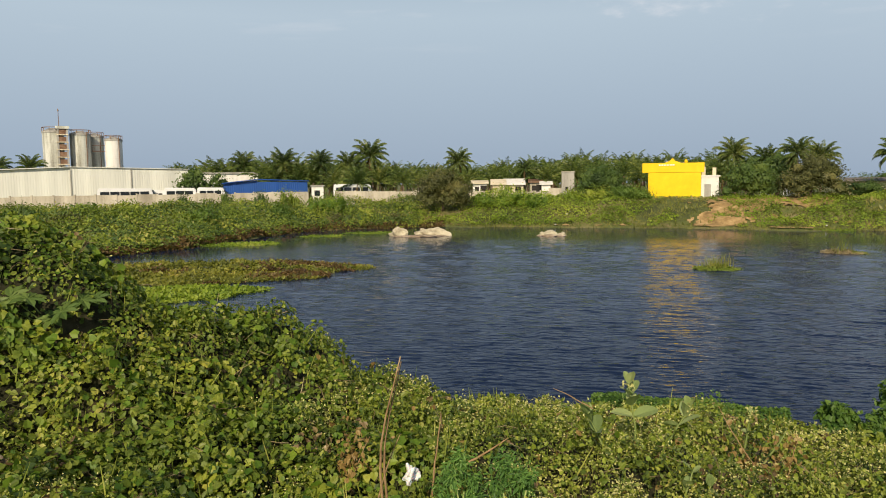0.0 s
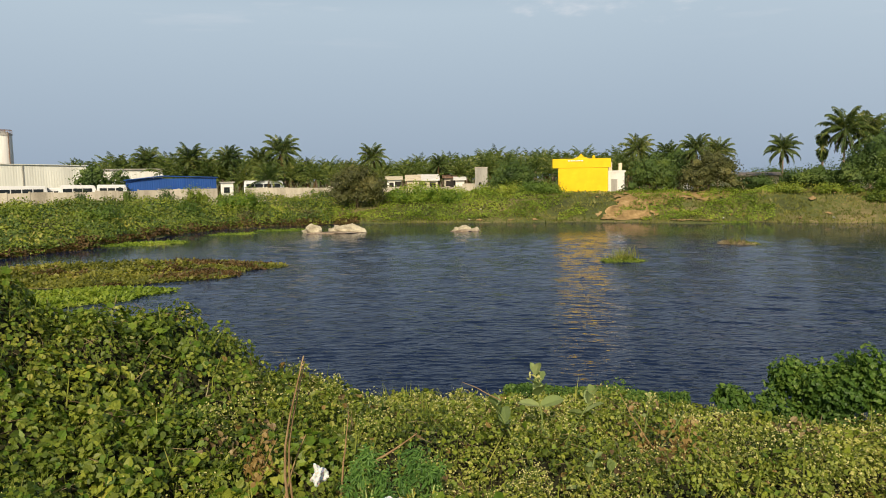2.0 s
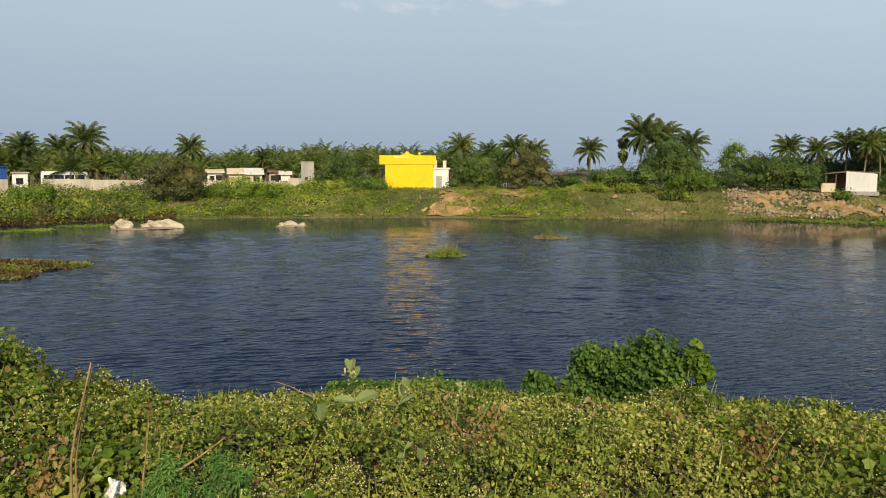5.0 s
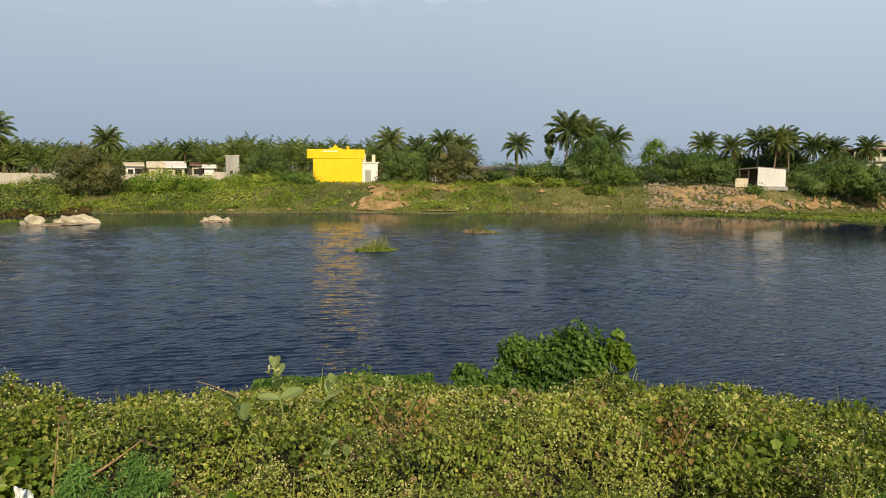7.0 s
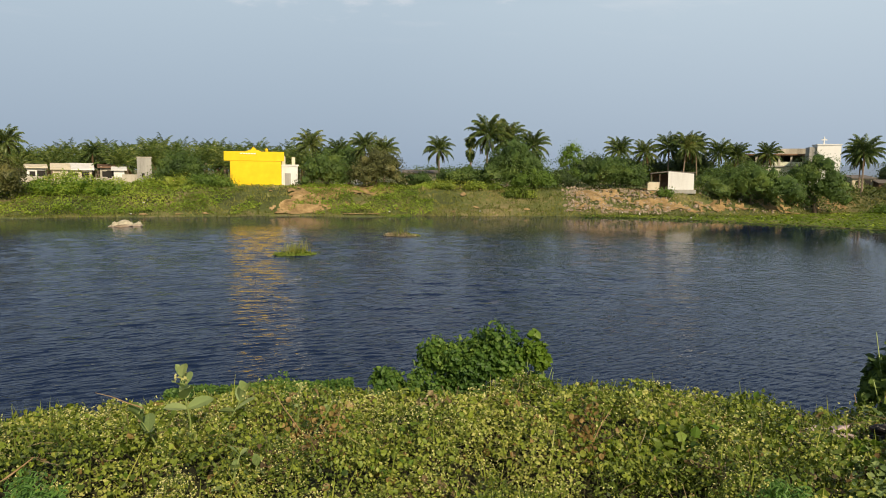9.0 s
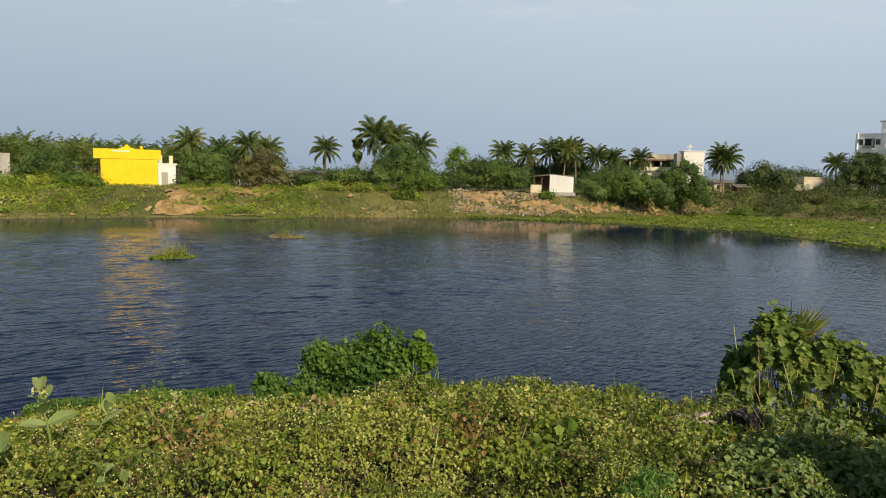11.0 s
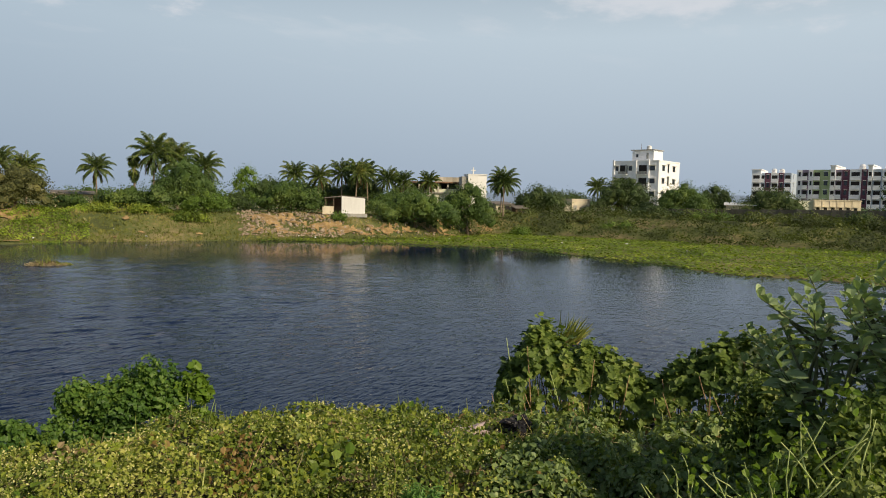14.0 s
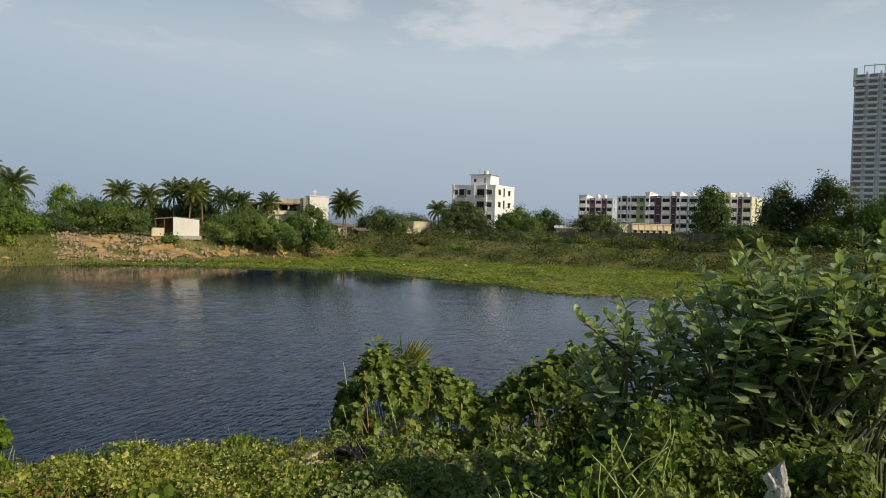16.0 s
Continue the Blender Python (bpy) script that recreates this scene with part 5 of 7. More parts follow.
# scrub along the bank tops and the wall
g = np.random.default_rng(97)
for az, r, h, wide, mat in ((-30, 84, 1.1, 3.2, CREEPER), (-25, 82, 1.2, 3, CREEPER), (-20.5, 80, 1.3, 2.5, CREEPER), (-20.2, 88, 2.0, .7, TREE_LEAF), (-17, 88, 2.2, 1.0, TREE_LEAF), (-14.5, 88, 2.4, 1.0, TREE_LEAF), (-12.2, 86, 2.6, 1.6, CREEPER), (-9.3, 82, 2.5, 3.2, VINE_BRIGHT), (-6.8, 79, 1.5, 2.2, CREEPER),
                            (-33, 70, 1.3, 3, TREE_LIGHT), (-28, 66, 1.2, 3, TREE_OLIVE), (-24, 70, 1.4, 2.6, CREEPER), (-22, 63, 1.0, 2.6, TREE_OLIVE), (-19, 70, 1.5, 2.4, TREE_LIGHT), (-16.5, 74, 1.3, 2.2, CREEPER), (-13.5, 77, 1.6, 2.4, TREE_LIGHT), (-8, 76, 1.2, 2, TREE_OLIVE), (-4.4, 78, .9, 2, TREE_OLIVE), (-27, 76, 1.3, 2.6, TREE_LIGHT), (-31, 78, 1.4, 2.6, CREEPER), (5.0, 80, 1.5, 4.2, VINE_BRIGHT), (7.2, 79, 1.4, 2.6, VINE_BRIGHT), (11.5, 82, 1.4, 3.0, CREEPER), (33, 82, 1.0, 2.4, CREEPER), (36, 82, 1.0, 3, CREEPER), (38.8, 81, 1.5, 2.6, CREEPER),
                            (50.0, 84, 1.0, 1.2, TREE_LIGHT), (64, 98, 1.0, 2.4, TREE_LIGHT), (69, 104, 1.1, 2.6, TREE_OLIVE), (72, 101, 1.2, 2.4, TREE_LIGHT), (79, 104, 1.4, 3, TREE_LIGHT), (86, 102, 1.3, 4, SCRUB), (91, 100, 1.3, 4, SCRUB), (76, 106, 1.6, 3, TREE_DARK), (82, 107, 1.5, 3, SCRUB), (88.5, 105, 1.6, 3, TREE_DARK), (94, 103, 1.6, 3, TREE_DARK)):
    foot = on_ground(az, r)
    half = radians(wide) * r / 2
    gg = np.random.default_rng(int(abs(az) * 10 + r))
    blobs = [(gg.uniform(-.8, .8) * half, gg.uniform(-.5, .5) * half * .5, h * gg.uniform(.25, .55), half * .42, half * .4, h * .5) for _ in range(6)]
    tree("bush", Matrix.Translation(foot) @ Matrix.Rotation(radians(-az), 4, "Z"), blobs, int(620 * wide), .21, mat, "low bush of tangled green creepers on the bank", .05, "bush", KITE, int(az * 7 + 999), group="bank bushes")


# ---- buildings and vehicles across the pond ----
def facing(az, r, z, turn=0.0):
    """Local x runs to the viewer's right, y away, z up; turn shows more of the right-hand side."""
    return Matrix.Translation(at(az, r, z)) @ Matrix.Rotation(radians(-az - turn), 4, "Z")


def window(parent, x, z, w, h, y=0.0, side="front", frame_mat=WHITE, sill=True, deep=0.14):
    """A window set into a front (facing -y) or a right side (facing +x): frame bars, glass, sill, sunshade."""
    def b(a0, d0, z0, a1, d1, z1):
        return box(a0, y + d0, z0, a1, y + d1, z1) if side == "front" else box(y - d1, a0, z0, y - d0, a1, z1)
    ob = part("window", b(x, -.02, z, x + w, .03, z + h), GLASS, parent)
    t = .09
    part("frame", b(x - t, -.06, z - t, x, .03, z + h + t), frame_mat, ob)
    part("frame", b(x + w, -.06, z - t, x + w + t, .03, z + h + t), frame_mat, ob)
    part("frame", b(x, -.06, z + h, x + w, .03, z + h + t), frame_mat, ob)
    if sill:
        part("sunshade", b(x - .25, -.5, z + h + .12, x + w + .25, 0, z + h + .22), frame_mat, ob)
    return ob


# factory shed, in two stretches meeting at a corner
ob = thing("factory_shed", facing(-27.64, 122, 2.0, 0), "long white corrugated steel factory shed, weathered", "shed")
w_r = math.tan(radians(7.9)) * 122
part("wall", prism([(0, 0), (w_r, 0), (w_r, 5.3), (0, 5.62)], (0, .25)), SHED_WHITE, ob)
part("wall", prism([(0, 0), (-14, 0), (-14, 5.0), (0, 5.62)], (.25, .5)), SHED_WHITE, ob)
part("wall", box(w_r - .25, .25, 0, w_r, 24, 5.25), SHED_WHITE, ob)
part("roof", prism([(-14.1, 5.02), (0, 5.66), (w_r + .2, 5.32), (w_r + .2, 5.42), (0, 5.78), (-14.1, 5.14)], (-.25, 26)), SHED_WHITE, ob)
for x in (0, w_r * .5):
    part("downpipe", box(x - .08, -.12, .2, x + .08, -.002, 5.4), GREY, ob)
# second shed
ob = thing("factory_shed", facing(-18.9, 140, 2.0, 0), "smaller white shed with a flat roof behind the blue one", "shed")
part("wall", box(0, 0, 0, 10.6, .3, 4.9), WHITE, ob)
part("wall", box(10.35, .3, 0, 10.6, 9, 4.7), WHITE, ob)
part("wall", box(0, .3, 0, .25, 9, 4.7), WHITE, ob)
part("roof", box(-.3, -.3, 4.9, 10.9, 9, 5.15), GREY, ob)
part("door", box(2.2, -.06, 0, 4.4, -.003, 3.0), BLUE_FRAME, ob)
# dark shed at the edge
ob = thing("steel_shed", facing(-36.5, 150, 2.0, 0), "low dark steel shed with a blue roof edge", "shed")
part("wall", box(0, 0, 0, 18.5, .3, 4.6), DARK_IN, ob)
part("roof", prism([(-.4, 6.2), (19.2, 5.3), (19.2, 5.75), (-.4, 6.7)], (-.6, 12)), SHED_BLUE, ob)
for x in np.linspace(0, 18, 5):
    part("post", box(x, -.4, 0, x + .3, -.1, 5.4), RUST, ob)

# silos
def silo(az, r, rad, high, label, mat=SILO_STAIN, ribs=True):
    ob = thing("silo", facing(az, r, 2.0), label, "silo", "silos")
    part("shell", tube([(0, 0, 0), (0, 0, high * .5), (0, 0, high)], [rad, rad, rad], 28), mat, ob, smooth=False)
    if ribs:
        for k in range(1, 7):
            part("ring", tube([(0, 0, high * k / 7 - .08), (0, 0, high * k / 7 + .08)], [rad + .05, rad + .05], 28), mat, ob)
    part("cap", tube([(0, 0, high), (0, 0, high + .35), (0, 0, high + .9)], [rad + .08, rad + .08, rad * .3], 28), GREY, ob)
    for k in range(10):
        a = k * .6283
        part("rail_post", box(math.cos(a) * rad - .05, math.sin(a) * rad - .05, high + .1, math.cos(a) * rad + .05, math.sin(a) * rad + .05, high + 1.1), RUST, ob)
    part("rail", tube([(rad * math.cos(t * .3927), rad * math.sin(t * .3927), high + 1.1) for t in range(17)], [.05] * 17, 4), RUST, ob)
    part("ladder", box(rad * .55, -rad * .9, 0, rad * .55 + .14, -rad * .9 + .12, high + .8), RUST, ob)
    return ob


silo(-28.6, 160, 1.9, 13.3, "tall white silo streaked with grey stains")
silo(-26.9, 160, 1.9, 12.9, "tall cream silo streaked with brown stains")
silo(-25.95, 163, 1.6, 12.7, "white silo with a railing on top")
silo(-24.75, 160, 1.65, 11.9, "slim white silo standing apart from the others", WHITE)
ob = thing("stair_tower", facing(-28.0, 157, 2.0), "open brown brick and steel stair tower between the silos", "tower")
for x in (-.8, .8):
    part("post", box(x - .15, 0, 0, x + .15, .3, 14), GREY, ob)
    part("post", box(x - .15, 1.6, 0, x + .15, 1.9, 14), GREY, ob)
for k in range(9):
    part("landing", box(-1.05, -.1, 1.2 + 1.45 * k, 1.05, 1.95, 1.35 + 1.45 * k), CREAM, ob)
    part("panel", box(-.62, .1, 1.4 + 1.45 * k, .62, .25, 2.3 + 1.45 * k), RUST, ob)
part("roof", box(-1.2, -.2, 14, 1.2, 2.1, 14.5), SILO_STAIN, ob)
ob = thing("mast", facing(-28.2, 158, 16.4), "thin steel aerial mast on top of the silos", "mast")
part("pole", tube([(0, 0, 0), (0, 0, 3.2)], [.07, .05], 6), RUST, ob)
part("tip", tube([(0, 0, 3.0), (0, 0, 3.5)], [.14, .1], 6), RUST, ob)
ob = thing("walkway", facing(-25.4, 160, 11.8), "narrow steel walkway linking the silo tops", "walkway")
part("deck", box(-2.2, -.5, 0, 2.2, .5, .12), RUST, ob)
for x in (-2.1, -.7, .7, 2.1):
    part("post", box(x - .04, -.5, .12, x + .04, -.42, 1.2), RUST, ob)
part("rail", box(-2.2, -.5, 1.15, 2.2, -.42, 1.25), RUST, ob)

# blue shed
ob = thing("blue_shed", facing(-14.66, 104, 1.9, 0), "blue corrugated steel shed behind the compound wall", "shed")
part("wall", box(0, 0, 0, 7.0, .2, 3.2), SHED_BLUE, ob)
part("wall", prism([(0, 0), (0, 3.4), (-4.6, 3.05), (-4.6, 0)], (0.21, .4)), SHED_BLUE, ob)
part("wall", box(6.8, .2, 0, 7.0, 7, 3.2), SHED_BLUE, ob)
part("roof", prism([(-4.8, 3.0), (0, 3.5), (7.2, 3.25), (7.2, 3.35), (0, 3.62), (-4.8, 3.1)], (-.3, 7)), BLUE_PAINT, ob)
for x in (1.4, 2.8, 4.2, 5.6):
    part("rib", box(x - .05, -.05, 0, x + .05, -.002, 3.2), BLUE_PAINT, ob)


def bus(az, r, length, label, z=1.5, band=False):
    ob = thing("bus", facing(az, r, z), label, "bus", "parked buses")
    L = length
    body = prism([(-L / 2, .35), (L / 2, .35), (L / 2, 1.9), (L / 2 - .25, 2.85), (-L / 2 + .08, 2.92), (-L / 2, 2.2)], (0, 2.3))
    bmesh.ops.bevel(body, geom=body.edges[:], offset=.10, segments=2, affect="EDGES")
    part("body", body, BUS_WHITE, ob, smooth=False)
    n = max(3, int(L / 1.25))
    for k in range(n):
        x0 = -L / 2 + .35 + k * (L - .8) / n
        part("side_window", box(x0, -.025, 1.35, x0 + (L - .8) / n - .10, .01, 2.45), GLASS, ob)
    part("windscreen", prism([(.15, 1.5), (2.15, 1.5), (2.0, 2.6), (.3, 2.6)], (L / 2 - .16, L / 2 + .03), "x"), GLASS, ob)
    if band:
        part("stripe", box(-L / 2 + .1, -.02, .9, L / 2 - .1, .005, 1.15), BLUE_PAINT, ob)
    part("bumper", box(-L / 2 - .08, 0, .3, -L / 2 + .1, 2.3, .62), GREY, ob)
    for x in (-L * .3, L * .33):
        wh = part("wheel", tube([(x, -.04, .42), (x, .24, .42)], [.42, .42], 14), RUBBER, ob)
        part("rim", tube([(x, -.06, .42), (x, 0, .42)], [.22, .22], 10), GREY, wh)
    return ob


bus(-24.1, 104, 6.9, "white bus with a row of dark windows, parked behind the wall")
bus(-20.3, 104, 4.3, "small white bus parked behind the wall")
bus(-18.1, 103, 3.7, "white minibus parked beside the blue shed")
bus(-7.25, 101, 5.4, "white bus with a blue stripe parked by the palms", 1.75, True)
bus(-22.0, 106, 2.6, "white van parked between the buses", 1.2)
ob = thing("guard_cabin", facing(-10.5, 104, 1.9), "small white cabin beside the blue shed", "cabin")
part("wall", box(0, 0, 0, 1.7, 1.8, 2.5), WHITE, ob)
part("roof", box(-.2, -.2, 2.5, 1.9, 2.0, 2.66), GREY, ob)
window(ob, .4, 1.1, .8, .8, sill=False)

# compound wall of separate panels between posts
def compound_wall(az0, az1, r0, r1, top0, top1, label, step=2.2, mat=WALL_STAIN, foot=1.6, name="compound_wall"):
    a, b = at(az0, r0), at(az1, r1)
    run = b - a
    n = max(2, int(run.length / step))
    turn = math.atan2(run.y, run.x)
    ob = thing(name, Matrix.Translation(Vector((a.x, a.y, foot))) @ Matrix.Rotation(turn, 4, "Z"), label, "wall", kind="structure")
    gg = np.random.default_rng(int(r0 + abs(az0)))
    w = run.length / n
    for k in range(n):
        h = top0 + (top1 - top0) * k / n - foot + gg.uniform(-.08, .05)
        part("panel", box(k * w + .08, 0, 0, (k + 1) * w - .08, .16, h), mat, ob)
        part("post", box(k * w - .1, -.06, 0, k * w + .08, .2, h + .1), mat, ob)
    return ob


compound_wall(-34, -10.7, 95, 90, 3.55, 3.75, "long weathered grey compound wall before the factory")
compound_wall(-8.6, -.6, 92, 89, 3.75, 3.7, "weathered compound wall with stained pale panels")
compound_wall(2.0, 9.3, 98, 96, 3.5, 3.4, "low crumbling wall beside the huts")
compound_wall(70.4, 76, 124, 120, 3.55, 3.6, "low cream boundary wall by the small house", mat=CREAM, foot=2.2)
compound_wall(75.2, 96, 118, 112, 4.15, 4.75, "long stained grey boundary wall on top of the slope, shade painted in", mat=SHADED_WALL, foot=2.6)

# huts
def hut(az, r, z, w, h, d, label, mat=WALL_STAIN, roof=THATCH, turn=0.0, slope=.4, door=True, name="hut"):
    ob = thing(name, facing(az, r, z, turn), label, "hut")
    part("wall", box(0, 0, 0, w, .2, h), mat, ob)
    part("wall", box(0, .2, 0, .2, d, h + slope * .5), mat, ob)
    part("wall", box(w - .2, .2, 0, w, d, h + slope * .5), mat, ob)
    part("wall", box(.2, d - .2, 0, w - .2, d, h + slope), mat, ob)
    part("roof", prism([(-.35, h + .0), (d + .2, h + slope), (d + .2, h + slope + .1), (-.35, h + .1)], (-.3, w + .3), "x"), roof, ob)
    if door:
        part("door", box(w * .55, -.03, 0, w * .55 + .85, .01, min(1.95, h * .86)), DARK_IN, ob)
        part("opening", box(w * .15, -.03, h * .45, w * .15 + .6, .01, h * .8), DARK_IN, ob)
    return ob


hut(2.4, 98, 2.6, 1.9, 1.9, 2.5, "small pale hut with a dark open doorway", WHITE, CREAM)
hut(4.0, 97, 2.6, 1.6, 1.75, 2.5, "small pale hut beside the wall", CREAM, CREAM, door=False, slope=.7)
hut(5.0, 98, 2.6, 2.5, 1.7, 3, "pale plastered hut with a light sheet roof", CREAM, WHITE, slope=.8)
hut(7.0, 99, 2.6, 1.5, 2.0, 3, "low lean-to with a rusty sheet roof", WALL_STAIN, RUST)
hut(7.9, 97, 2.6, 1.2, 1.7, 2, "low whitewashed shelter by the huts", WHITE, WHITE, door=False)
hut(29.6, 100, 2.6, 4.5, 1.7, 3, "pale low house behind the trees", CREAM)
ob = thing("water_tank_tower", facing(9.48, 95, 2.5), "square grey plastered tower with a small opening", "tower")
part("wall", box(0, 0, 0, 1.65, 1.6, 3.4), GREY, ob)
part("cap", box(-.06, -.06, 3.4, 1.71, 1.66, 3.52), WALL_STAIN, ob)
part("opening", box(.5, -.02, 1.0, .85, .0, 1.5), DARK_IN, ob)
part("annex", box(-1.7, .2, 0, -.01, 1.6, 1.35), WALL_STAIN, ob)

# yellow house: plain wall with a wider parapet band and a small gable
Y0, YR = 2.3, 85
ob = thing("yellow_house", facing(17.95, YR, Y0, 0), "bright yellow painted house with a stepped parapet gable", "house")
part("wall", box(-2.72, .06, 0, 3.0, .4, 3.25), YELLOW, ob)
part("wall", box(2.75, .4, 0, 3.0, 7, 3.25), YELLOW, ob)
part("wall", box(-2.72, .4, 0, -2.47, 7, 3.25), YELLOW, ob)
part("wall", box(-2.47, 6.75, 0, 2.75, 7, 3.25), YELLOW, ob)
part("roof", box(-2.9, .3, 3.25, 3.1, 7.1, 3.4), GREY, ob)
band = box(-3.4, 0, 3.26, 3.32, .4, 4.34, .03)
part("parapet", band, YELLOW, ob, "yellow parapet band wider than the wall")
part("gable", prism([(-.95, 4.34), (.75, 4.34), (.55, 4.46), (.22, 4.55), (-.1, 4.92), (-.42, 4.55), (-.75, 4.46)], (.05, .35)), YELLOW, ob, "small stepped gable ornament")
part("finial", tube([(1.35, .2, 4.3), (1.35, .2, 4.5), (1.35, .2, 4.62), (1.35, .2, 4.75)], [.12, .2, .16, .03], 10), YELLOW, ob, smooth=True)
sign = part("sign_panel", box(-1.65, -.03, 4.02, .25, .002, 4.20), YELLOW, ob)
for k in range(6):
    part("letter_bar", box(-1.6 + k * .3, -.05, 4.05, -1.6 + k * .3 + .22, -.031, 4.17), LIGHT_WALL, sign, "faded white lettering reduced to bars")
part("plinth", box(-2.8, .0, 0, 3.08, .056, .25), YELLOW, ob)
ob = thing("white_annex", facing(19.98, YR + .6, Y0, 0), "whitewashed annex with a flat roof beside the yellow house", "house")
part("wall", box(0, 0, 0, 1.85, .25, 2.75), WHITE, ob)
part("wall", box(1.6, .25, 0, 1.85, 5, 2.75), WHITE, ob)
part("wall", box(0, .25, 0, .25, 5, 2.75), WHITE, ob)
part("roof", box(-.05, -.1, 2.75, 2.0, 5.1, 2.9), WHITE, ob)
part("pillar", box(.05, 2.5, 2.9, .45, 2.9, 3.9), CREAM, ob)
part("pillar", box(1.2, 2.5, 2.9, 1.6, 2.9, 3.8), CREAM, ob)
part("door", box(.35, -.03, 0, 1.05, .004, 1.9), GREY, ob)
for az, w, mat, label in ((24.0, 1.4, BUS_WHITE, "white cloth sheet hung out under the trees"), (25.6, 1.1, LIGHT_WALL, "pale cloth sheet hung out under the trees")):
    ob = thing("hanging_cloth", facing(az, 87.5, 2.6), label, "cloth")
    bm = bmesh.new()
    cols = [[bm.verts.new((w * i / 8, .08 * math.sin(i * 1.9), zz)) for zz in (.25, .7, 1.15)] for i in range(9)]
    for c0, c1 in zip(cols, cols[1:]):
        for k in range(2):
            bm.faces.new((c0[k], c1[k], c1[k + 1], c0[k + 1]))
    bmesh.ops.solidify(bm, geom=bm.faces[:], thickness=.02)
    part("sheet", bm, mat, ob)
    part("line", tube([(-.6, 0, 1.17), (w + .6, 0, 1.2)], [.01, .01], 4), GREY, ob)
    for x in (-.6, w + .6):
        part("post", tube([(x, 0, -.3), (x, 0, 1.25)], [.04, .03], 5), BARK, ob)

# small hut on the rubble bank
ob = thing("bank_hut", facing(51.2, 86, 2.65, 0), "small whitewashed hut with a lean-to roof above the rubble", "hut")
part("wall", prism([(-1.35, 0), (1.45, 0), (1.45, 1.95), (-1.35, 2.2)], (0, .2)), WHITE, ob)
part("wall", box(1.25, .2, 0, 1.45, 3.2, 1.95), WHITE, ob)
part("roof", prism([(-3.4, 1.9), (-1.2, 2.12), (1.6, 2.0), (1.6, 2.1), (-1.2, 2.26), (-3.4, 2.0)], (.12, 3.4)), THATCH, ob)
part("wall", box(-3.2, 2.2, 0, -1.35, 2.4, 1.9), RUST, ob)
for x in (-3.25, -2.3):
    part("post", tube([(x, .3, 0), (x, .3, 1.9)], [.07, .06], 6), BARK, ob)
part("low_wall", box(-3.6, .1, 0, -2.3, .25, .95), CREAM, ob)
part("plinth", box(-1.5, -.25, -.3, 1.7, -.003, .12), GREY, ob)

# long building with an upper veranda, and the church tower
ob = thing("veranda_house", facing(55.6, 128, 2.6, 0), "two-storey house with an open upper veranda on columns", "house")
W = math.tan(radians(4.6)) * 128
part("wall", box(0, 0, 0, W, .3, 3.3), PALE_YELLOW, ob)
# the veranda's inner shade is in this back wall's dark colour
part("wall", box(.3, 3.0, 3.5, W, 3.3, 5.15), SHADED_WALL, ob)
part("floor_slab", box(-.2, -.3, 3.3, W + .1, 5, 3.5), GREY, ob)
part("roof_slab", box(-.5, -.6, 5.15, W + .3, 5.2, 5.38), RUST, ob)
part("roof_room", box(W * .45, 2, 5.38, W + .3, 5, 6.3), WALL_STAIN, ob)
part("parapet", box(W * .4, -.2, 3.5, W, -.05, 4.1), PALE_YELLOW, ob)
for k in range(7):
    part("column", box(W * k / 6 - .15, -.25, 3.5, W * k / 6 + .15, .05, 5.15), WALL_STAIN, ob)
for k in range(4):
    part("opening", box(W * (k + .3) / 4, 2.96, 3.6, W * (k + .3) / 4 + 1.0, 2.998, 4.9), DARK_IN, ob)
ob = thing("church_tower", facing(60.3, 124, 2.6, -12), "plain cream church tower block with a white cross on top", "church")
part("wall", box(0, 0, 0, 3.3, 3.4, 6.6), WHITE, ob)
part("coping", box(-.1, -.1, 6.6, 3.4, 3.5, 6.75), WHITE, ob)
part("side_wing", box(-1.0, .4, 0, -.003, 3.2, 6.3), GREY, ob)
cross = part("cross", box(.92, .5, 6.75, 1.08, .66, 7.9), WHITE, ob, "white cross")
part("arm", box(.6, .49, 7.35, 1.4, .65, 7.5), WHITE, cross)

# low houses right of the church
hut(62.6, 112, 2.6, 2.8, 1.6, 3, "low pale house half hidden by bushes", CREAM, turn=-25)
hut(64.2, 112, 2.4, 2.0, 1.2, 2, "low brown brick hut", RUST, turn=-25)
ob = thing("cream_house", facing(68.6, 122, 2.4, -38), "small flat-roofed cream house at the field's edge", "house")
part("wall", box(0, 0, 0, 3.75, 4, 2.85), CREAM, ob)
part("roof", box(-.15, -.15, 2.85, 3.9, 4.1, 3.0), CREAM, ob)
part("door", box(.35, -.03, 0, 1.0, -.003, 1.9), GREY, ob)
part("porch", box(-1.4, .3, 0, -.003, 3, 1.9), WALL_STAIN, ob)
hut(80.0, 126, 3.2, 4.4, 1.7, 3, "low white-roofed house behind the wall", CREAM, BUS_WHITE, door=False)
hut(82.4, 126, 3.2, 3.2, 1.4, 3, "low white-roofed house behind the wall", CREAM, BUS_WHITE, door=False)

# white apartment block
ob = thing("apartment_block", facing(75.03, 190, 2.5, 25), "white four-storey apartment block with a rooftop stair room", "apartment building")
WA, DA, HT = 13.0, 12.5, 13.4
part("wall", box(-WA, 0, 0, 0, DA, HT), LIGHT_WALL, ob)
part("parapet", box(-WA - .1, -.1, HT, .1, .15, HT + .35), LIGHT_WALL, ob)
part("parapet", box(-.1, .15, HT, .1, DA + .1, HT + .35), LIGHT_WALL, ob)
room = part("stair_room", box(-8.6, 2.2, HT, -2.6, 7.5, HT + 3.1), LIGHT_WALL, ob)
part("slab", box(-8.9, 1.9, HT + 3.1, -2.3, 7.8, HT + 3.3), GREY, room)
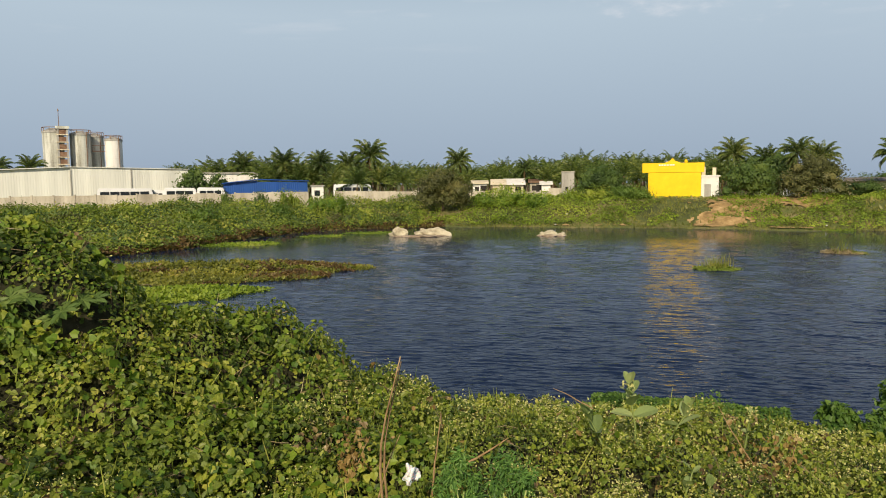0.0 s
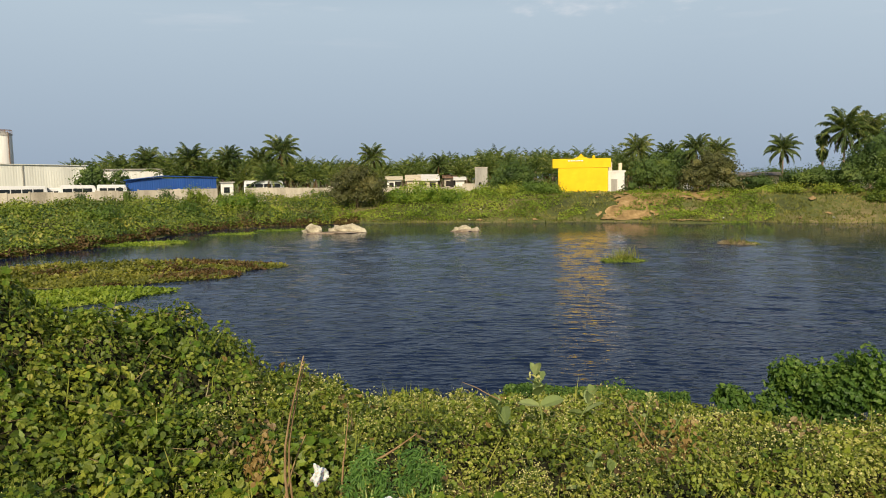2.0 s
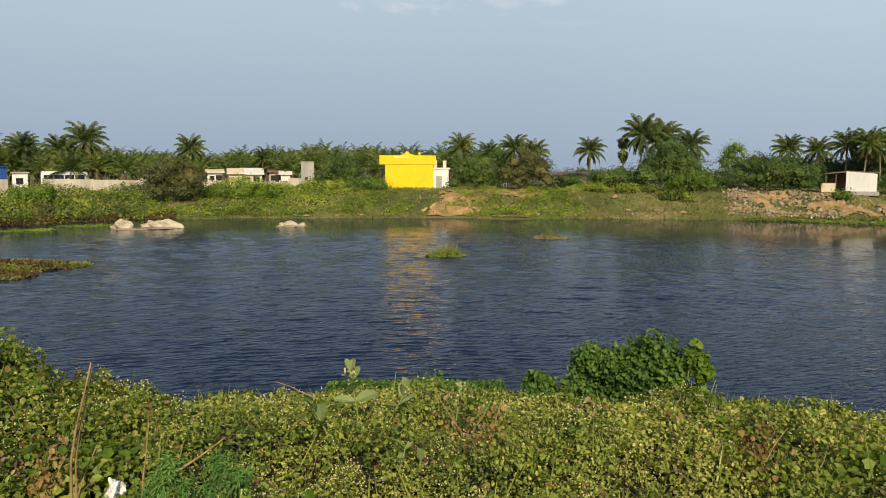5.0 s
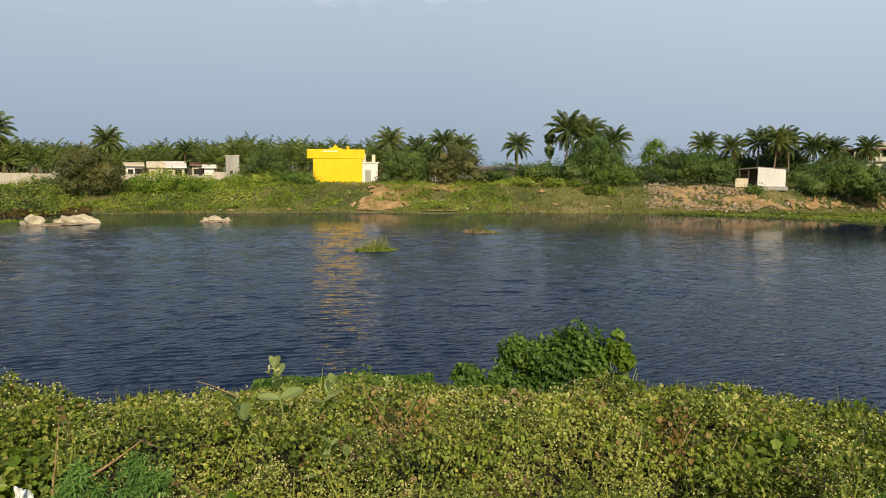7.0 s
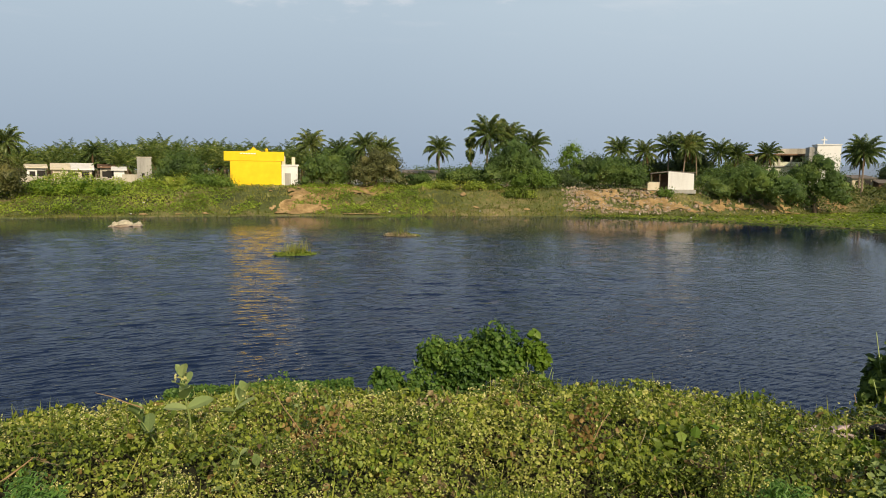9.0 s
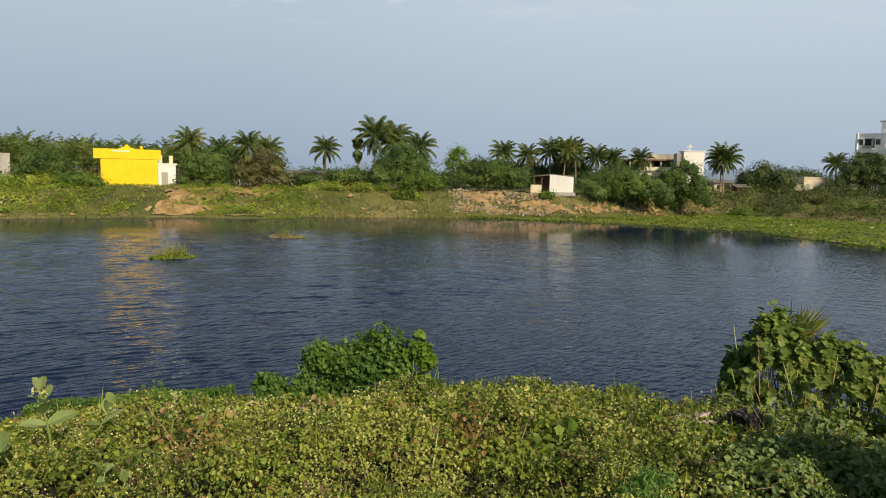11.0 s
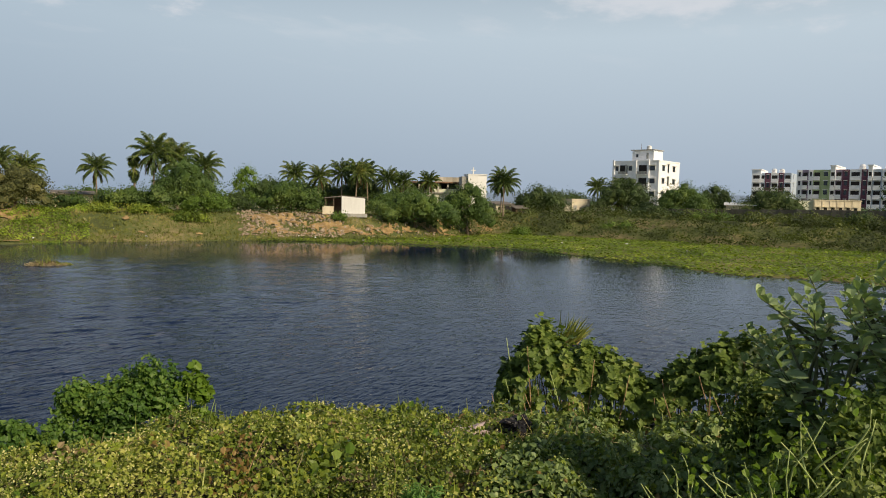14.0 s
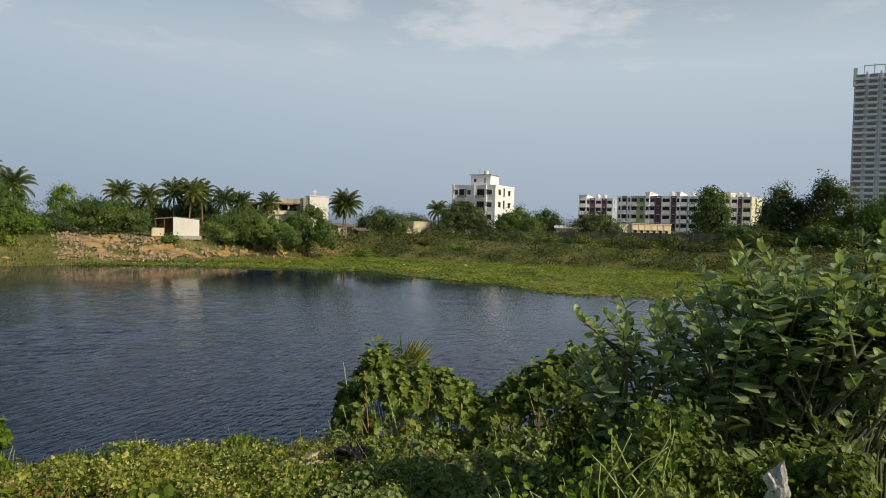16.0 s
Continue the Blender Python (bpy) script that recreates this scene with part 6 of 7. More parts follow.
part("opening", box(-7.6, 2.17, HT + 1.3, -6.9, 2.198, HT + 2.1), GLASS, room)
part("opening", box(-4.6, 2.17, HT + .9, -4.0, 2.198, HT + 2.4), GREY, room)
part("tank", tube([(-5, 4.5, HT + 3.3), (-5, 4.5, HT + 4.3), (-5, 4.5, HT + 4.5)], [.7, .7, .3], 12), BUS_WHITE, room, "white water tank")
part("aerial", tube([(-7, 4, HT + 3.3), (-7, 4, HT + 5)], [.05, .04], 5), RUST, room)
for x0, x1 in ((-12.9, -9.6), (-6.5, -6.05), (-3.0, -2.6)):
    part("pier", box(x0, -.35, 0, x0 + .45, 0, HT + .5), LIGHT_WALL, ob)
for fl in range(4):
    z = .9 + fl * 3.3
    for x, w, h in ((-12.2, .9, 1.2), (-8.4, 1.0, 1.2), (-2.4, 1.4, 1.2)):
        window(ob, x, z + .3, w, h)
    for x in (-11.0, -5.6):
        b = part("balcony", box(x, -.9, z - .75, x + 2.4, -.003, z - .6), LIGHT_WALL, ob)
        part("recess_shade", box(x + .1, -.03, z - .5, x + 2.3, -.004, z + 1.75), DARK_IN, b)
        part("railing", box(x, -.9, z - .6, x + 2.4, -.84, z + .1), GREY, b)
    part("strip", box(-9.4, -.04, z - .2, -8.9, .0, z + 1.9), GREY, ob)
    for y, w, h in ((1.9, 1.5, 1.3), (5.1, .9, 2.2), (8.2, 1.5, 1.3)):
        window(ob, y, z + .3 - (h - 1.3) * .5, w, h, 0.0, "right")

# coloured apartment row
def apartment_row(az, r, z, bays, high, label, turn=0.0, depth=12, floors=5):
    """Bays: (width, wall material, balcony?) from left to right."""
    ob = thing("apartment_block", facing(az, r, z, turn), label, "apartment building", "coloured apartment blocks")
    x = 0.0
    fh = high / floors
    for i, (w, mat, kind) in enumerate(bays):
        y = -.5 if kind == "tower" else 0
        top = high + (1.6 if kind == "tower" else .4)
        bay = part("bay", box(x, y, 0, x + w - .004, depth, top), mat, ob)
        if kind == "tower":
            part("slab", box(x - .2, y - .3, top - .3, x + w + .2, depth * .5, top - .002), LIGHT_WALL, bay)
        for fl in range(floors):
            zz = fl * fh
            if kind in ("balcony", "tower"):
                part("recess_shade", box(x + w * .14, y - .03, zz + .8, x + w * .86, y - .002, zz + fh - .35), DARK_IN, bay)
                part("railing", box(x + w * .1, y - .75, zz + .1, x + w * .9, y - .68, zz + 1.1), LIGHT_WALL, bay)
                part("slab", box(x + w * .08, y - .8, zz - .05, x + w * .92, y - .004, zz + .1), LIGHT_WALL, bay)
            else:
                part("window", box(x + w * .3, y - .05, zz + 1.1, x + w * .7, y - .002, zz + 2.3), GLASS, bay)
                part("sunshade", box(x + w * .24, y - .5, zz + 2.4, x + w * .76, y - .003, zz + 2.5), LIGHT_WALL, bay)
        x += w
    part("tank", tube([(x * .5, 5, high), (x * .5, 5, high + 1.6), (x * .5, 5, high + 2.0)], [.8, .8, .4], 12), BUS_WHITE, ob, "white rooftop water tank")
    part("tank", tube([(x * .7, 5, high), (x * .7, 5, high + 1.5), (x * .7, 5, high + 1.9)], [.8, .8, .4], 12), BUS_WHITE, ob, "white rooftop water tank")
    # the end wall turned to the sun, with its windows
    for fl in range(floors):
        window(ob, depth * .3, fl * fh + 1.1, 1.2, 1.3, x, "right")
    return ob


apartment_row(81.65, 245, 2.6, ((2.6, LIGHT_WALL, "tower"), (1.1, BLUE_FRAME, "balcony"), (1.7, MAROON, "plain"), (2.2, LIGHT_WALL, "balcony"), (1.6, MAROON, "plain"), (2.0, BLUE_FRAME, "balcony")), 12.6, "white and maroon five-storey apartment block", 10)
apartment_row(84.6, 225, 2.6, ((1.4, LIGHT_WALL, "plain"), (1.6, PURPLE, "balcony"), (1.2, LIGHT_WALL, "plain"), (2.0, PALE_GREEN, "balcony"), (2.4, PALE_GREEN, "plain"), (1.2, LIGHT_WALL, "tower"), (1.6, PURPLE, "balcony"), (1.8, MAROON, "plain"), (2.8, LIGHT_WALL, "balcony"), (1.6, MAROON, "plain"), (1.0, LIGHT_WALL, "tower"), (2.2, BLUE_FRAME, "balcony"), (3.0, LIGHT_WALL, "balcony"), (3.0, LIGHT_WALL, "tower"), (1.8, PURPLE, "balcony"), (2.0, LIGHT_WALL, "plain")), 12.6, "white, maroon, green and slate five-storey apartment block", 14)
apartment_row(91.9, 225, 2.6, ((1.6, MAROON, "plain"), (2.4, PALE_YELLOW, "tower"), (2.0, LIGHT_WALL, "balcony"), (1.2, MAROON, "plain"), (2.6, PALE_YELLOW, "balcony")), 12.6, "cream and maroon five-storey apartment block", 18)

# low arcaded building in front of them
ob = thing("arcade_building", facing(84.9, 140, 3.4, -20), "low cream building with a row of dark openings", "house")
part("wall", box(2.4, 0, 0, 10.2, 5, 2.7), CREAM, ob)
part("coping", box(2.3, -.12, 2.7, 10.3, 5.1, 2.85), CREAM, ob)
part("wing", box(-1.4, .5, 0, 2.396, 5, 2.6), PALE_YELLOW, ob)
for k in range(6):
    d = part("doorway", box(2.85 + k * 1.25, -.03, .2, 3.4 + k * 1.25, -.002, 1.5), DARK_IN, ob)
    part("sunshade", box(2.7 + k * 1.25, -.35, 1.6, 3.55 + k * 1.25, -.004, 1.68), CREAM, d)
    part("pilaster", box(2.5 + k * 1.25, -.08, 0, 2.65 + k * 1.25, -.001, 2.7), CREAM, ob)

# unfinished high tower
ob = thing("high_rise", facing(100.55, 420, 2.6, 0), "tall unfinished grey concrete tower with stacked balconies", "high-rise")
TW, TD, FH, NF = 30.0, 22.0, 3.05, 28
part("core", box(0, 0, 0, TW, TD, FH * NF), TOWER_WALL, ob)
part("corner_fin", box(-.6, -.4, FH * (NF - 2), 1.2, .0, FH * NF + 3.2), WHITE, ob, "white painted top corner")
slab = box(0, -1.5, 0, 4.6, -.002, .28)
slab_me = bpy.data.meshes.new("balcony")
box(.1, -1.5, .28, 4.5, -1.38, 1.15, bm=slab)
slab.to_mesh(slab_me)
slab.free()
slab_me.materials.append(TOWER_SLAB)
# flat panel on the core, its grey standing in for shade behind each balcony
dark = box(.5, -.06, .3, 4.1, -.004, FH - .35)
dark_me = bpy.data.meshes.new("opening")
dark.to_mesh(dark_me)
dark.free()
dark_me.materials.append(TOWER_SHADE)
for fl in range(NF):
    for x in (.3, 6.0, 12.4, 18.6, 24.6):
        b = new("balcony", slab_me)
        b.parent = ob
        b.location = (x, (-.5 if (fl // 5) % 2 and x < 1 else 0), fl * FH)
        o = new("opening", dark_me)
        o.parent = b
for x in (5.1, 11.2, 17.3, 23.4):
    part("pier", box(x, -.9, 0, x + .8, -.001, FH * NF + 1), TOWER_WALL, ob)
for k in range(6):
    x = 4 + k * 4.5
    part("roof_column", box(x, 1, FH * NF, x + .4, 1.4, FH * NF + 4.2 + (k % 2)), TOWER_WALL, ob)
part("roof_beam", box(4, 1, FH * NF + 4.2, 27, 1.4, FH * NF + 4.6), TOWER_WALL, ob)

# far hills, the haze of distance painted into their blue
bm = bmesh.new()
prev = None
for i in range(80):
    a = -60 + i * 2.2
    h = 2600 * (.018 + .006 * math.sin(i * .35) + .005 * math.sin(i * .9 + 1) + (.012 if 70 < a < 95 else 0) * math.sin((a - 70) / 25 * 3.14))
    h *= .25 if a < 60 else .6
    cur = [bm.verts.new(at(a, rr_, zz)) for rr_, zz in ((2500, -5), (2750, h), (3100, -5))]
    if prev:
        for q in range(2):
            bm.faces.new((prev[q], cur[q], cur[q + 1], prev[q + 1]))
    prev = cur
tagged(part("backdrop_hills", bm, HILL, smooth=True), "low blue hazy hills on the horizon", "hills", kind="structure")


# ---- rocks, rubble, bare soil ----
def stone(seed, size, rough=.22, cuts=2):
    g = np.random.default_rng(seed)
    bm = bmesh.new()
    bmesh.ops.create_icosphere(bm, subdivisions=cuts, radius=1)
    off = Vector(g.uniform(0, 50, 3))
    for v in bm.verts:
        k = 1 + rough * noise.noise(v.co * 1.3 + off) * 1.6 + rough * .5 * noise.noise(v.co * 3.5 + off)
        v.co = Vector((v.co.x * size[0], v.co.y * size[1], v.co.z * size[2])) * k
    return bm


for az, r, size, seed, label in ((-3.45, 62.3, (.84, .7, .66), 3, "large pale boulder standing in the shallows"), (-1.65, 63.0, (.8, .66, .54), 5, "pale boulder leaning on its neighbour"), (-.55, 62.6, (1.15, .7, .60), 8, "long pale boulder in the shallows"),
                                 (7.95, 61.5, (.33, .3, .36), 12, "small pale boulder at the water's edge"), (8.6, 61.8, (.8, .5, .42), 14, "flat pale boulder at the water's edge"), (9.5, 62, (.5, .35, .3), 17, "small flat boulder at the water's edge")):
    ob = part("boulder", stone(seed, size, .38, 3), ROCK, smooth=False)
    ob.location = at(az, r, size[2] * .02 - .08)
    tagged(ob, label, "boulder", "boulders in the pond")
for az, r, l, w, label in ((-1.6, 61.4, 2.6, .8, "low wet shelf of rock at the boulders' foot"), (8.7, 60.9, 1.2, .5, "low wet shelf of rock at the boulders' foot")):
    ob = part("rock_shelf", stone(int(l * 10), (l, w, .16), .3, 3), RUBBLE)
    ob.location = at(az, r, -.02)
    tagged(ob, label, "rock")

g = np.random.default_rng(44)
shapes = []
for s in range(6):
    b = stone(60 + s, (1, .8, .6), .35, 1)
    me = bpy.data.meshes.new("stone")
    b.to_mesh(me)
    b.free()
    me.materials.append(RUBBLE)
    shapes.append(me)
# the smaller stones of the heap
n = 1500
az = np.concatenate([42.6 + 8 * g.random(1100), g.uniform(50, 62, n - 1100)])
up = g.uniform(1.5, 10.5, n)
r = np.interp(az, FAR_AZ, FAR_R) + np.interp(az, FLAT_AZ, FLAT_W) + up
small = np.array([(1, 0, 0), (-1, 0, 0), (0, .8, 0), (0, -.8, 0), (0, 0, .6), (0, 0, -.6)])
cv = (small[None] * g.uniform(.6, 1.3, (n, 6, 1)) * g.uniform(.06, .20, (n, 1, 1))) + spot(az, r, ground_height(az, r) + .08)[:, None]
cf = np.array([(0, 2, 4, 4), (2, 1, 4, 4), (1, 3, 4, 4), (3, 0, 4, 4)])[:, :3]
cq = (cf[None] + (np.arange(n) * 6)[:, None, None]).reshape(-1, 3)
tagged(new("gravel", array_mesh("gravel", cv.reshape(-1, 3), cq, RUBBLE)), "small broken stones strewn over the bank", "gravel", kind="stuff")
ob = thing("rubble_heap", Matrix.Identity(4), "spilled heap of broken stone and earth on the bank", "rubble")
for i in range(330):
    az = 42.3 + 8.2 * g.random() if i < 250 else g.uniform(50, 61.5)
    r = float(np.interp(az, FAR_AZ, FAR_R) + np.interp(az, FLAT_AZ, FLAT_W)) + g.uniform(1.5, 11)
    st = new("stone", shapes[int(g.integers(6))])
    st.parent = ob
    s = g.uniform(.10, .30) * (1.5 if g.random() < .1 else 1)
    st.matrix_basis = Matrix.Translation(on_ground(az, r, s * .2)) @ Euler(g.uniform(0, 6, 3)).to_matrix().to_4x4() @ Matrix.Diagonal((s, s, s, 1))


# pale litter on the far shore
litter_me = []
for s in range(3):
    b = stone(90 + s, (.22, .16, .10), .5, 1)
    me = bpy.data.meshes.new("litter")
    b.to_mesh(me)
    b.free()
    me.materials.append(BUS_WHITE)
    litter_me.append(me)
for az, dr in ((9.6, 2.2), (9.9, 3.5), (10.1, 4.8), (10.4, 5.6), (9.0, .8), (28.5, 2), (33.6, 4), (35.8, 1.2), (47.0, 3), (48.3, 2.5), (52.1, 1.2), (54.6, 1.4), (57, 8), (59, 9), (68, 14), (73, 22), (77.5, 18)):
    r = float(np.interp(az, FAR_AZ, FAR_R)) + dr
    o = new("litter", litter_me[int(g.integers(3))])
    o.matrix_world = Matrix.Translation(on_ground(az, r, .12)) @ Matrix.Rotation(g.uniform(0, 6), 4, "Z") @ Matrix.Scale(g.uniform(.4, .9), 4)
    tagged(o, "scrap of pale plastic litter on the shore", "litter", "shore litter")


# ---- near plants and things on the slope ----
def top_of(az, r, dz=0.0):
    return at(az, r, float(canopy(np.array([az], float), np.array([r], float))[0]) + dz)


def shrub(az, r, top_e, wide, n, leaf, shape, mat, label, seed, base_dz=-.5, stems=14, stem_mat=STEM, deep=.8, ragged=1.0, foot_z=None, low=True):
    """A bush of many stems with separate leaves; its crest lies on the slope top_e from the eye."""
    foot = top_of(az, r, base_dz) if foot_z is None else at(az, r, foot_z)
    high = 4.5 + top_e * r - foot.z
    half = radians(wide) * r / 2
    ob = thing("shrub", Matrix.Translation(foot) @ Matrix.Rotation(radians(-az), 4, "Z"), label, "shrub")
    g = np.random.default_rng(seed)
    blobs = []
    for j in range(17):
        u = g.uniform(-1, 1)
        hz = high * (1 - .34 * abs(u) ** 2) * g.uniform(.74, 1.0)
        rad = half * g.uniform(.15, .30)
        rz = min(rad * 1.1, high * .3)
        blobs.append((u * half * .74, g.uniform(-.5, .5) * half * deep, hz - rz, rad, rad, rz))
        blobs.append((u * half * .8, g.uniform(-.6, .3) * half * deep, high * (g.uniform(.25, .5) if low else g.uniform(.6, .7)), rad, rad, rz))
    p, d = lumps(blobs, n, .35, .42 * ragged, seed)
    p, d = p[p[:, 2] > 0], d[p[:, 2] > 0]
    nrm = d * .7 + g.normal(size=p.shape) * .55 + np.array([0, -.2, .5])
    tips = d * .5 + g.normal(size=p.shape) * .5 + np.array([0, 0, -.5])
    part("foliage", leaf_mesh("foliage", p, nrm, g.uniform(.6, 1.3, len(p)) * leaf, shape, mat, tips), None, ob)
    for k in range(stems):
        b = blobs[k % len(blobs)]
        foot_x = b[0] * .5 + g.normal(0, .08)
        part("stem", tube(bent((foot_x, b[1] * .4, -.15), (b[0] * .4, b[1] * .4, b[2] + b[5]), (b[2] + b[5] * .8), (0, 0, .1), 4, .06, seed + k), [.018, .015, .012, .009, .005], 5), stem_mat, ob, smooth=True)
    return ob


shrub(38.4, 11.0, -.205, 8.8, 10500, .064, HEART, BUSH_LEAF, "dense bright green leafy shrub at the water's edge", 201, -.55)
shrub(34.4, 11.0, -.232, 7.0, 7500, .064, HEART, BUSH_LEAF, "dense bright green leafy shrub at the water's edge", 210, -.55)
shrub(21.8, 10.9, -.284, 9.0, 5200, .042, OVAL, BUSH_LEAF, "low mound of small-leaved green creeper at the water's edge", 211, -.5, 8)
shrub(41.6, 10.8, -.216, 3.2, 1100, .10, LOBED, VINE_BRIGHT, "sprig of light green vine on the shrub", 202, -.2)
shrub(29.6, 11.2, -.275, 4.2, 2200, .075, HEART, BUSH_LEAF, "low leafy shoulder of the green shrub", 203, -.4)
def hedge(line, r, foot_z, n, leaf, mat, label, seed, stems, shape=HEART):
    """A bank of leafy scrub whose crest follows (angle, height); leaves drape the top, bare stems stand below."""
    g = np.random.default_rng(seed)
    la, lz = np.array(line).T
    a = g.uniform(la[0], la[-1], n)
    th = g.normal(35, 48, n).clip(-80, 125)
    fx = np.radians(a) * r
    k = 1 + .26 * bumps(fx, th * .012, .55, seed) + .15 * bumps(fx, th * .012, .22, seed + 1) - .25 * g.random(n) ** 2
    top = np.interp(a, la, lz) - .06
    mid = foot_z + (top - foot_z) * .62
    z = mid + (top - mid) * np.cos(np.radians(th)) * k
    z = np.where(th > 80, z - g.random(n) ** 1.2 * (mid - foot_z) * .95, z)
    sprig = (g.random(n) < .05) & (th > -30) & (th < 40)
    z = np.where(sprig, top + .28 * g.random(n) ** 2, z)
    rr = r - .55 * np.sin(np.radians(th)) * k
    base = at(float(la.mean()), r, foot_z)
    ob = thing("shrub", Matrix.Translation(base), label, "shrub")
    p = spot(a, rr, z) - np.array(base)
    back = -spot(a, np.ones(n), np.zeros(n))
    nrm = back * np.sin(np.radians(th))[:, None] + np.array([0, 0, 1]) * (np.cos(np.radians(th)).clip(0, 1) + .35)[:, None] + g.normal(size=(n, 3)) * .45
    tips = back * .5 + g.normal(size=(n, 3)) * .6 + np.array([0, 0, -.6])
    part("foliage", leaf_mesh("foliage", p, nrm, g.uniform(.55, 1.3, n) * leaf, shape, mat, tips), None, ob)
    for i in range(stems):
        a0 = g.uniform(la[0] + .2, la[-1] - .2)
        t0 = float(np.interp(a0, la, lz))
        q = at(a0, r - g.uniform(.1, .62), foot_z - .1) - base
        part("stem", tube(bent(q, (g.normal(0, .14), g.normal(0, .1), 1), (t0 - foot_z) * g.uniform(.6, 1.02), (g.normal(0, .3), 0, .1), 4, .05, seed + i), [.016, .014, .012, .009, .005], 5), DRY_STEM if g.random() < .55 else PALE_STEM, ob, smooth=True)
    return ob


hedge(((65.0, 1.5), (66.2, 1.95), (67.4, 2.3), (68.3, 2.47), (69.2, 2.25), (70.2, 2.11), (73.1, 2.05), (75.1, 1.88), (76.6, 1.55)), 12.5, .35, 6200, .102, BANK_LEAF, "leafy shrub hung with dry stems over the bank", 204, 80, LOBED)
hedge(((76.0, 1.3), (77.2, 1.75), (78.8, 2.05), (81.6, 2.42), (83.5, 2.5), (87, 2.5)), 12.3, .5, 6200, .098, BANK_LEAF, "green bank shrub with upright stems", 206, 70, LOBED)
shrub(88.0, 7.2, -.20, 8.0, 4200, .05, OVAL, BANK_HERB, "leafy green herbs crowding the bank", 221, -.3, 14)
shrub(85.5, 8.5, -.19, 8.5, 5600, .055, OVAL, BANK_HERB, "leafy green herbs crowding the bank", 207, -.3, 18)
shrub(91.5, 5.7, -.185, 13.0, 7500, .045, OVAL, BANK_HERB, "leafy green herbs under the milkweed", 208, -.3, 22, ragged=1.3)
shrub(93, 4.9, -.275, 14.0, 6500, .040, OVAL, BANK_HERB, "light green leafy herbs before the milkweed", 218, -.25, 20, ragged=1.3)
shrub(101, 5.2, -.25, 12.0, 4600, .045, OVAL, BANK_HERB, "leafy herbs under the milkweed", 209, -.3, 18, ragged=1.3)

shrub(95, 8.2, -.14, 13.0, 5500, .065, OVAL, BANK_HERB, "leafy scrub behind the milkweed", 223, -.3, 14, ragged=1.3)
shrub(100.5, 5.5, -.20, 11.0, 4200, .05, OVAL, BANK_HERB, "leafy herbs growing through the milkweed", 222, -.3, 14, ragged=1.4)
for az, r, e, wide, seed in ((69.5, 11.9, -.285, 5.5, 231), (73.5, 11.9, -.28, 5.0, 232), (78.5, 11.7, -.27, 5.0, 233), (82.5, 11.5, -.25, 5.0, 234)):
    shrub(az, r, e, wide, 2400, .06, OVAL, BANK_HERB, "low leafy herbs at the foot of the bank shrubs", seed, -.3, 10, foot_z=.2)
for az, r, e, wide, n, seed in ((1.0, 4.8, -.385, 5.0, 2200, 241), (5.4, 4.9, -.380, 5.0, 2200, 242), (-29.5, 4.7, -.40, 7.0, 2400, 243), (62.0, 5.3, -.37, 6.0, 2400, 244)):
    shrub(az, r, e, wide, n, .045, LONG, FEATHER_HERB, "soft bright green feathery herb among the weeds", seed, -.3, 14, PALE_STEM, ragged=1.5)
shrub(100, 7.6, -.165, 13.0, 3600, .06, OVAL, BANK_HERB, "leafy scrub behind the milkweed", 261, -.4, 12)
# reed tuft in the water behind the shrubs
ob = thing("reed_tuft", Matrix.Translation(at(69.3, 23.5, 0)), "feathery tuft of reeds standing in the water", "reeds")
g = np.random.default_rng(7)
n = 120
p = np.stack([g.normal(0, .22, n), g.normal(0, .16, n), np.full(n, -.02)], -1)
up = g.normal(size=(n, 3)) * .22 + np.array([.75, -.75, 1.0])
part("grass", leaf_mesh("grass", p, g.normal(size=(n, 3)) * np.array([1, 1, .1]), g.uniform(.5, 1.15, n), (BLADE[0] * np.array([.7, 1, 1]), BLADE[1]), GRASS, up), None, ob)
part("dry_foliage", leaf_mesh("dry_foliage", p[:30], g.normal(size=(30, 3)) * np.array([1, 1, .1]), .45, (BLADE[0] * np.array([.8, 1, 1]), BLADE[1]), DRY_LEAF, up[:30]), None, ob)


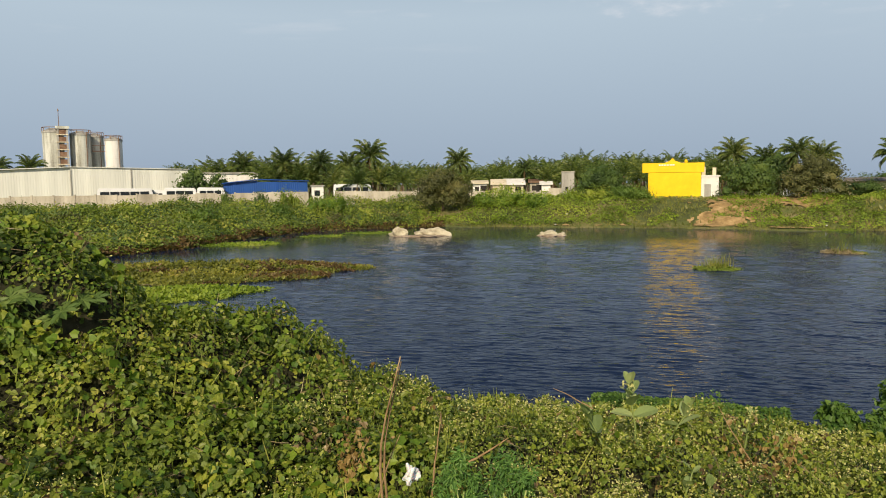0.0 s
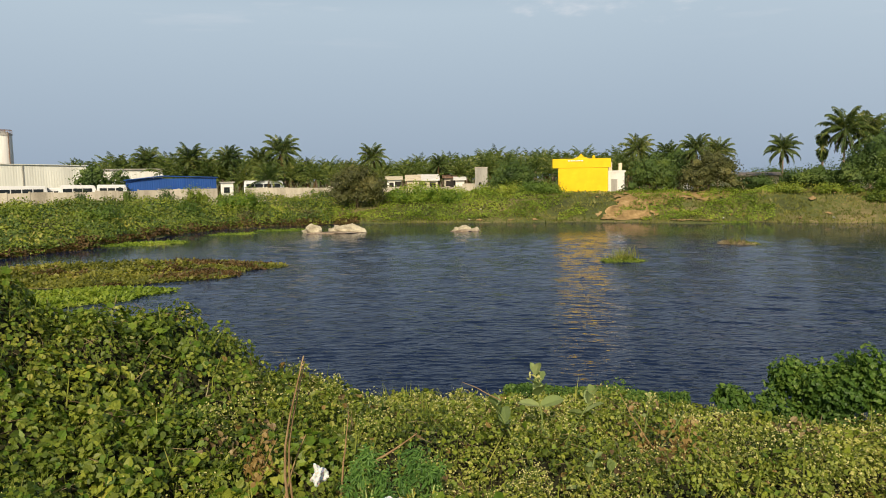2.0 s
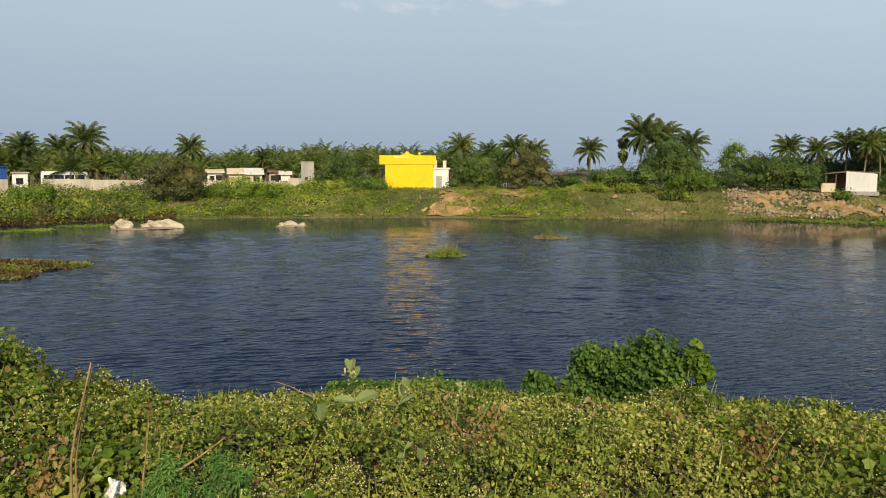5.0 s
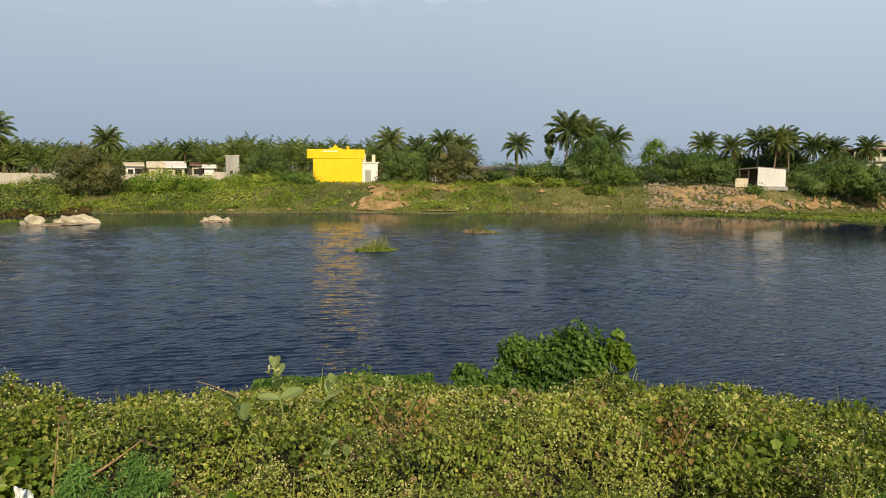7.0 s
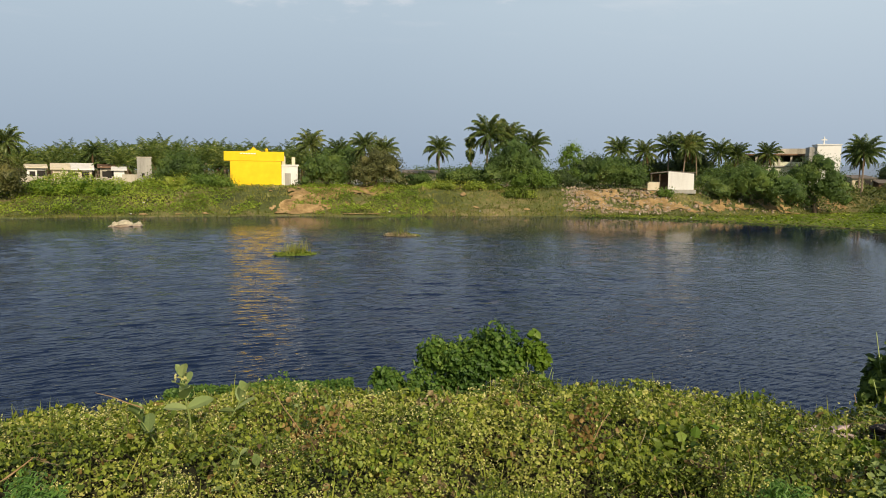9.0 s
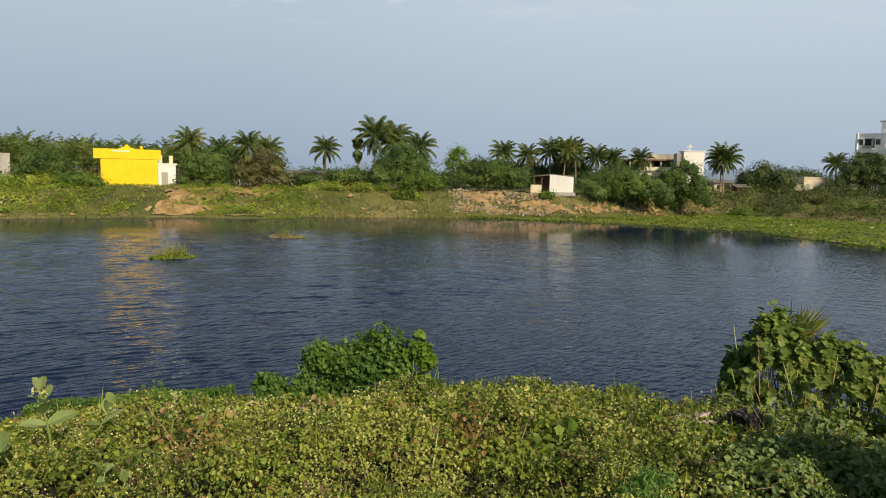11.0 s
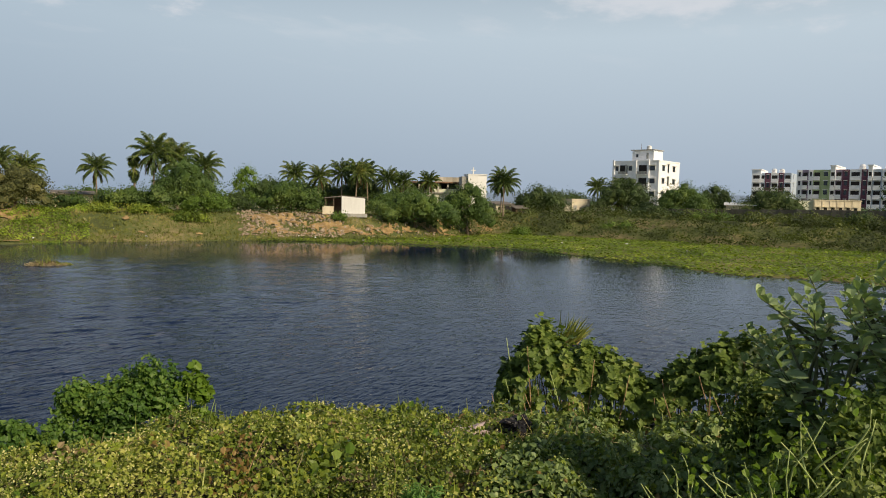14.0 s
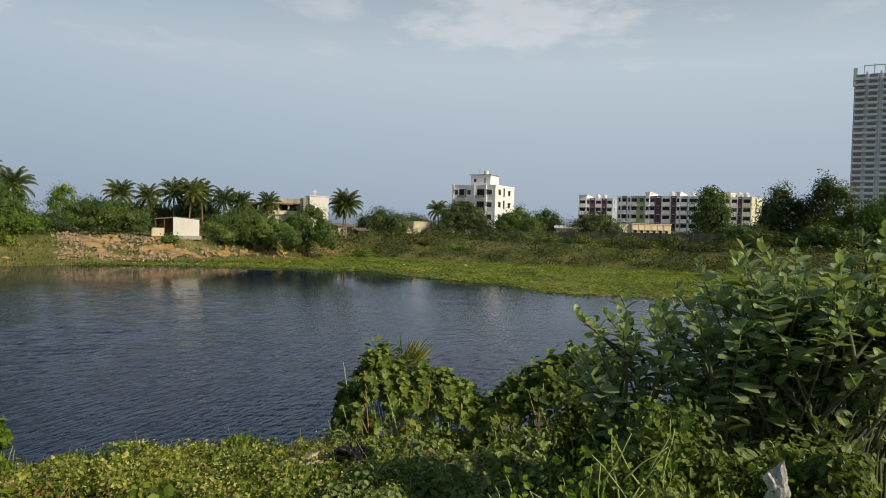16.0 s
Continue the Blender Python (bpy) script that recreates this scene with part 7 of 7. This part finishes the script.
def milkweed(az, r, foot_z, stems, label, seed, leaf=.14, flowers=2, mat=MILK_LEAF, leafy=.55, step=.085, stem_mat=STEM):
    """Erect stems with pairs of broad leaves, each pair crosswise to the next, and flower heads. stems: (x, y, height, lean x, lean y)."""
    ob = thing("milkweed", Matrix.Translation(at(az, r, foot_z)) @ Matrix.Rotation(radians(-az), 4, "Z"), label, "milkweed")
    g = np.random.default_rng(seed)
    pl, nm, sz, tp = [], [], [], []
    for k, (x, y, h, lx, ly, z0) in enumerate(stems):
        pts = bent((x, y, z0 - .15), (lx, ly, 1), h + .15, (lx * .3, ly * .3, .15), 7, .05, seed + k)
        part("stem", tube(pts, [.016, .015, .014, .012, .010, .008, .006, .004], 6), stem_mat, ob, smooth=True)
        turn = g.uniform(0, 3)
        count = max(3, int(min(h * leafy, .80) * g.uniform(.7, 1.2) / step))
        for j in range(count):
            u = 1 - (j * step) / h
            q = max(0, min(6.99, u * 7))
            a, b = pts[int(q)], pts[int(q) + 1]
            pos = np.array(a.lerp(b, q - int(q)))
            turn += 1.57 + g.normal(0, .25)
            spread = min(1.0, .35 + j * .16)
            for s in (0, math.pi):
                out = np.array([math.cos(turn + s), math.sin(turn + s), 0])
                tip = out * spread + np.array([0, 0, 1.05 - .75 * spread]) + g.normal(size=3) * .12
                pl.append(pos)
                tp.append(tip)
                nm.append(np.array([0, 0, 1]) * spread - out * (1 - spread) + g.normal(size=3) * .2)
                sz.append(leaf * g.uniform(.75, 1.2) * min(1, .5 + j * .14))
        if k < flowers:
            tip = pts[-1]
            fp = np.array(tip) + g.normal(0, .03, (22, 3))
            part("flower_head", leaf_mesh("flower_head", fp, g.normal(size=(22, 3)) + np.array([0, 0, .6]), .035, KITE, PETAL), None, ob, "cluster of pale flowers")
    part("foliage", leaf_mesh("foliage", pl, nm, sz, (BROAD[0] * np.array([.8, 1, 1]), BROAD[1]), mat, tp), None, ob)
    return ob


milkweed(15.2, 6.6, 1.86, ((0, 0, .82, .05, 0, 0), (.16, .05, .66, .35, .1, 0), (-.12, 0, .58, -.35, 0, 0)), "pale green milkweed with a flower head above the weeds", 301, .25, 2, MILK_PALE)
milkweed(18.8, 5.2, 2.1, ((0, 0, .34, .1, 0, 0), (.08, .03, .28, .4, 0, 0)), "young pale milkweed sprouting among the flowers", 302, .19, 0, MILK_PALE)
milkweed(23.0, 6.8, 1.85, ((0, 0, .62, .2, 0, 0), (.1, 0, .5, .5, 0, 0)), "young milkweed standing over the herbs", 303, .12, 1, MILK_PALE)
g = np.random.default_rng(77)
big = []
for k in range(58):
    x0, y0, y1 = g.uniform(.0, 1.3), g.uniform(.0, .9), g.uniform(-.35, 1.2)
    x1 = g.uniform(-1.1, -.35) if k < 9 else g.uniform(-.4, 1.55)
    h = float(np.interp(x1, (-1.1, -.56, -.10, .19, .74, 1.2), (1.50, 1.92, 2.36, 2.52, 2.60, 2.66))) * (g.uniform(.72, 1.0) if k > 12 else g.uniform(.88, 1))
    if k < 9:
        x0 = g.uniform(-.3, .3)
    lx, ly = (x1 - x0) / h, (y1 - y0) / h
    big.append((x0, y0, h * math.sqrt(1 + lx * lx + ly * ly), lx, ly, 0))
    for s in range(4):
        u = g.uniform(.30, .85)
        big.append((x0 + lx * h * u, y0 + ly * h * u, g.uniform(.30, .60), lx * .7 + g.normal(0, .55), ly + g.normal(0, .45), h * u + .1))
bush = milkweed(94.0, 6.3, 1.95, big, "large shaded milkweed bush with thick grey-green leaves", 304, .175, 7, leafy=.6, step=.06, stem_mat=WOODY_STEM)

# unseen shrubs behind the viewer's shoulder, added to shade herbs under the milkweed
for az, r, top_z, wide, n, seed in ((117, 5.0, 3.85, 22, 4600, 251), (128, 5.6, 4.4, 20, 4600, 252)):
    shrub(az, r, (top_z - 4.5) / r, wide, n, .085, OVAL, BANK_LEAF, "tall leafy green shrub out of view, added to cast shade", seed, 0, 16, WOODY_STEM, foot_z=2.75)

# bare stalks, broken branches
def sticks(az, r, lines, label, mat=DRY_STEM, name="dry_stalk", wander=.065):
    ob = thing(name, Matrix.Translation(at(az, r, 0)) @ Matrix.Rotation(radians(-az), 4, "Z"), label, "stalk")
    for i, (p, way, length, rad, bend) in enumerate(lines):
        pts = bent(p, way, length, bend, 7, wander, i + int(r * 1000) if wander > .1 else int(r * 1000))
        part("stalk", tube(pts, [rad * (1 - .1 * k) for k in range(8)], 6), mat, ob, smooth=True)
    return ob


sticks(-4.0, 4.5, (((-.14, 0, 2.05), (.05, 0, 1), 1.42, .013, (.26, 0, 0)), ((-.11, .02, 2.1), (.05, 0, 1), 1.32, .011, (.24, .02, 0))), "tall dry brown stalks leaning over the weeds")
sticks(-5.3, 4.6, (((-.1, 0, 2.05), (.12, 0, 1), .82, .009, (.1, 0, 0)),), "thin dry stalk among the creepers")
sticks(-.7, 5.4, (((-.05, 0, 2.0), (.03, 0, 1), .72, .010, (.1, 0, 0)),), "thin reddish dry stalk among the creepers")
sticks(2.0, 5.4, (((-.12, 0, 2.24), (.75, .1, .5), .5, .014, (.0, 0, .1)),), "broken pale branch lying on the weeds", name="broken_branch")
sticks(17.0, 6.4, (((-.55, 0, 2.45), (-.7, 0, .45), .4, .007, (0, 0, .1)),), "thin grey twig over the weeds")
sticks(25.2, 6.6, (((-.1, 0, 2.0), (-.55, 0, .8), .62, .008, (0, 0, .1)), ((.15, 0, 1.8), (.9, 0, .2), .5, .008, (0, 0, 0))), "bare tendrils of a withered vine")
sticks(70.5, 9.2, (((-.3, 0, 1.54), (1, .1, .03), .9, .024, (0, 0, -.1)), ((-.9, .3, 1.60), (1, -.2, .05), 1.0, .018, (0, .3, -.05)), ((-1.2, -.1, 1.52), (1, .35, .02), .7, .014, (0, 0, .1)), ((.3, .1, 1.42), (.2, .1, 1), .35, .02, (0, 0, .1))), "pale fallen branches lying on the trampled bank", name="fallen_branch")
g = np.random.default_rng(58)
for k in range(17):
    az, r = g.uniform(84, 101), g.uniform(4.4, 5.2)
    z, h, lean = 2.1, g.uniform(.65, 1.25) * (1.1 if az > 86 else .8), g.normal(-.15, .24)
    ob = sticks(az, r, (((0, 0, z), (lean, 0, 1), h, .010, (lean, 0, .2)), ((lean * h * .45, 0, z + h * .42), (lean + .45, .1, 1), h * .5, .009, (.1, 0, .2)), ((lean * h * .6, 0, z + h * .55), (lean - .6, 0, 1), h * .4, .008, (0, 0, .2)), ((lean * h * .75, 0, z + h * .7), (lean + .5, 0, 1), h * .28, .007, (0, 0, .2))), "pale green branching herb stalk with small leaves", PALE_STEM, "herb_stalk", .17)
    p = np.stack([g.normal(lean * h * .6, .10, 46), g.normal(0, .07, 46), z + h * g.uniform(.35, 1.05, 46)], -1)
    part("foliage", leaf_mesh("foliage", p, g.normal(size=p.shape) + np.array([0, 0, .6]), g.uniform(.025, .06, 46), OVAL, VINE_BRIGHT), None, ob)


def crumpled(name, place, size, mat, label, category, seed, fold=1.0):
    g = np.random.default_rng(seed)
    bm = stone(seed, size, .45, 4)
    small = min(size)
    off = Vector(g.uniform(0, 50, 3))
    for v in bm.verts:
        v.co *= 1 - .28 * fold + .75 * fold * abs(noise.noise(v.co * (.9 / small) + off)) + .35 * fold * abs(noise.noise(v.co * (2.2 / small) + off))
    ob = part(name, bm, mat, smooth=False)
    ob.location = place
    return tagged(ob, label, category)


crumpled("plastic_bag", at(-2.9, 5.2, 2.30), (.06, .045, .07), PLASTIC_BAG, "crumpled white plastic bag caught in the weeds", "plastic bag", 401, .55)
crumpled("plastic_bag", at(3.0, 4.55, 2.33), (.10, .07, .06), PLASTIC_BAG, "crumpled white plastic bag half buried in the weeds", "plastic bag", 402, .6)
crumpled("plastic_bag", at(99.1, 4.60, 3.24), (.075, .05, .11), PLASTIC_FILM, "torn translucent plastic bag hanging under the milkweed", "plastic bag", 403, .4)
crumpled("plastic_bag", at(99.7, 4.58, 3.12), (.11, .06, .075), PLASTIC_FILM, "torn translucent plastic bag under the milkweed", "plastic bag", 404, .4)
crumpled("black_bag", top_of(66.3, 9.2, -.02), (.19, .15, .11), BLACK_PLASTIC, "crumpled black rubbish bag on the bank", "rubbish bag", 405)
crumpled("black_bag", top_of(67.3, 9.1, -.05), (.18, .15, .09), BLACK_PLASTIC, "crumpled black rubbish bag on the bank", "rubbish bag", 406)
crumpled("rag", top_of(63.6, 9.0, -.02), (.20, .16, .09), PINK_RAG, "faded pinkish rag among the weeds", "rag", 407)
crumpled("rag", top_of(62.8, 8.7, -.02), (.14, .12, .07), PINK_RAG, "faded pinkish rag among the weeds", "rag", 408)

for az, r, k in ((23.6, 6.7, 1), (26.2, 6.5, 2), (47.0, 6.4, 3), (-8.0, 6.0, 4)):
    ob = thing("withered_vine", Matrix.Translation(top_of(az, r, .12)), "withered orange-brown vine hanging over the weeds", "vine")
    g = np.random.default_rng(k)
    p = g.normal(size=(150, 3)) * np.array([.08, .08, .15])
    part("dry_foliage", leaf_mesh("dry_foliage", p, g.normal(size=p.shape), g.uniform(.03, .07, 150), OVAL, DRY_LEAF, g.normal(size=p.shape) * .4 + np.array([0, 0, -1])), None, ob)
    part("stem", tube(bent((0, 0, -.3), (.2, 0, 1), .55, (.3, 0, 0), 5, .05, k), [.008, .007, .006, .005, .004, .003], 5), DRY_STEM, ob, smooth=True)
# a castor plant on the left-hand mound
ob = thing("castor_plant", Matrix.Translation(top_of(-29.5, 8.8, -.3)), "castor plant with large star-shaped leaves", "castor plant")
g = np.random.default_rng(5)
for k in range(9):
    out = Vector((g.uniform(-1, 1), g.uniform(-1, .5), g.uniform(.4, 1))).normalized()
    pts = bent((0, 0, -.2), out, g.uniform(.35, .7), (0, 0, -.2), 4, .03, k)
    part("stem", tube(pts, [.012, .010, .008, .007, .006], 5), STEM, ob, smooth=True)
    c = np.array(pts[-1])
    fingers = 7
    a = np.linspace(-2.4, 2.4, fingers)
    nrm = np.array([0, -.35, 1.0]) + g.normal(0, .2, 3)
    t0 = np.array([math.cos(k), math.sin(k), 0])
    t1 = np.cross(nrm, t0)
    tips = np.array([t0 * math.cos(q) + t1 * math.sin(q) for q in a])
    part("leaf", leaf_mesh("leaf", np.repeat(c[None], fingers, 0), np.repeat(nrm[None], fingers, 0), np.linspace(.2, .2, fingers), (LONG[0] * np.array([1.5, 1, 1]), LONG[1]), TREE_LEAF, tips), None, ob, "large star-shaped leaf")
